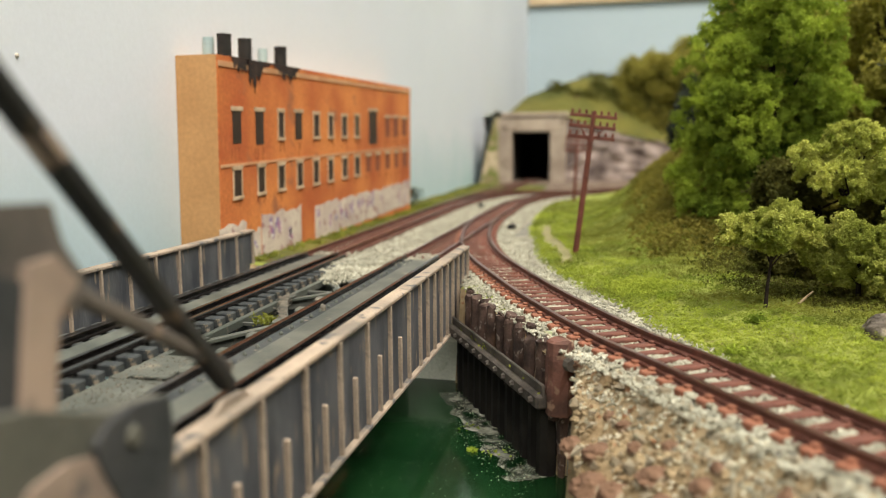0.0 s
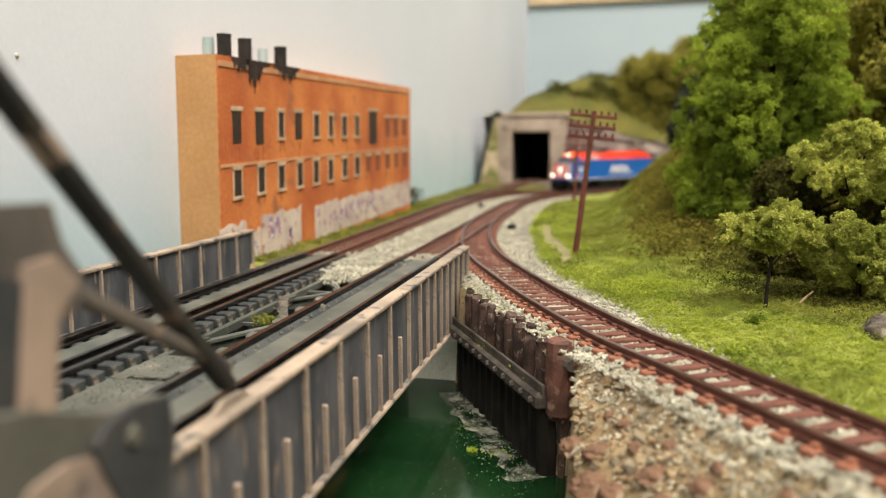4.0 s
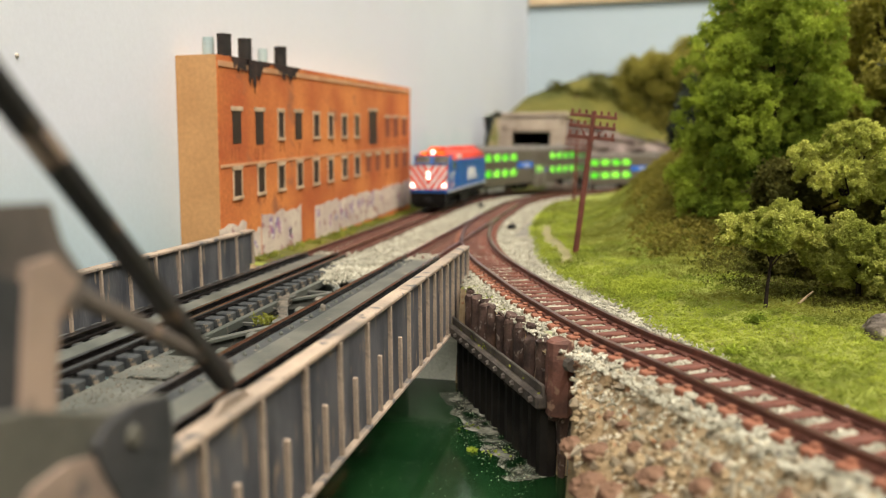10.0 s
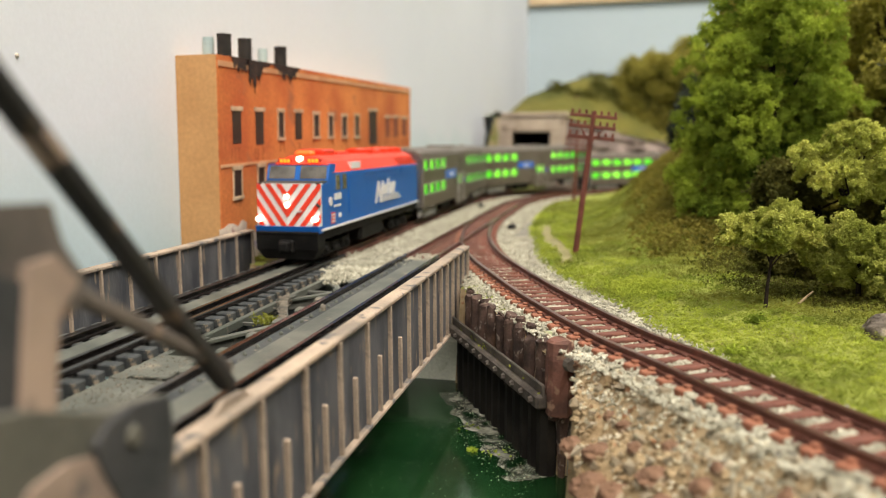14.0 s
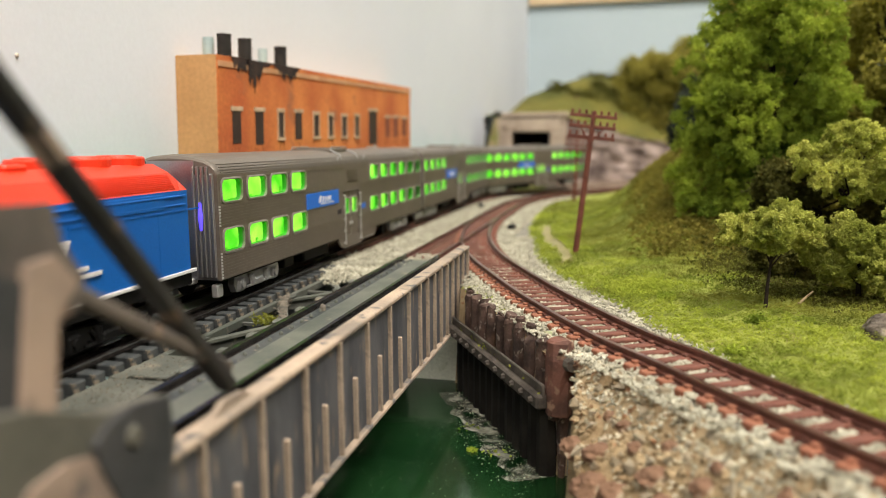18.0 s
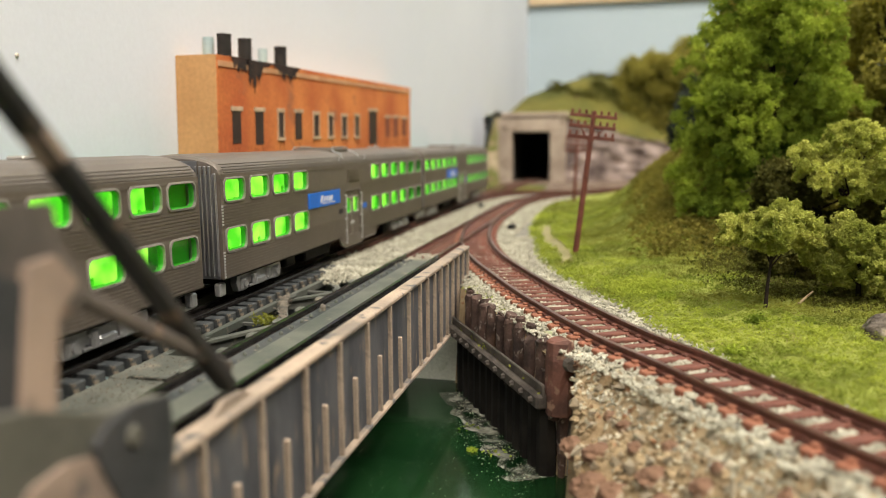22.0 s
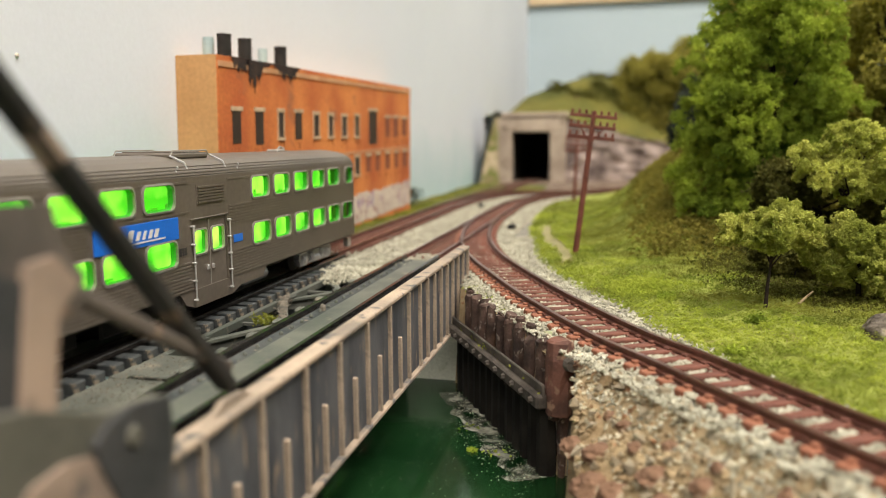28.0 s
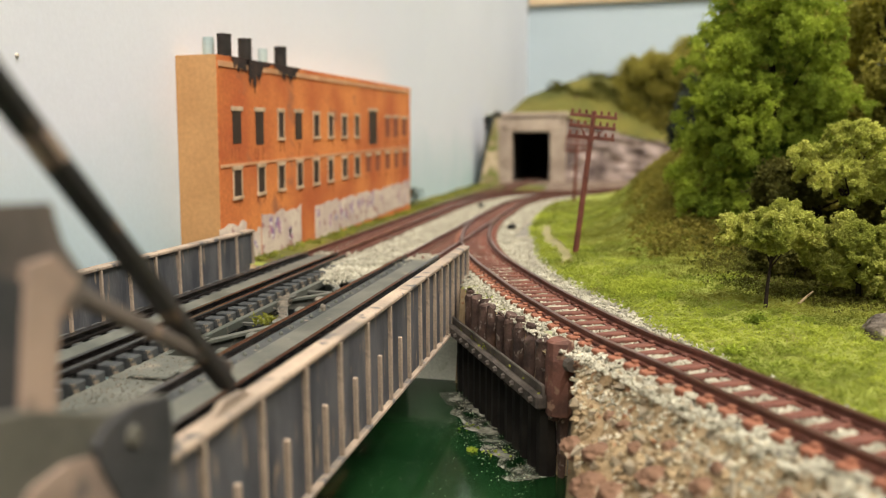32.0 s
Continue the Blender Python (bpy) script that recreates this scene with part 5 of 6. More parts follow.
for wx0, wy0 in ((112.0, 143.5), (97.5, 163.0), (106.5, 128.0)):
    n = 40
    qx, qy = rng.normal(wx0, 0.8, n), rng.normal(wy0, 0.8, n)
    bushes("weed_tuft", "small dark green weed in the turf", np.stack([qx, qy, ground_z(qx, qy) + 0.9], -1), "green", 0.34, 0.3, 5, "weed")
twig = thing("twig", "pale dry twig lying in the undergrowth", "twig", at=(122.5, 158.5, 0.4))
part("stem", Geo().tube([(0, 0, 0.2), (1.6, 1.5, 1.3), (3.2, 3.2, 2.2)], [0.28, 0.24, 0.14], 6), mat("dry_twig", (0.26, 0.19, 0.11), (0.38, 0.29, 0.18), 300, 0.9), twig)
part("side_shoot", Geo().tube([(1.6, 1.5, 1.3), (2.2, 1.2, 2.0)], [0.15, 0.08], 5), mat("dry_shoot", (0.26, 0.19, 0.11), (0.36, 0.28, 0.17), 300, 0.9), twig)
n = 70
bushes("weeds", "small grey-green bush against the wall beyond the building", np.stack([rng.normal(-24.5, 2.2, n), rng.normal(402, 6, n), rng.uniform(-1, 8, n)], -1), "pine", 0.8, 0.9, 5)
# line of weeds between the building and the track
n = 2600
qx, qy = rng.uniform(-19, -9, n), rng.uniform(203, 640, n)
ok = (fbm(qx, qy, 7, 41) > -0.15) & (qx < -13.5 + 3 * fbm(qx, qy, 5, 42))
qx, qy = qx[ok], qy[ok]
bushes("weeds", "green weeds along the foot of the building", np.stack([qx, qy, ground_z(qx, qy) + 0.1], -1), "moss", 0.6, 0.5, 6, "grass")


# ---- ballast ----
def grains(name, label, P, size, material, category="gravel"):
    """Small angular stones, each a squashed and jittered octahedron."""
    P = far(P)
    n = len(P)
    base = np.array([(1, 0, 0), (-1, 0, 0), (0, 1, 0), (0, -1, 0), (0, 0, 1), (0, 0, -1)], float)
    tri = np.array([(0, 2, 4), (2, 1, 4), (1, 3, 4), (3, 0, 4), (2, 0, 5), (1, 2, 5), (3, 1, 5), (0, 3, 5)])
    V = base[None] * rng.uniform(0.6, 1.25, (n, 6, 1)) + rng.normal(0, 0.16, (n, 6, 3))
    q = rng.normal(0, 1, (n, 4))
    q /= np.linalg.norm(q, axis=1, keepdims=True)
    w, x, y, z = q.T
    R = np.stack([1 - 2 * (y * y + z * z), 2 * (x * y - z * w), 2 * (x * z + y * w), 2 * (x * y + z * w), 1 - 2 * (x * x + z * z), 2 * (y * z - x * w), 2 * (x * z - y * w), 2 * (y * z + x * w), 1 - 2 * (x * x + y * y)], -1).reshape(n, 3, 3)
    V = np.einsum("nij,nkj->nki", R, V) * (size * rng.uniform(0.6, 1.35, (n, 1, 1))) + np.asarray(P)[:, None]
    F = (np.arange(n)[:, None, None] * 6 + tri[None]).reshape(-1, 3)
    return tagged(part(name, big_mesh(name, V.reshape(-1, 3), F, material), None), label, category, kind="stuff")


PITCH = 4.35


def along_c(n, a0, a1, s0, s1):
    """Places beside the branch, most of them between its ties."""
    s_ = rng.uniform(s0, s1, n)
    gap = np.abs((s_ / PITCH + 0.5) % 1 - 0.5) * PITCH
    a = rng.uniform(a0, a1, n)
    s_ = s_[(gap > 1.0) | (np.abs(a) > 7.4) | (rng.random(n) < 0.3)]
    a = rng.uniform(a0, a1, n)[:len(s_)]
    f = s_ / 2.0
    i = np.minimum(f.astype(int), len(C_NP) - 2)
    w = (f - i)[:, None]
    return C_NP[i] * (1 - w) + C_NP[i + 1] * w + C_RN[i] * a[:, None]


P = np.concatenate([along_c(15000, -7.4, 7.4, 66, 2.0 * len(C_NP) - 3), along_c(36000, -22, 13.5, 60, 2.0 * len(C_NP) - 3)])
dcv = dist_c(P[:, 0], P[:, 1])
gz = ground_z(P[:, 0], P[:, 1])
gz = np.where(np.abs(dcv) < 7.4, -2.15 + 0.3 * fbm(P[:, 0], P[:, 1], 5, 31), np.where(np.abs(dcv) < 12, np.maximum(gz, -2.3), gz))
ok = (gz > -12) & (dcv > turf_edge(P[:, 1]) - 2.2 * rng.random(len(P)) ** 2) & (np.abs(np.abs(dcv) - 4.85) > 1.0) & (P[:, 0] - 44 + 0.15 * (P[:, 1] - 200) > -14)
grains("ballast", "pale grey loose ballast stones along the branch", np.stack([P[:, 0], P[:, 1], gz + 0.2], -1)[ok], 0.35, M_STONE)
n = 42000
qx, qy = rng.uniform(-8, 60, n), rng.uniform(198, 480, n)
cover = np.where(qy < 250, 0.65, 0.3)
inn = np.where(qy < Y0, qx, RA - np.hypot(qx - RA, qy - Y0))
dcv = dist_c(qx, qy)
ok = (inn > -8.5) & (inn < 50) & ~((np.abs(dcv) < 8) & (qx > 40)) & ((np.abs(inn) > 8) | (rng.random(n) < cover * (qy > 214))) & ((np.abs(qx - XB) > 8) | (qy > 395) | (rng.random(n) < cover))
grains("ballast", "pale grey loose ballast stones between the main tracks", np.stack([qx, qy, ground_z(qx, qy) + 0.3 + 0.7 * (qy < 222)], -1)[ok], 0.47, M_STONE)
n = 3600
qx, qy = rng.uniform(8.6, 24.2, n), rng.uniform(174, 202, n)
heap = smooth01((qy - 177 - 3 * np.abs(fbm(qx, qy, 4, 51)) - 0.35 * np.abs(qx - 17)) / 9)
ok = rng.random(n) < heap
grains("ballast", "pale ballast stones spilled onto the bridge end", np.stack([qx, qy, -3.2 + 1.5 * heap * rng.uniform(0.3, 1, n)], -1)[ok], 0.55, M_STONE)
n = 24000
qx, qy = rng.uniform(74, 160, n), rng.uniform(30, 140, n)
dcv = dist_c(qx, qy)
ok = (dcv > 9) & (dcv < 34) & (ground_z(qx, qy) > -30)
qx, qy, dcv = qx[ok], qy[ok], dcv[ok]
gz = ground_z(qx, qy)
pale = rng.random(len(qx)) < np.clip(1.05 - (dcv - 9) / 9, 0.2, 1)
grains("bank_stones", "pale cream and grey loose stones on the bank", np.stack([qx, qy, gz + 0.2], -1)[pale], 0.42, M_BANK)
grains("rubble_stones", "brown and tan rubble stones on the bank", np.stack([qx, qy, gz + 0.1], -1)[~pale], 0.62, M_RUBBLE, "rubble")
pick = rng.choice(len(qx), 420, replace=False)
grains("coarse_stones", "pale and tan coarse stones in the bank", np.stack([qx, qy, gz + 0.2], -1)[pick], 0.95, M_STONE2, "rubble")


def boulder(c, r, label):
    bm = bmesh.new()
    bmesh.ops.create_icosphere(bm, subdivisions=3, radius=1)
    off = Vector(c)
    for v in bm.verts:
        k = 1 + 0.30 * noise.noise(v.co * 1.3 + off) + 0.20 * noise.noise(v.co * 3.5 + off) + 0.09 * noise.noise(v.co * 9 + off)
        v.co = Vector((v.co.x * 1.15, v.co.y, v.co.z * 0.8)) * k * r * U
    me = bpy.data.meshes.new("boulder")
    bm.to_mesh(me)
    bm.free()
    me.materials.append(M_BOULDER)
    ob = new("boulder", me)
    ob.location = Vector(c) * U
    return tagged(ob, label, "boulder", "bank boulders")


for x, y, r in ((84.5, 98.7, 3.4), (85.5, 103.1, 2.6), (92.3, 93.9, 2.2), (97.8, 89.0, 1.9), (88.9, 105.8, 1.4), (99.4, 89.6, 1.3), (80.5, 115.5, 1.8), (93.5, 90.5, 2.0), (87.5, 95.8, 2.2), (105.6, 82.6, 1.3), (90.4, 100.2, 1.6), (82.0, 121.0, 1.5), (81.5, 108, 2.4), (88.5, 92, 1.8), (91.5, 87.5, 2.6), (96.5, 83.0, 2.2), (102.5, 79.5, 1.8), (86.8, 108.8, 1.2), (94.6, 96.8, 1.3)):
    boulder((x, y, float(ground_z(np.array([x]), np.array([y]))[0]) - r * 0.25), r * 0.9, "rust-brown stone set in the rubble bank")
ob = boulder((133.0, 136.5, -0.6), 5.2, "grey granite boulder lying in the grass")
ob.data.materials[0] = M_GRANITE
n = 520
k = rng.random(n)
qx, qy = 11.2 + 8.8 * k + rng.normal(0, 0.5, n) * (1.6 - k), 161 - 21 * k + rng.normal(0, 0.9, n)
grains("dust_clump", "tan dust and fine grit caked on the lattice", np.stack([qx, qy, np.full(n, -2.65)], -1), 0.2, M_DUSTY, "dust")
n = 700
grains("dust_clump", "fine tan grit on the floor plates of the bridge", np.stack([rng.uniform(12.4, 21, n), 64 + 46 * rng.random(n) ** 0.6, np.full(n, -2.72)], -1), 0.14, M_DUSTY, "dust")
# scum, specks and weed on the water by the piles
V, Fw = [], []
for i in range(41):
    c = PILE_A + (PILE_B - PILE_A) * (i / 40)
    w_ = 8.0 + 2.5 * noise.noise(Vector((i * 0.3, 0, 2)))
    V += [tuple(c + nrm * 0.2 + Vector((0, 0, -25.62))), tuple(c + nrm * w_ + Vector((0, 0, -25.62)))]
    if i:
        Fw.append((2 * i - 2, 2 * i - 1, 2 * i + 1, 2 * i))
M_SCUM = mat("scum", (0.20, 0.21, 0.17), (0.34, 0.34, 0.28), 300, 0.7, bump=0)
nt = M_SCUM.node_tree
tcs, nss, rss, trs, mxs = (nt.nodes.new(k_) for k_ in ("ShaderNodeTexCoord", "ShaderNodeTexNoise", "ShaderNodeValToRGB", "ShaderNodeBsdfTransparent", "ShaderNodeMixShader"))
nss.inputs["Scale"].default_value, nss.inputs["Detail"].default_value = 330, 8
rss.color_ramp.elements[0].position, rss.color_ramp.elements[1].position = 0.43, 0.72
nt.links.new(tcs.outputs["Object"], nss.inputs["Vector"])
nt.links.new(nss.outputs["Fac"], rss.inputs["Fac"])
nt.links.new(rss.outputs["Color"], mxs.inputs[0])
nt.links.new(trs.outputs[0], mxs.inputs[1])
nt.links.new(nt.nodes["Principled BSDF"].outputs[0], mxs.inputs[2])
nt.links.new(mxs.outputs[0], nt.nodes["Material Output"].inputs[0])
tagged(part("water_scum", big_mesh("water_scum", V, Fw, M_SCUM), None), "thin grey scum film on the green water", "scum", kind="stuff")
n = 420
k = rng.random(n)
a = rng.exponential(3.2, n) + 1.0
qx = PILE_A.x + (PILE_B.x - PILE_A.x) * k + nrm.x * (a + 2) + rng.normal(0, 0.6, n)
qy = PILE_A.y + (PILE_B.y - PILE_A.y) * k + nrm.y * (a + 2) + rng.normal(0, 0.6, n)
ok = (qx > 51)
grains("water_specks", "pale specks and scum floating by the piles", np.stack([qx, qy, np.full(n, -25.68)], -1)[ok], 0.13, M_STONE)
n = 500
grains("water_specks", "fine pale specks floating on the water", np.stack([rng.uniform(40, 76, n), rng.uniform(70, 160, n), np.full(n, -25.68)], -1), 0.07, M_STONE)
for (wx0, wy0, sp, cnt) in ((61.0, 134.5, 0.5, 26), (58.0, 146.0, 1.2, 10), (66.5, 134, 1.2, 9)):
    bushes("water_weed", "bright green weed floating on the water", np.stack([rng.normal(wx0, sp, cnt), rng.normal(wy0, sp, cnt), np.full(cnt, -25.4)], -1), "green", 0.28, 0.16, 4, "weed")
n = 50
bushes("moss_tuft", "yellow-green moss tuft on the bridge floor", np.stack([rng.normal(18.5, 1.3, n), rng.normal(136.5, 1.0, n), rng.uniform(-3, -1.6, n)], -1), "moss", 0.35, 0.3, 5, "moss")
n = 60
kk = rng.random(n)
bushes("moss_tuft", "green moss along the waler", np.stack([wa.x + (wb.x - wa.x) * kk, wa.y + (wb.y - wa.y) * kk, np.full(n, -9.8)], -1), "moss", 0.3, 0.3, 3, "moss")


# ---- train ----
# vehicles lie along y with their front at -y, z = 0 at the rail tops
def bogie(parent, y, span, material, wheel=2.9, side=5.6):
    """Cast side frames with axle boxes, springs and a brake rod, and two wheelsets."""
    g = Geo()
    h = span / 2
    for sg in (-1, 1):
        P = [(y - h - 3, 3.2), (y - h - 2, 1.4), (y - h + 2, 1.4), (y - h + 3.2, 2.6), (y - 3, 1.9), (y + 3, 1.9), (y + h - 3.2, 2.6), (y + h - 2, 1.4), (y + h + 2, 1.4), (y + h + 3, 3.2), (y + h + 2.4, 5.2), (y + 4, 4.6), (y - 4, 4.6), (y - h - 2.4, 5.2)]
        g.slab(P, sg * side - 0.7, sg * side + 0.7)
        for k in (-1, 1):
            g.box((sg * side - 1.2, y + k * h - 1.5, 1.3), (sg * side + 1.2, y + k * h + 1.5, 4.2), 0.4)
            g.tube([(sg * (side + 0.9), y + k * h, 2.8), (sg * (side + 1.6), y + k * h, 2.8)], [1.0, 0.8], 10)
            g.tube([(sg * (side + 1.0), y + k * 3.4, 1.9), (sg * (side + 1.0), y + k * 3.4, 4.4)], 0.75, 8)
            g.tube([(sg * (side + 0.9), y + k * (h - 3.6), 4.2), (sg * (side + 1.2), y + k * (h - 5.2), 2.2)], 0.35, 6)
        g.tube([(sg * (side + 1.0), y - h + 2, 1.9), (sg * (side + 1.0), y + h - 2, 1.9)], 0.3, 6)
        g.box((sg * side - 1.0, y - 2.2, 1.5), (sg * side + 1.3, y + 2.2, 3.2), 0.4)
    g.box((-side, y - 2, 2.4), (side, y + 2, 5.0), 0.4)
    b = part("bogie", g, material, parent)
    for k in (-1, 1):
        w = Geo()
        for sg in (-1, 1):
            w.tube([(sg * 3.9, y + k * h, wheel), (sg * 5.1, y + k * h, wheel)], wheel, 18)
        w.tube([(-4, y + k * h, wheel), (4, y + k * h, wheel)], 0.6, 6)
        part("wheelset", w, M_UNDER, b)


def rounded_rect(y0, y1, z0, z1, r, n=4):
    out = []
    for cy_, cz_, a0 in ((y1 - r, z1 - r, 0), (y0 + r, z1 - r, 90), (y0 + r, z0 + r, 180), (y1 - r, z0 + r, 270)):
        for k in range(n + 1):
            a = radians(a0 + 90 * k / n)
            out.append((cy_ + r * math.cos(a), cz_ + r * math.sin(a)))
    return out


def window_rim(sd, x, y0, y1, z0, z1, r=1.25, t=0.24, depth=0.3):
    """A rounded rim and, inside, corner fillets: ring between the opening and its frame."""
    outer, inner = rounded_rect(y0 - t, y1 + t, z0 - t, z1 + t, r + t * 0.6), rounded_rect(y0 + 0.1, y1 - 0.1, z0 + 0.1, z1 - 0.1, r)
    n = len(outer)
    V = [(sd * (x + 0.22), *p) for p in outer] + [(sd * (x + 0.30), *p) for p in inner] + [(sd * (x - depth), *p) for p in inner] + [(sd * (x - 0.1), *p) for p in outer]
    F = []
    for k in range(n):
        j = (k + 1) % n
        F += [(k, j, n + j, n + k), (n + k, n + j, 2 * n + j, 2 * n + k), (3 * n + k, 3 * n + j, j, k)]
    return Geo().add(V, F)


def insert_ring(sd, x, y0, y1, z0, z1, r=1.2, t=0.22, depth=0.9):
    """The bevelled edge of a clear window insert, wider at the back."""
    outer, inner = rounded_rect(y0, y1, z0, z1, r), rounded_rect(y0 + t, y1 - t, z0 + t, z1 - t, r * 0.7)
    n = len(outer)
    V = [(sd * x, *p) for p in outer] + [(sd * (x - depth), *p) for p in inner] + [(sd * (x - depth), *p) for p in outer]
    F = []
    for k in range(n):
        j = (k + 1) % n
        F += [(k, j, n + j, n + k), (n + k, n + j, 2 * n + j, 2 * n + k)]
    return Geo().add(V, F)


LC, HW, SILL, EAVE, TOP = 159.6, 9.7, 5.6, 26.7, 30.6
WIN_FRONT = [(1.3, 9.9), (12.2, 21.2), (23.4, 32.3), (34.5, 43.5)]
WIN_REAR = [(94.6, 103.2), (105.6, 114.1), (116.7, 125.2), (127.8, 136.3), (138.6, 147.4), (149.3, 158.2)]
ZU, ZL = (21.1, 25.8), (10.9, 15.7)


def cell_plate(ycuts, zcuts, solid, x0, x1):
    """A plate of cells in y and z with openings where solid() says no, as one welded mesh."""
    ny_, nz_ = len(ycuts), len(zcuts)
    vid = lambda i, j, k: (i * nz_ + j) * 2 + k
    V = [(x, y, z) for y in ycuts for z in zcuts for x in (x0, x1)]
    on = lambda i, j: 0 <= i < ny_ - 1 and 0 <= j < nz_ - 1 and solid((ycuts[i] + ycuts[i + 1]) / 2, (zcuts[j] + zcuts[j + 1]) / 2)
    F = []
    for i in range(ny_ - 1):
        for j in range(nz_ - 1):
            if not on(i, j):
                continue
            for k in (0, 1):
                F.append((vid(i, j, k), vid(i + 1, j, k), vid(i + 1, j + 1, k), vid(i, j + 1, k)))
            for di, dj, p, q in ((-1, 0, (i, j), (i, j + 1)), (1, 0, (i + 1, j), (i + 1, j + 1)), (0, -1, (i, j), (i + 1, j)), (0, 1, (i, j + 1), (i + 1, j + 1))):
                if not on(i + di, j + dj):
                    F.append((vid(*p, 0), vid(*q, 0), vid(*q, 1), vid(*p, 1)))
    used = sorted({a for f in F for a in f})
    new_id = {a: b for b, a in enumerate(used)}
    return Geo().add([V[a] for a in used], [tuple(new_id[a] for a in f) for f in F])


def gallery_car(label, extra, last=(149.3, 158.2)):
    """A bilevel coach; extra: further windows over and under the name plate; last: the rearmost upper window."""
    car = thing("passenger_car", label, "railway car", group="gallery cars")
    ups = WIN_FRONT + WIN_REAR[:-1] + [last] + extra
    lows = WIN_FRONT + WIN_REAR + extra
    door = (70.9, 83.8)
    y_lo, y_hi = 0.0, LC
    for sd in (1, -1):
        # side wall cut round its windows and doors
        def solid(y, z):
            if door[0] < y < door[1]:
                return z > 18.6
            if z < SILL:
                return False
            return not (any(w[0] < y < w[1] and ZU[0] < z < ZU[1] for w in ups) or any(w[0] < y < w[1] and ZL[0] < z < ZL[1] for w in lows))

        ycuts = sorted({y_lo, y_hi, *[v for w in ups + lows for v in w], *door})
        side = part("side_wall", cell_plate(ycuts, [SILL, *ZL, 18.6, *ZU, EAVE], solid, sd * HW - 0.4, sd * HW + 0.4), M_SILVER, car)
        # horizontal fluting
        for z in [SILL + 0.4 + 0.62 * k for k in range(9)] + [16.6 + 0.62 * k for k in range(7)] + [25.75]:
            for a, b in ((0.2, 42.5 if 16 < z < 20 else 70.2), (84.5, LC - 0.2)):
                part("flute", Geo().box((sd * (HW + 0.38) - 0.12, a, z - 0.17), (sd * (HW + 0.38) + 0.12, b, z + 0.17)), M_SILVER, side)
        for (zz, ws) in ((ZU, ups), (ZL, lows)):
            for a, b in ws:
                w = part("window", window_rim(sd, HW + 0.4, a, b, *zz), M_RIM, side)
                part("insert_edge", insert_ring(sd, HW + 0.25, a + 0.1, b - 0.1, zz[0] + 0.1, zz[1] - 0.1), M_INSERT, w, "green-lit edge of the clear window insert")
                part("pane", Geo().slab(rounded_rect(a + 0.1, b - 0.1, zz[0] + 0.1, zz[1] - 0.1, 0.9), sd * (HW - 0.25), sd * (HW - 0.15)), M_PANE, w)
        # centre doors
        for a, b in ((71.1, 77.2), (77.5, 83.6)):
            d = Geo()
            wa_, wb_ = a + 0.6, b - 0.7
            xa_, xb_ = sorted((sd * (HW - 0.6), sd * HW))
            d.box((xa_, a, 2.5), (xb_, b, 12.0), 0.05)
            d.box((xa_, a, 16.7), (xb_, b, 18.5), 0.05)
            d.box((xa_, a, 12.0), (xb_, wa_, 16.7)).box((xa_, wb_, 12.0), (xb_, b, 16.7))
            dd = part("door", d, M_SILVER, side)
            part("door_pane", window_rim(sd, HW, wa_, wb_, 12.0, 16.7, 0.8, 0.25), M_RIM, dd)
            part("insert_edge", insert_ring(sd, HW - 0.1, wa_, wb_, 12.0, 16.7, 0.8, 0.2, 0.8), M_INSERT, dd)
            hy = b - 0.8 if a < 75 else a + 0.8
            part("handle", Geo().box((sd * HW - 0.1, hy - 0.35, 8.6), (sd * HW + 0.35, hy + 0.35, 9.6), 0.1), M_CHROME, dd)
        part("door_seal", Geo().box((sd * HW - 0.1, 77.22, 2.6), (sd * HW + 0.12, 77.48, 18.4)), M_RIM, side)
        part("door_header", Geo().box((sd * (HW + 0.4) - 0.15, 70.4, 18.7), (sd * (HW + 0.4) + 0.15, 84.3, 19.0), 0.1), M_SILVER, side)
        for y in (70.6, 84.1):
            part("grab_rail", Geo().tube([(sd * (HW + 0.9), y, 3.6), (sd * (HW + 0.9), y, 17.8)], 0.17, 6), M_CHROME, side, "bright grab rail")
            for z in (3.8, 7.4, 10.8, 14.2, 17.6):
                part("rail_bracket", Geo().box((sd * (HW + 0.75) - 0.4, y - 0.35, z - 0.2), (sd * (HW + 0.75) + 0.4, y + 0.35, z + 0.2), 0.1), M_CHROME, side)
        for y in (66.6, 89.0):
            for k in range(3):
                part("roof_rivet", Geo().box((sd * (HW + 0.15) - 0.3, y + 0.5 * k, EAVE + 0.1 + 0.75 * k), (sd * (HW - 0.15) + 0.35, y + 0.5 * k + 0.35, EAVE + 0.6 + 0.75 * k), 0.1), M_CHROME, side)
        # louvre over the doors, name plate, small stencils
        gr = Geo().box((sd * HW + 0.2 * sd - 0.25, 72.8, 21.4), (sd * HW + 0.2 * sd + 0.25, 83.3, 25.2))
        grille = part("grille", gr, M_SILVER, side)
        sl = Geo()
        for k in range(6):
            sl.box((sd * (HW + 0.55) - 0.15, 73.2, 21.75 + 0.56 * k), (sd * (HW + 0.55) + 0.15, 82.9, 22.05 + 0.56 * k))
        part("slats", sl, M_SILVER, grille)
        plate = part("name_plate", Geo().box((sd * (HW + 0.5) - 0.14, 43.6, 15.9), (sd * (HW + 0.5) + 0.14, 66.2, 19.8), 0.04), M_PBLUE, side, "bright blue plate with a white emblem")
        e = Geo()
        x0, x1 = sorted((sd * (HW + 0.62), sd * (HW + 0.72)))
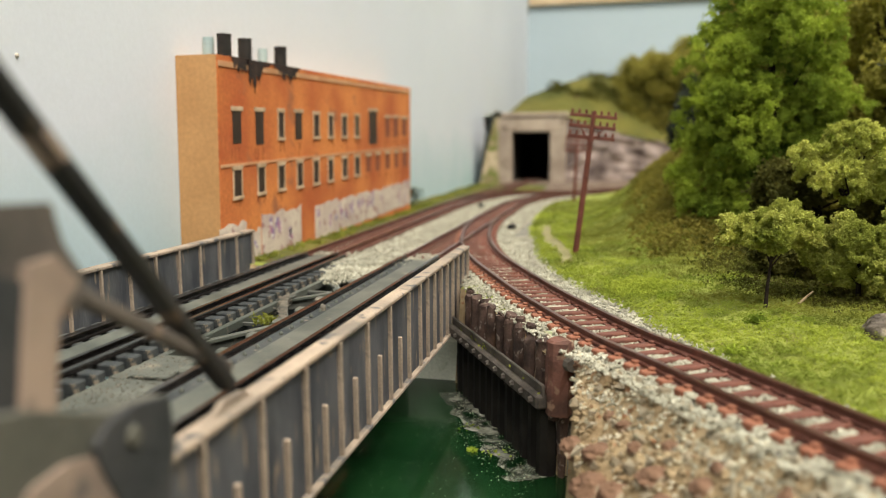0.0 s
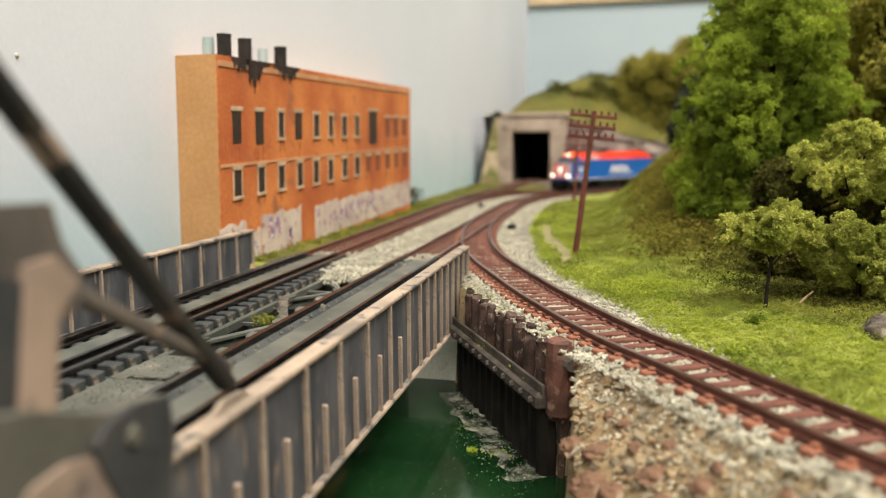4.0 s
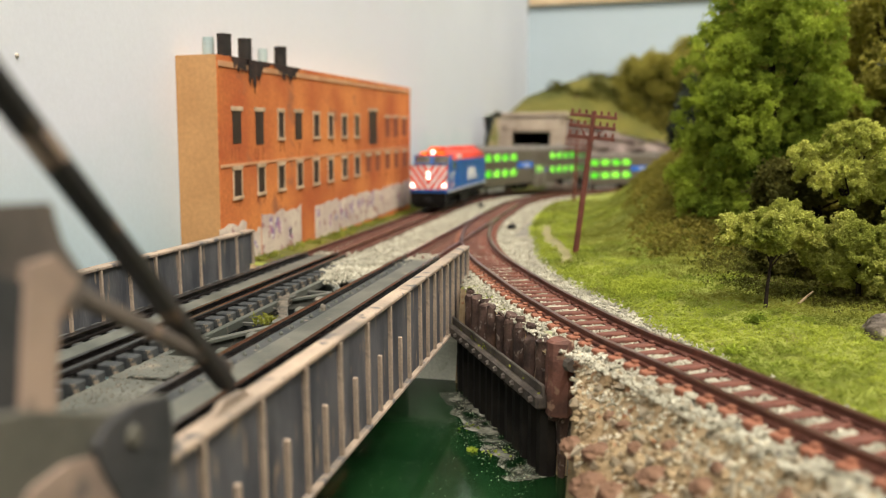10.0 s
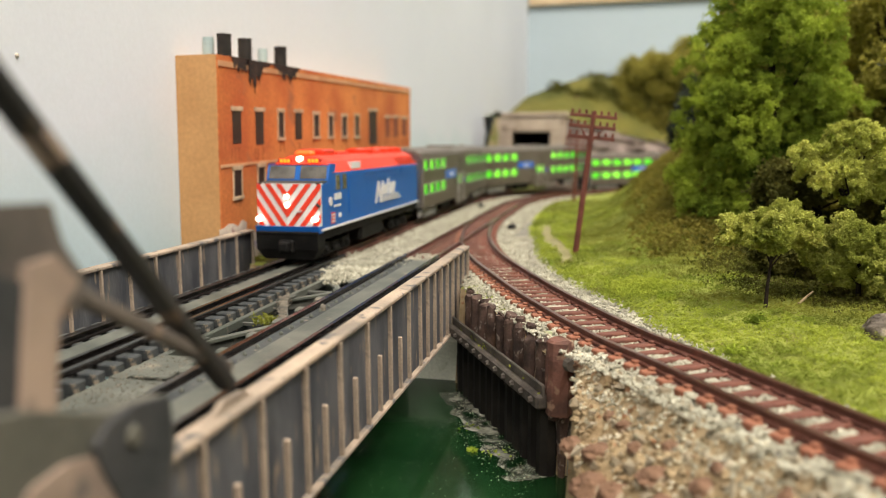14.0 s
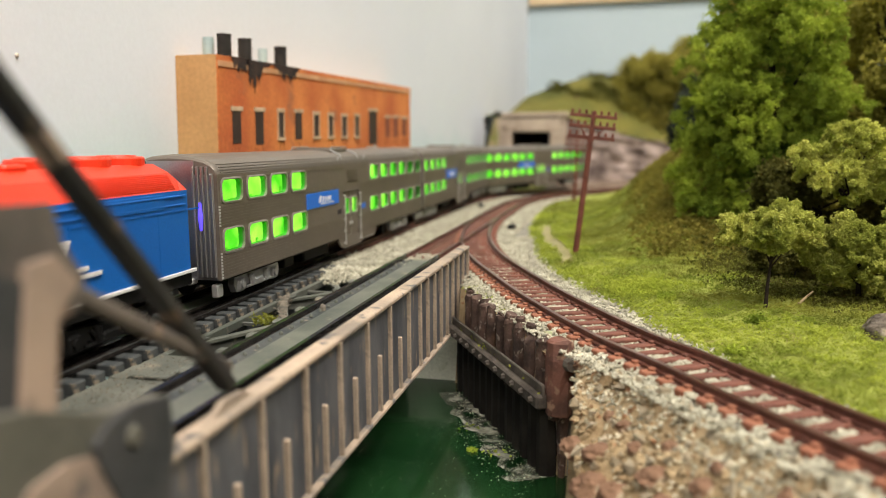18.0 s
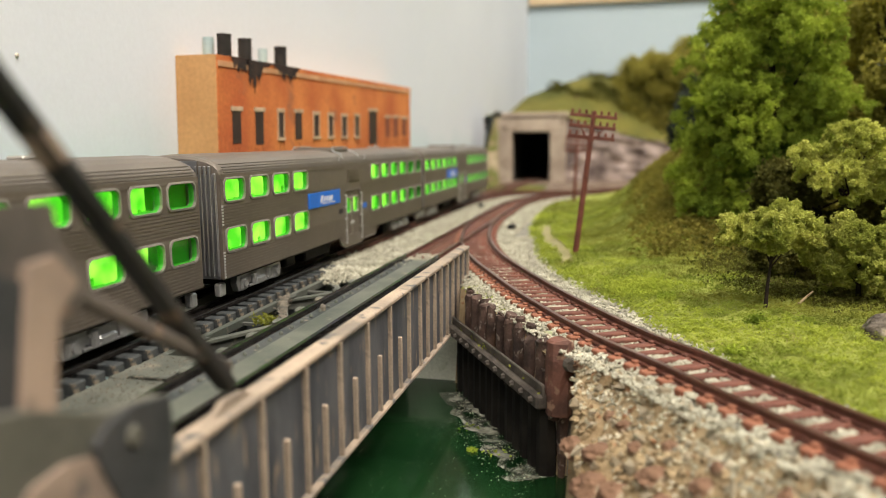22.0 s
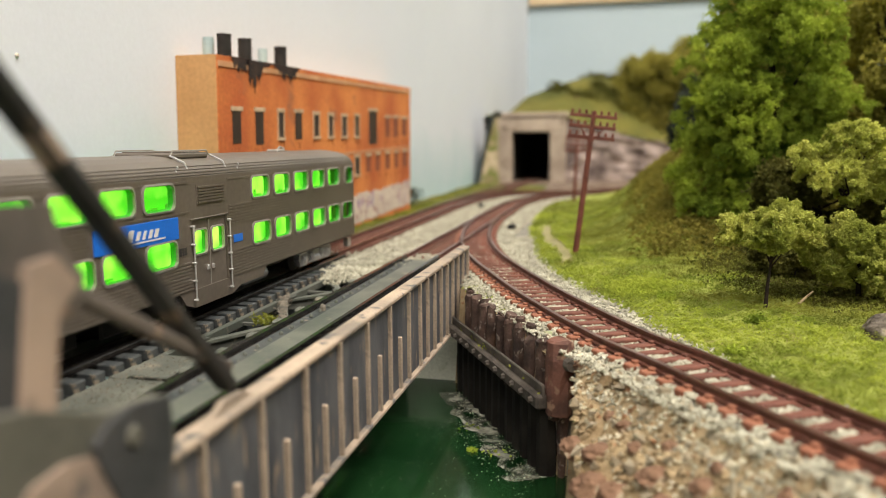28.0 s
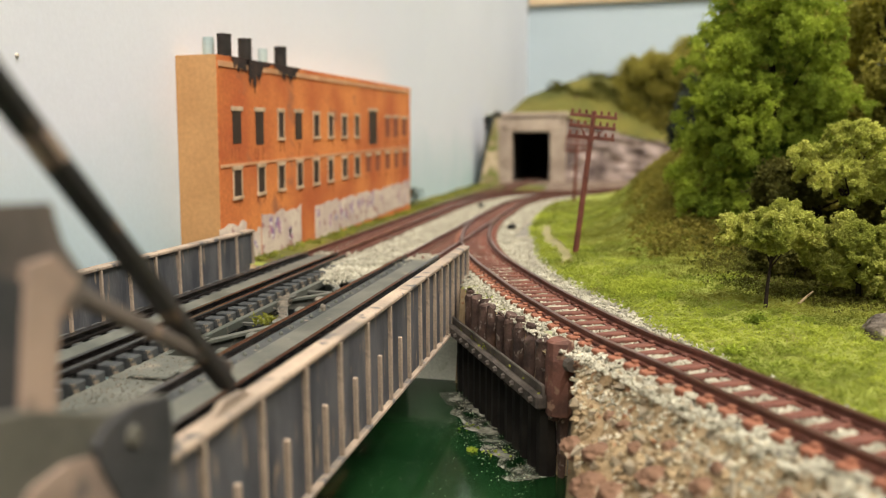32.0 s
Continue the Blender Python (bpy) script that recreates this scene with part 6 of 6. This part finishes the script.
        for y, w_ in ((51.4, 1.3), (53.6, 0.9), (55.4, 0.7), (57.0, 0.9), (58.6, 1.0)):
            e.slab([(y, 17.1), (y + w_, 17.1), (y + w_ + 0.7, 18.9 if y < 53 else 18.5), (y + 0.7, 18.9 if y < 53 else 18.5)], x0, x1)
        e.slab([(52.5, 16.55), (61.8, 16.55), (62.0, 16.8), (52.6, 16.8)], x0, x1)
        part("emblem", e, M_PWHITE, plate, "plain white slanted emblem")
        st = Geo()
        for k in range(4):
            st.box((sd * (HW + 0.45) - 0.05, 65.6 + 0.85 * k, 12.6), (sd * (HW + 0.45) + 0.05, 66.2 + 0.85 * k, 14.0))
        part("stencil", st, M_DARK, side, "dark illegible stencil marks")
        st = Geo().box((sd * (HW + 0.45) - 0.05, 86.2, 12.6), (sd * (HW + 0.45) + 0.05, 90.0, 14.2))
        part("notice", st, M_PBLUE, side, "small blue notice")
        # steps and skirts
        part("skirt", Geo().slab([(66, SILL), (68, 3.2), (71.3, 2.2), (85.0, 2.2), (89, 3.4), (99, 3.4), (101, SILL)], sd * HW - 0.3, sd * HW + 0.3), M_SILVER, side)
        part("step", Geo().box((sd * 8.2 - 0.8, 0.3, 1.9), (sd * 8.2 + 0.8, 2.6, 4.6), 0.3), M_CHROME, car)
        part("step", Geo().box((sd * 8.2 - 0.8, LC - 2.6, 1.9), (sd * 8.2 + 0.8, LC - 0.3, 4.6), 0.3), M_CHROME, car)
    # small bright boxes draw the highlights where the flute ends catch light
    for sd in (1, -1):
        ld = Geo()
        for z in [SILL + 0.4 + 0.62 * k for k in range(9)] + [16.6 + 0.62 * k for k in range(7)]:
            ld.box((sd * (HW + 0.42) - 0.14, 0.05, z - 0.2), (sd * (HW + 0.42) + 0.14, 0.65, z + 0.2), 0.05)
        part("corner_trim", ld, M_CHROME, car, "bright dashes painting the glints on the flute ends")
    # roof: a low arch with rounded ends
    prof = [(HW + 0.4, EAVE), (HW + 0.15, EAVE + 1.0), (HW - 0.7, EAVE + 2.0), (HW - 2.4, EAVE + 2.9), (HW - 5.0, EAVE + 3.6), (HW - 8.0, TOP), (0, TOP + 0.1)]
    prof = prof + [(-a, z) for a, z in prof[-2::-1]]
    ring = [(0.0, 0.97, 0.80), (0.5, 0.99, 0.93), (1.4, 1.0, 1.0), (LC - 1.4, 1.0, 1.0), (LC - 0.5, 0.99, 0.93), (LC, 0.97, 0.80)]
    V, F = [], []
    for y, kx, kz in ring:
        V += [(a * kx, y, EAVE + (z - EAVE) * kz) for a, z in prof]
    m = len(prof)
    for i in range(len(ring) - 1):
        F += [(i * m + k, i * m + k + 1, (i + 1) * m + k + 1, (i + 1) * m + k) for k in range(m - 1)]
        F.append((i * m, (i + 1) * m, (i + 1) * m + m - 1, i * m + m - 1))
    F += [tuple(range(m)), tuple(range((len(ring) - 1) * m, len(ring) * m))]
    roof = part("roof", Geo().add(V, F), M_ROOF, car, smooth=False)
    for y in (71.4, 85.4):
        for sd in (1, -1):
            part("roof_bracket", Geo().tube([(sd * 9.6, y, EAVE + 0.9), (sd * 8.9, y, EAVE + 2.6), (sd * 6.0, y, EAVE + 3.9)], 0.2, 6), M_CHROME, roof)
    for sd in (1, -1):
        for a_, z_ in ((HW + 0.34, EAVE + 0.35), (HW + 0.2, EAVE + 0.85), (HW - 0.1, EAVE + 1.4), (HW - 0.6, EAVE + 1.95)):
            part("roof_rib", Geo().tube([(sd * a_, 1.6, z_), (sd * a_, LC - 1.6, z_)], 0.1, 5), M_ROOF, roof)
    hatch = part("roof_hatch", Geo().box((-6.2, 72, TOP - 0.6), (6.2, 84.6, TOP + 0.5), 0.3), M_ROOF, roof)
    for k in range(9):
        part("hatch_slat", Geo().box((-5.2, 73.0 + 1.2 * k, TOP + 0.5), (5.2, 73.5 + 1.2 * k, TOP + 0.75), 0.1), M_ROOF, hatch)
    for sd in (1, -1):
        part("hatch_rail", Geo().tube([(sd * 6.0, 71.6, TOP), (sd * 6.0, 72.4, TOP + 0.9), (sd * 6.0, 84.2, TOP + 0.9), (sd * 6.0, 85.0, TOP)], 0.14, 6), M_RIM, hatch, "bright hatch rail")
    part("roof_vent", Geo().box((-1.6, LC - 33, TOP - 0.1), (1.6, LC - 28, TOP + 0.6), 0.3).tube([(0, LC - 30, TOP + 0.5), (0.4, LC - 29, TOP + 1.2), (1.0, LC - 28, TOP + 0.7)], 0.25, 6), M_RIM, roof, "pale grey roof vent")
    # ends
    for y, sg in ((0.0, -1), (LC, 1)):
        end = part("end_wall", Geo().box((-HW + 0.4, min(y, y - sg * 0.8), SILL), (HW - 0.4, max(y, y - sg * 0.8), EAVE)), M_END, car)
        for x in (-8.9, -7.9, -6.9, -5.9, -4.9, 4.9, 5.9, 6.9, 7.9, 8.9):
            part("end_rib", Geo().box((x - 0.28, y - 0.45, SILL + 0.6), (x + 0.28, y + 0.45, EAVE + (1.6 if abs(x) < 8.5 else 0.2)), 0.12), M_END, end)
        part("end_cap", Geo().slab([(y - 0.2, EAVE), (y + 0.2, EAVE), (y + 0.2, TOP - 1.2), (y - 0.2, TOP - 1.2)], -5.2, 5.2), M_END, end)
        part("gangway", Geo().box((-3, y - 0.9, 6), (3, y + 0.9, 22), 0.4), M_UNDER, end)
        part("buffer_plate", Geo().box((-4.2, y - 1.3, 4.6), (4.2, y + 1.3, 6.0), 0.3), M_CHROME, end)
    # inside: a glowing block for the cabin light, a plain green one for the dim rear, seats
    part("floor_pan", Geo().box((-HW + 0.5, 1, SILL - 0.6), (HW - 0.5, LC - 1, SILL + 0.4)), M_UNDER, car)
    part("light_core", Geo().box((-8.2, 1.2, 7.5), (8.2, LC - 14, 26.2)), M_CABIN, car, "glowing green lit interior")
    part("vestibule", Geo().box((-8.1, LC - 13.8, 7.5), (8.1, LC - 1.2, 26.2)), M_INSERT, car, "green block for the dimly lit rear windows")
    st = Geo()
    rr = random.Random(5)
    for sd in (1, -1):
        for za in (9.0, 19.2):
            y = 2.2
            while y < LC - 8:
                if not 68 < y < 86:
                    xa_, xb_ = sorted((sd * 8.2, sd * 8.55))
                    hgt = rr.uniform(1.8, 3.6)
                    st.box((xa_, y, za), (xb_, y + 0.9, za + hgt), 0.25)
                    st.box((xa_, y + 0.9, za), (xb_, y + rr.uniform(2.6, 4.0), za + rr.uniform(1.9, 2.7)), 0.25)
                y += rr.choice((5.4, 5.9, 11.2))
        xa_, xb_ = sorted((sd * 8.2, sd * 8.6))
        st.box((xa_, 2, 16.6), (xb_, LC - 2, 20.2), 0.2)
    part("seats", st, M_SEAT, car, "green-lit rows of seats")
    # underside
    for a, b, w_ in ((48, 66, 7), (90, 106, 5), (38, 44, 6)):
        part("underframe_box", Geo().box((-w_, a, 1.6), (w_, b, SILL - 0.4), 0.4), M_UNDER, car)
    bogie(car, 19, 16, M_BOGIE, side=7.6)
    bogie(car, 133.5, 16, M_BOGIE, side=7.6)
    part("air_tank", Geo().tube([(6.8, 94, 3.2), (6.8, 95, 3.2), (6.8, 105, 3.2), (6.8, 106, 3.2)], [0.8, 1.5, 1.5, 0.8], 12), M_BOGIE, car, "silver air tank")
    return car


car_1 = gallery_car("grey bilevel gallery coach with green-lit windows behind the locomotive", [])
car_2 = copy_thing(car_1, Matrix())
tagged(car_2, "grey bilevel gallery coach with green-lit windows in mid-train")
# added glowing pill: violet light reflected in the end ribs, not a coach lamp
part("end_light", Geo().tube([(6.4, -0.5, 15.6), (6.4, -0.55, 18.4), (6.4, -0.5, 21.2)], [0.25, 0.5, 0.25], 10), M_VIOLET, car_1, "glowing pill for violet-blue light reflected on the coach end")
car_3 = gallery_car("grey bilevel cab coach with green-lit windows at the train's rear", [(45.2, 54.2), (56.4, 65.6)], (152.2, 158.4))

# locomotive
LL = 108.5
loco = thing("locomotive", "blue and red diesel locomotive with a red and white striped nose", "locomotive")
W = 9.3
g = Geo()
# body: side profile in y and z, blue up to the roof line
g.slab([(6.4, 9.0), (LL - 1, 9.0), (LL - 1, 24.4), (14.0, 24.4), (12.6, 22.0), (6.4, 21.5)], -W, W)
body = part("body", g, M_BLUE, loco)


def nose_y(x, z):
    """The front plate leans back a little and bulges in the middle."""
    return 4.2 + 0.10 * abs(x) + 0.06 * (z - 10)


nose = Geo()
for xa, xb in ((-W + 0.05, 0), (0, W - 0.05)):
    F4 = [(xa, 10.4), (xb, 10.4), (xb, 21.9), (xa, 21.9)]
    nose.add([(x, nose_y(x, z), z) for x, z in F4] + [(x, 7.4, z) for x, z in F4], [(0, 1, 2, 3), (4, 7, 6, 5), (0, 4, 5, 1), (2, 6, 7, 3), (1, 5, 6, 2), (0, 3, 7, 4)])
nose_ob = part("nose", nose, M_PWHITE, loco, "white nose with red chevron stripes")
part("nose_band", Geo().slab([(4.4, 8.5), (7, 8.5), (7, 10.38), (4.0, 10.38)], -W + 0.05, W - 0.05), M_BLUE, nose_ob, "blue band under the chevrons")
part("nose_deck", Geo().slab([(5.7, 21.5), (11.6, 22.0), (11.6, 22.4), (5.7, 22.0)], -W + 0.3, W - 0.3), M_DARK, nose_ob, "dark anti-glare deck before the windscreen")
def clip_poly(P, lo, hi):
    """Cuts a polygon of (x, z) to lo < z < hi."""
    for lim, sg in ((lo, 1), (hi, -1)):
        out = []
        for a, b in zip(P, P[1:] + P[:1]):
            ia, ib = (a[1] - lim) * sg >= 0, (b[1] - lim) * sg >= 0
            if ia:
                out.append(a)
            if ia != ib:
                k = (lim - a[1]) / (b[1] - a[1])
                out.append((a[0] + (b[0] - a[0]) * k, lim))
        P = out
    return P


for k in range(-3, 3):
    for sd in (1, -1):
        z0 = 12.7 + 4.5 * k
        P = clip_poly([(0.0, z0), (W, z0 + 12.4), (W, z0 + 14.6), (0.0, z0 + 2.2)], 10.5, 21.8)
        if len(P) < 3:
            continue
        V = [(sd * xx, nose_y(xx, zz) - 0.04, zz) for xx, zz in P] + [(sd * xx, nose_y(xx, zz) - 0.16, zz) for xx, zz in P]
        m_ = len(P)
        part("chevron", Geo().add(V, [tuple(range(m_)), tuple(range(m_, 2 * m_))[::-1]] + [(a, (a + 1) % m_, m_ + (a + 1) % m_, m_ + a) for a in range(m_)]), M_RED, nose_ob)
part("grab_iron", Geo().tube([(2.6, nose_y(2.6, 14) - 0.5, 14.2), (4.2, nose_y(4.2, 14) - 0.5, 14.6)], 0.28, 6), M_CHROME, nose_ob)
part("step_hook", Geo().tube([(8.2, nose_y(8.2, 16) - 0.6, 16.4), (9.2, nose_y(9.2, 16) - 0.4, 15.6)], 0.4, 6), M_DARK, nose_ob)
# cab and windscreen
cab = Geo().slab([(11.4, 22.0), (15.6, 21.0), (17.6, 26.9), (13.2, 26.9)], -W + 0.1, W - 0.1)
cab_ob = part("cab", cab, M_BLUE, loco)
for sd in (1, -1):
    x0, x1 = sorted((sd * 0.8, sd * 8.5))
    V = [(x0, 11.65, 22.9), (x1, 11.65, 22.9), (x1, 12.95, 26.4), (x0, 12.95, 26.4)]
    V = [(x, y - 0.12, z) for x, y, z in V] + [(x, y + 0.9, z) for x, y, z in V]
    part("windscreen", Geo().add(V, [(0, 1, 2, 3), (4, 7, 6, 5), (0, 4, 5, 1), (1, 5, 6, 2), (2, 6, 7, 3), (3, 7, 4, 0)]), M_GLASSD, cab_ob, "dark windscreen pane")
    for a, b in ((17.0, 20.2), (22.4, 25.8)):
        part("cab_window", Geo().box((sd * W - 0.15, a, 19.4), (sd * W + 0.15, b, 23.8), 0.1), M_GLASSD, cab_ob)
    part("cab_door_post", Geo().box((sd * W - 0.1, 27.2, 12), (sd * W + 0.25, 28.0, 24), 0.1), M_BLUE, cab_ob)
    part("white_stripe", Geo().box((sd * W - 0.2, 5.8, 8.95), (sd * W + 0.3, LL + 0.6, 9.6), 0.1), M_PWHITE, loco, "white sill stripe")
    # emblem: plain slanted white shapes
    e = Geo()
    x0, x1 = sorted((sd * (W + 0.05), sd * (W + 0.2)))
    flip = lambda P: [(134 - y if sd < 0 else y, z) for y, z in P]
    for i, P in enumerate(([(52.6, 12.8), (54.4, 12.8), (57.6, 19.9), (55.8, 19.9)], [(55.8, 19.9), (57.6, 19.9), (58.4, 15.4), (57.2, 14.4)], [(57.2, 14.4), (58.4, 15.4), (62.3, 19.7), (60.5, 19.7)], [(57.4, 12.9), (59.2, 12.9), (62.3, 19.7), (60.7, 19.7)],
              [(60.6, 15.1), (64.4, 15.1), (65.9, 18.6), (62.4, 18.6)], [(64.8, 15.1), (66.4, 15.1), (69.0, 20.5), (67.3, 20.5)], [(66.2, 18.2), (70.4, 18.2), (70.6, 18.9), (66.5, 18.9)], [(67.8, 15.0), (69.4, 15.0), (71.0, 18.5), (69.4, 18.5)], [(70.4, 15.0), (74.3, 15.0), (76.0, 19.0), (72.2, 19.0)],
              [(60.2, 13.9), (79.3, 14.1), (79.5, 14.7), (60.4, 14.5)], [(58.8, 12.9), (82.2, 13.0), (82.4, 13.6), (59.0, 13.5)])):
        e.slab(flip(P), *sorted((sd * (W + 0.05), sd * (W + 0.18 + 0.02 * i))))
    part("emblem", e, M_PWHITE, body, "plain white slanted emblem")
    f = Geo()
    f.tube([(sd * (W + 0.02), 12.6, 16.6), (sd * (W + 0.2), 12.6, 16.6)], 1.3, 14)
    f.box((sd * W - 0.1, 15.6, 16.8), (sd * W + 0.18, 21.0, 18.6)).box((sd * W - 0.1, 15.2, 14.8), (sd * W + 0.18, 20.4, 15.4)).box((sd * W - 0.1, 18.6, 11.6), (sd * W + 0.18, 20.6, 12.9))
    part("cab_marking", f, M_PWHITE, body, "illegible white cab marking")
    fl = part("flag_decal", Geo().box((sd * W - 0.1, 12.8, 10.4), (sd * W + 0.18, 15.6, 13.4)), M_RED, body, "small red and white striped decal")
    st = Geo()
    for k in range(3):
        st.box((min(sd * W, sd * (W + 0.24)), 12.8, 10.8 + 0.9 * k), (max(sd * W, sd * (W + 0.24)), 15.6, 11.2 + 0.9 * k))
    part("decal_stripes", st, M_PWHITE, fl)
    for a in range(22, 104, 9):
        part("panel_seam", Geo().box((sd * W - 0.1, a, 20.6), (sd * W + 0.12, a + 8.2, 20.9)), M_BLUE, body)
    part("vent", Geo().box((sd * W - 0.1, 84, 21.4), (sd * W + 0.2, 100, 24.0), 0.05), M_BLUE, body)
# red roof, faceted
V, F = [], []
rp = [(W, 24.4), (7.4, 27.6), (4.2, 29.2), (-4.2, 29.2), (-7.4, 27.6), (-W, 24.4)]
for y, k in ((12.9, 0.36), (15.0, 0.92), (17.0, 1.0), (LL - 3.5, 1.0), (LL - 1, 0.55)):
    V += [(a * (0.97 if k < 0.5 else 1), y, max(24.4 + (z - 24.4) * k, 26.8 if k < 0.5 else 0)) for a, z in rp]
for i in range(4):
    F += [(i * 6 + k, i * 6 + k + 1, i * 6 + k + 7, i * 6 + k + 6) for k in range(5)] + [(i * 6, i * 6 + 6, i * 6 + 11, i * 6 + 5)]
F += [tuple(range(6)), tuple(range(24, 30))]
roof = part("roof", Geo().add(V, F), M_RED, loco, "bright red roof")
for y in (64.5, 81.7, 91.4, 100.6):
    fan = part("roof_fan", Geo().tube([(0, y, 28.8), (0, y, 30.3), (0, y, 30.6)], [4.7, 4.7, 4.4], 24), M_RED, roof)
    part("fan_rim", Geo().tube([(0, y, 30.55), (0, y, 30.85)], [3.4, 3.2], 24), M_RED, fan)
part("roof_box", Geo().box((-3.5, 70.5, 29), (4.5, 75.0, 30.1), 0.4), M_RED, roof)
for sd in (1, -1):
    for k in range(9):
        u = (k + 0.5) / 9
        part("roof_louvre", Geo().beam((sd * (9.25 - 1.75 * u), 80 + 2 * (1 - u), 24.7 + 2.7 * u), (sd * (9.25 - 1.75 * u), LL - 4.5, 24.7 + 2.7 * u), 0.16, 0.16), M_RED, roof)
    part("side_ridge", Geo().box((sd * W - 0.1, 42, 23.2), (sd * W + 0.3, LL - 2, 23.6), 0.1), M_BLUE, body)
    part("side_ridge", Geo().box((sd * W - 0.1, 42, 21.7), (sd * W + 0.22, LL - 2, 22.0), 0.08), M_BLUE, body)
    for y in (44, 76, 98):
        for k in range(11):
            part("body_rivet", Geo().box((sd * W - 0.1, y, 10.4 + k), (sd * W + 0.12, y + 0.22, 10.62 + k)), M_BLUE, body)
part("exhaust", Geo().box((-3, 36, 29), (3, 47, 30.0), 0.4), M_RED, roof)
part("air_conditioner", Geo().box((-4.0, 22.0, 28.6), (4.0, 31.0, 30.9), 0.5), M_RED, roof)
part("horn", Geo().tube([(0, 24, 29.4), (0, 20, 29.9)], [0.5, 0.9], 8), M_RED, roof)
part("roof_panel", Geo().slab([(31, 25.0), (39, 25.0), (39, 27.0), (31, 27.0)], 7.8, 9.2), M_PWHITE, roof)
# lamps: one high between the number boards, two on the nose, two low ones
for sd in (1, -1):
    board = part("number_board", Geo().box((min(sd * 2.0, sd * 6.4), 13.35, 27.15), (max(sd * 2.0, sd * 6.4), 15.0, 28.45), 0.2), M_BOARD, roof, "dark red number board with glowing orange marks")
    for q in range(3):
        part("board_mark", Geo().box((sd * 4.2 - 1.5 + q * 1.1, 13.22, 27.35), (sd * 4.2 - 0.75 + q * 1.1, 13.5, 28.25)), M_AMBER, board)
    part("ditch_lamp", Geo().tube([(sd * 8.0, 5.0, 12.4), (sd * 8.0, 3.2, 12.4)], [0.75, 0.75], 12), M_LED, nose_ob, "bright round headlamp")
for z in (16.6, 18.8):
    part("nose_lamp", Geo().tube([(0, 5.2, z - 0.4), (0, 3.9, z - 0.4)], [0.7, 0.7], 12), M_LED, nose_ob, "bright round headlamp")
part("top_lamp", Geo().tube([(0, 15.0, 28.3), (0, 13.2, 28.3)], [0.8, 0.8], 12), M_LED, roof, "bright round headlamp")
part("beacon", Geo().box((-3.0, 16.8, 28.8), (2.4, 20.4, 30.6), 0.7), M_AMBER2, roof, "glowing orange beacon")
# pilot, tank, bogies
g = Geo().add([(x * k, y, z) for k, y, z in ((1.0, 3.4, 8.4), (1.0, 3.6, 4.2), (0.80, 4.6, 1.4)) for x in (-8.9, 8.9)] + [(x * k, 9.0, z) for k, z in ((1.0, 8.4), (1.0, 4.2), (0.80, 1.4)) for x in (-8.9, 8.9)],
              [(0, 1, 3, 2), (2, 3, 5, 4), (6, 8, 9, 7), (8, 10, 11, 9), (0, 2, 8, 6), (2, 4, 10, 8), (1, 7, 9, 3), (3, 9, 11, 5), (0, 6, 7, 1), (4, 5, 11, 10)])
pilot = part("pilot", g, M_UNDER, loco, "black pilot plate")
part("pilot_band", Geo().box((-8.9, 3.2, 8.3), (8.9, 8.0, 9.0), 0.15), M_UNDER, pilot)
part("coupler_pocket", Geo().box((-2.2, 2.4, 3.2), (2.2, 4.2, 6.8), 0.5), M_UNDER, pilot)
part("coupler", Geo().box((-1.4, 0.6, 3.8), (1.4, 4, 6.4), 0.4), M_UNDER, loco)
part("coupler", Geo().box((-1.2, LL - 3, 4.0), (1.2, LL + 4.5, 6.2), 0.4), M_UNDER, loco)
part("fuel_tank", Geo().box((-8, 42, 1.8), (8, 66, 7.4), 0.8), M_UNDER, loco)
part("frame", Geo().box((-8.6, 5, 6.4), (8.6, LL + 0.5, 8.95), 0.2), M_UNDER, loco)
bogie(loco, 22, 17, M_UNDER, 3.1, 6.4)
bogie(loco, LL - 22, 17, M_UNDER, 3.1, 6.4)


# ---- what moves ----
def nose_at(t):
    """How far along the line (mm) the front of the train stands at t seconds."""
    return 267.0 - 41.6 * (t - 12)


def ride(ob, start, length, b0):
    """Keys a vehicle whose front is start behind the train's, by its two bogies."""
    rows = []
    for i in range(65):
        t = i * 0.5
        s = nose_at(t) + start
        a, b = ride_line(s + b0), ride_line(s + length - b0)
        d = (b - a).normalized()
        p = a - d * b0
        rows.append((t, Matrix.Translation(p * U) @ Matrix.Rotation(math.atan2(-d.x, d.y), 4, "Z")))
    walk(ob, rows)


def motions():
    ride(loco, 0.0, LL, 22)
    ride(car_1, 117.0, LC, 24)
    ride(car_2, 284.5, LC, 24)
    ride(car_3, 452.4, LC, 24)


motions()
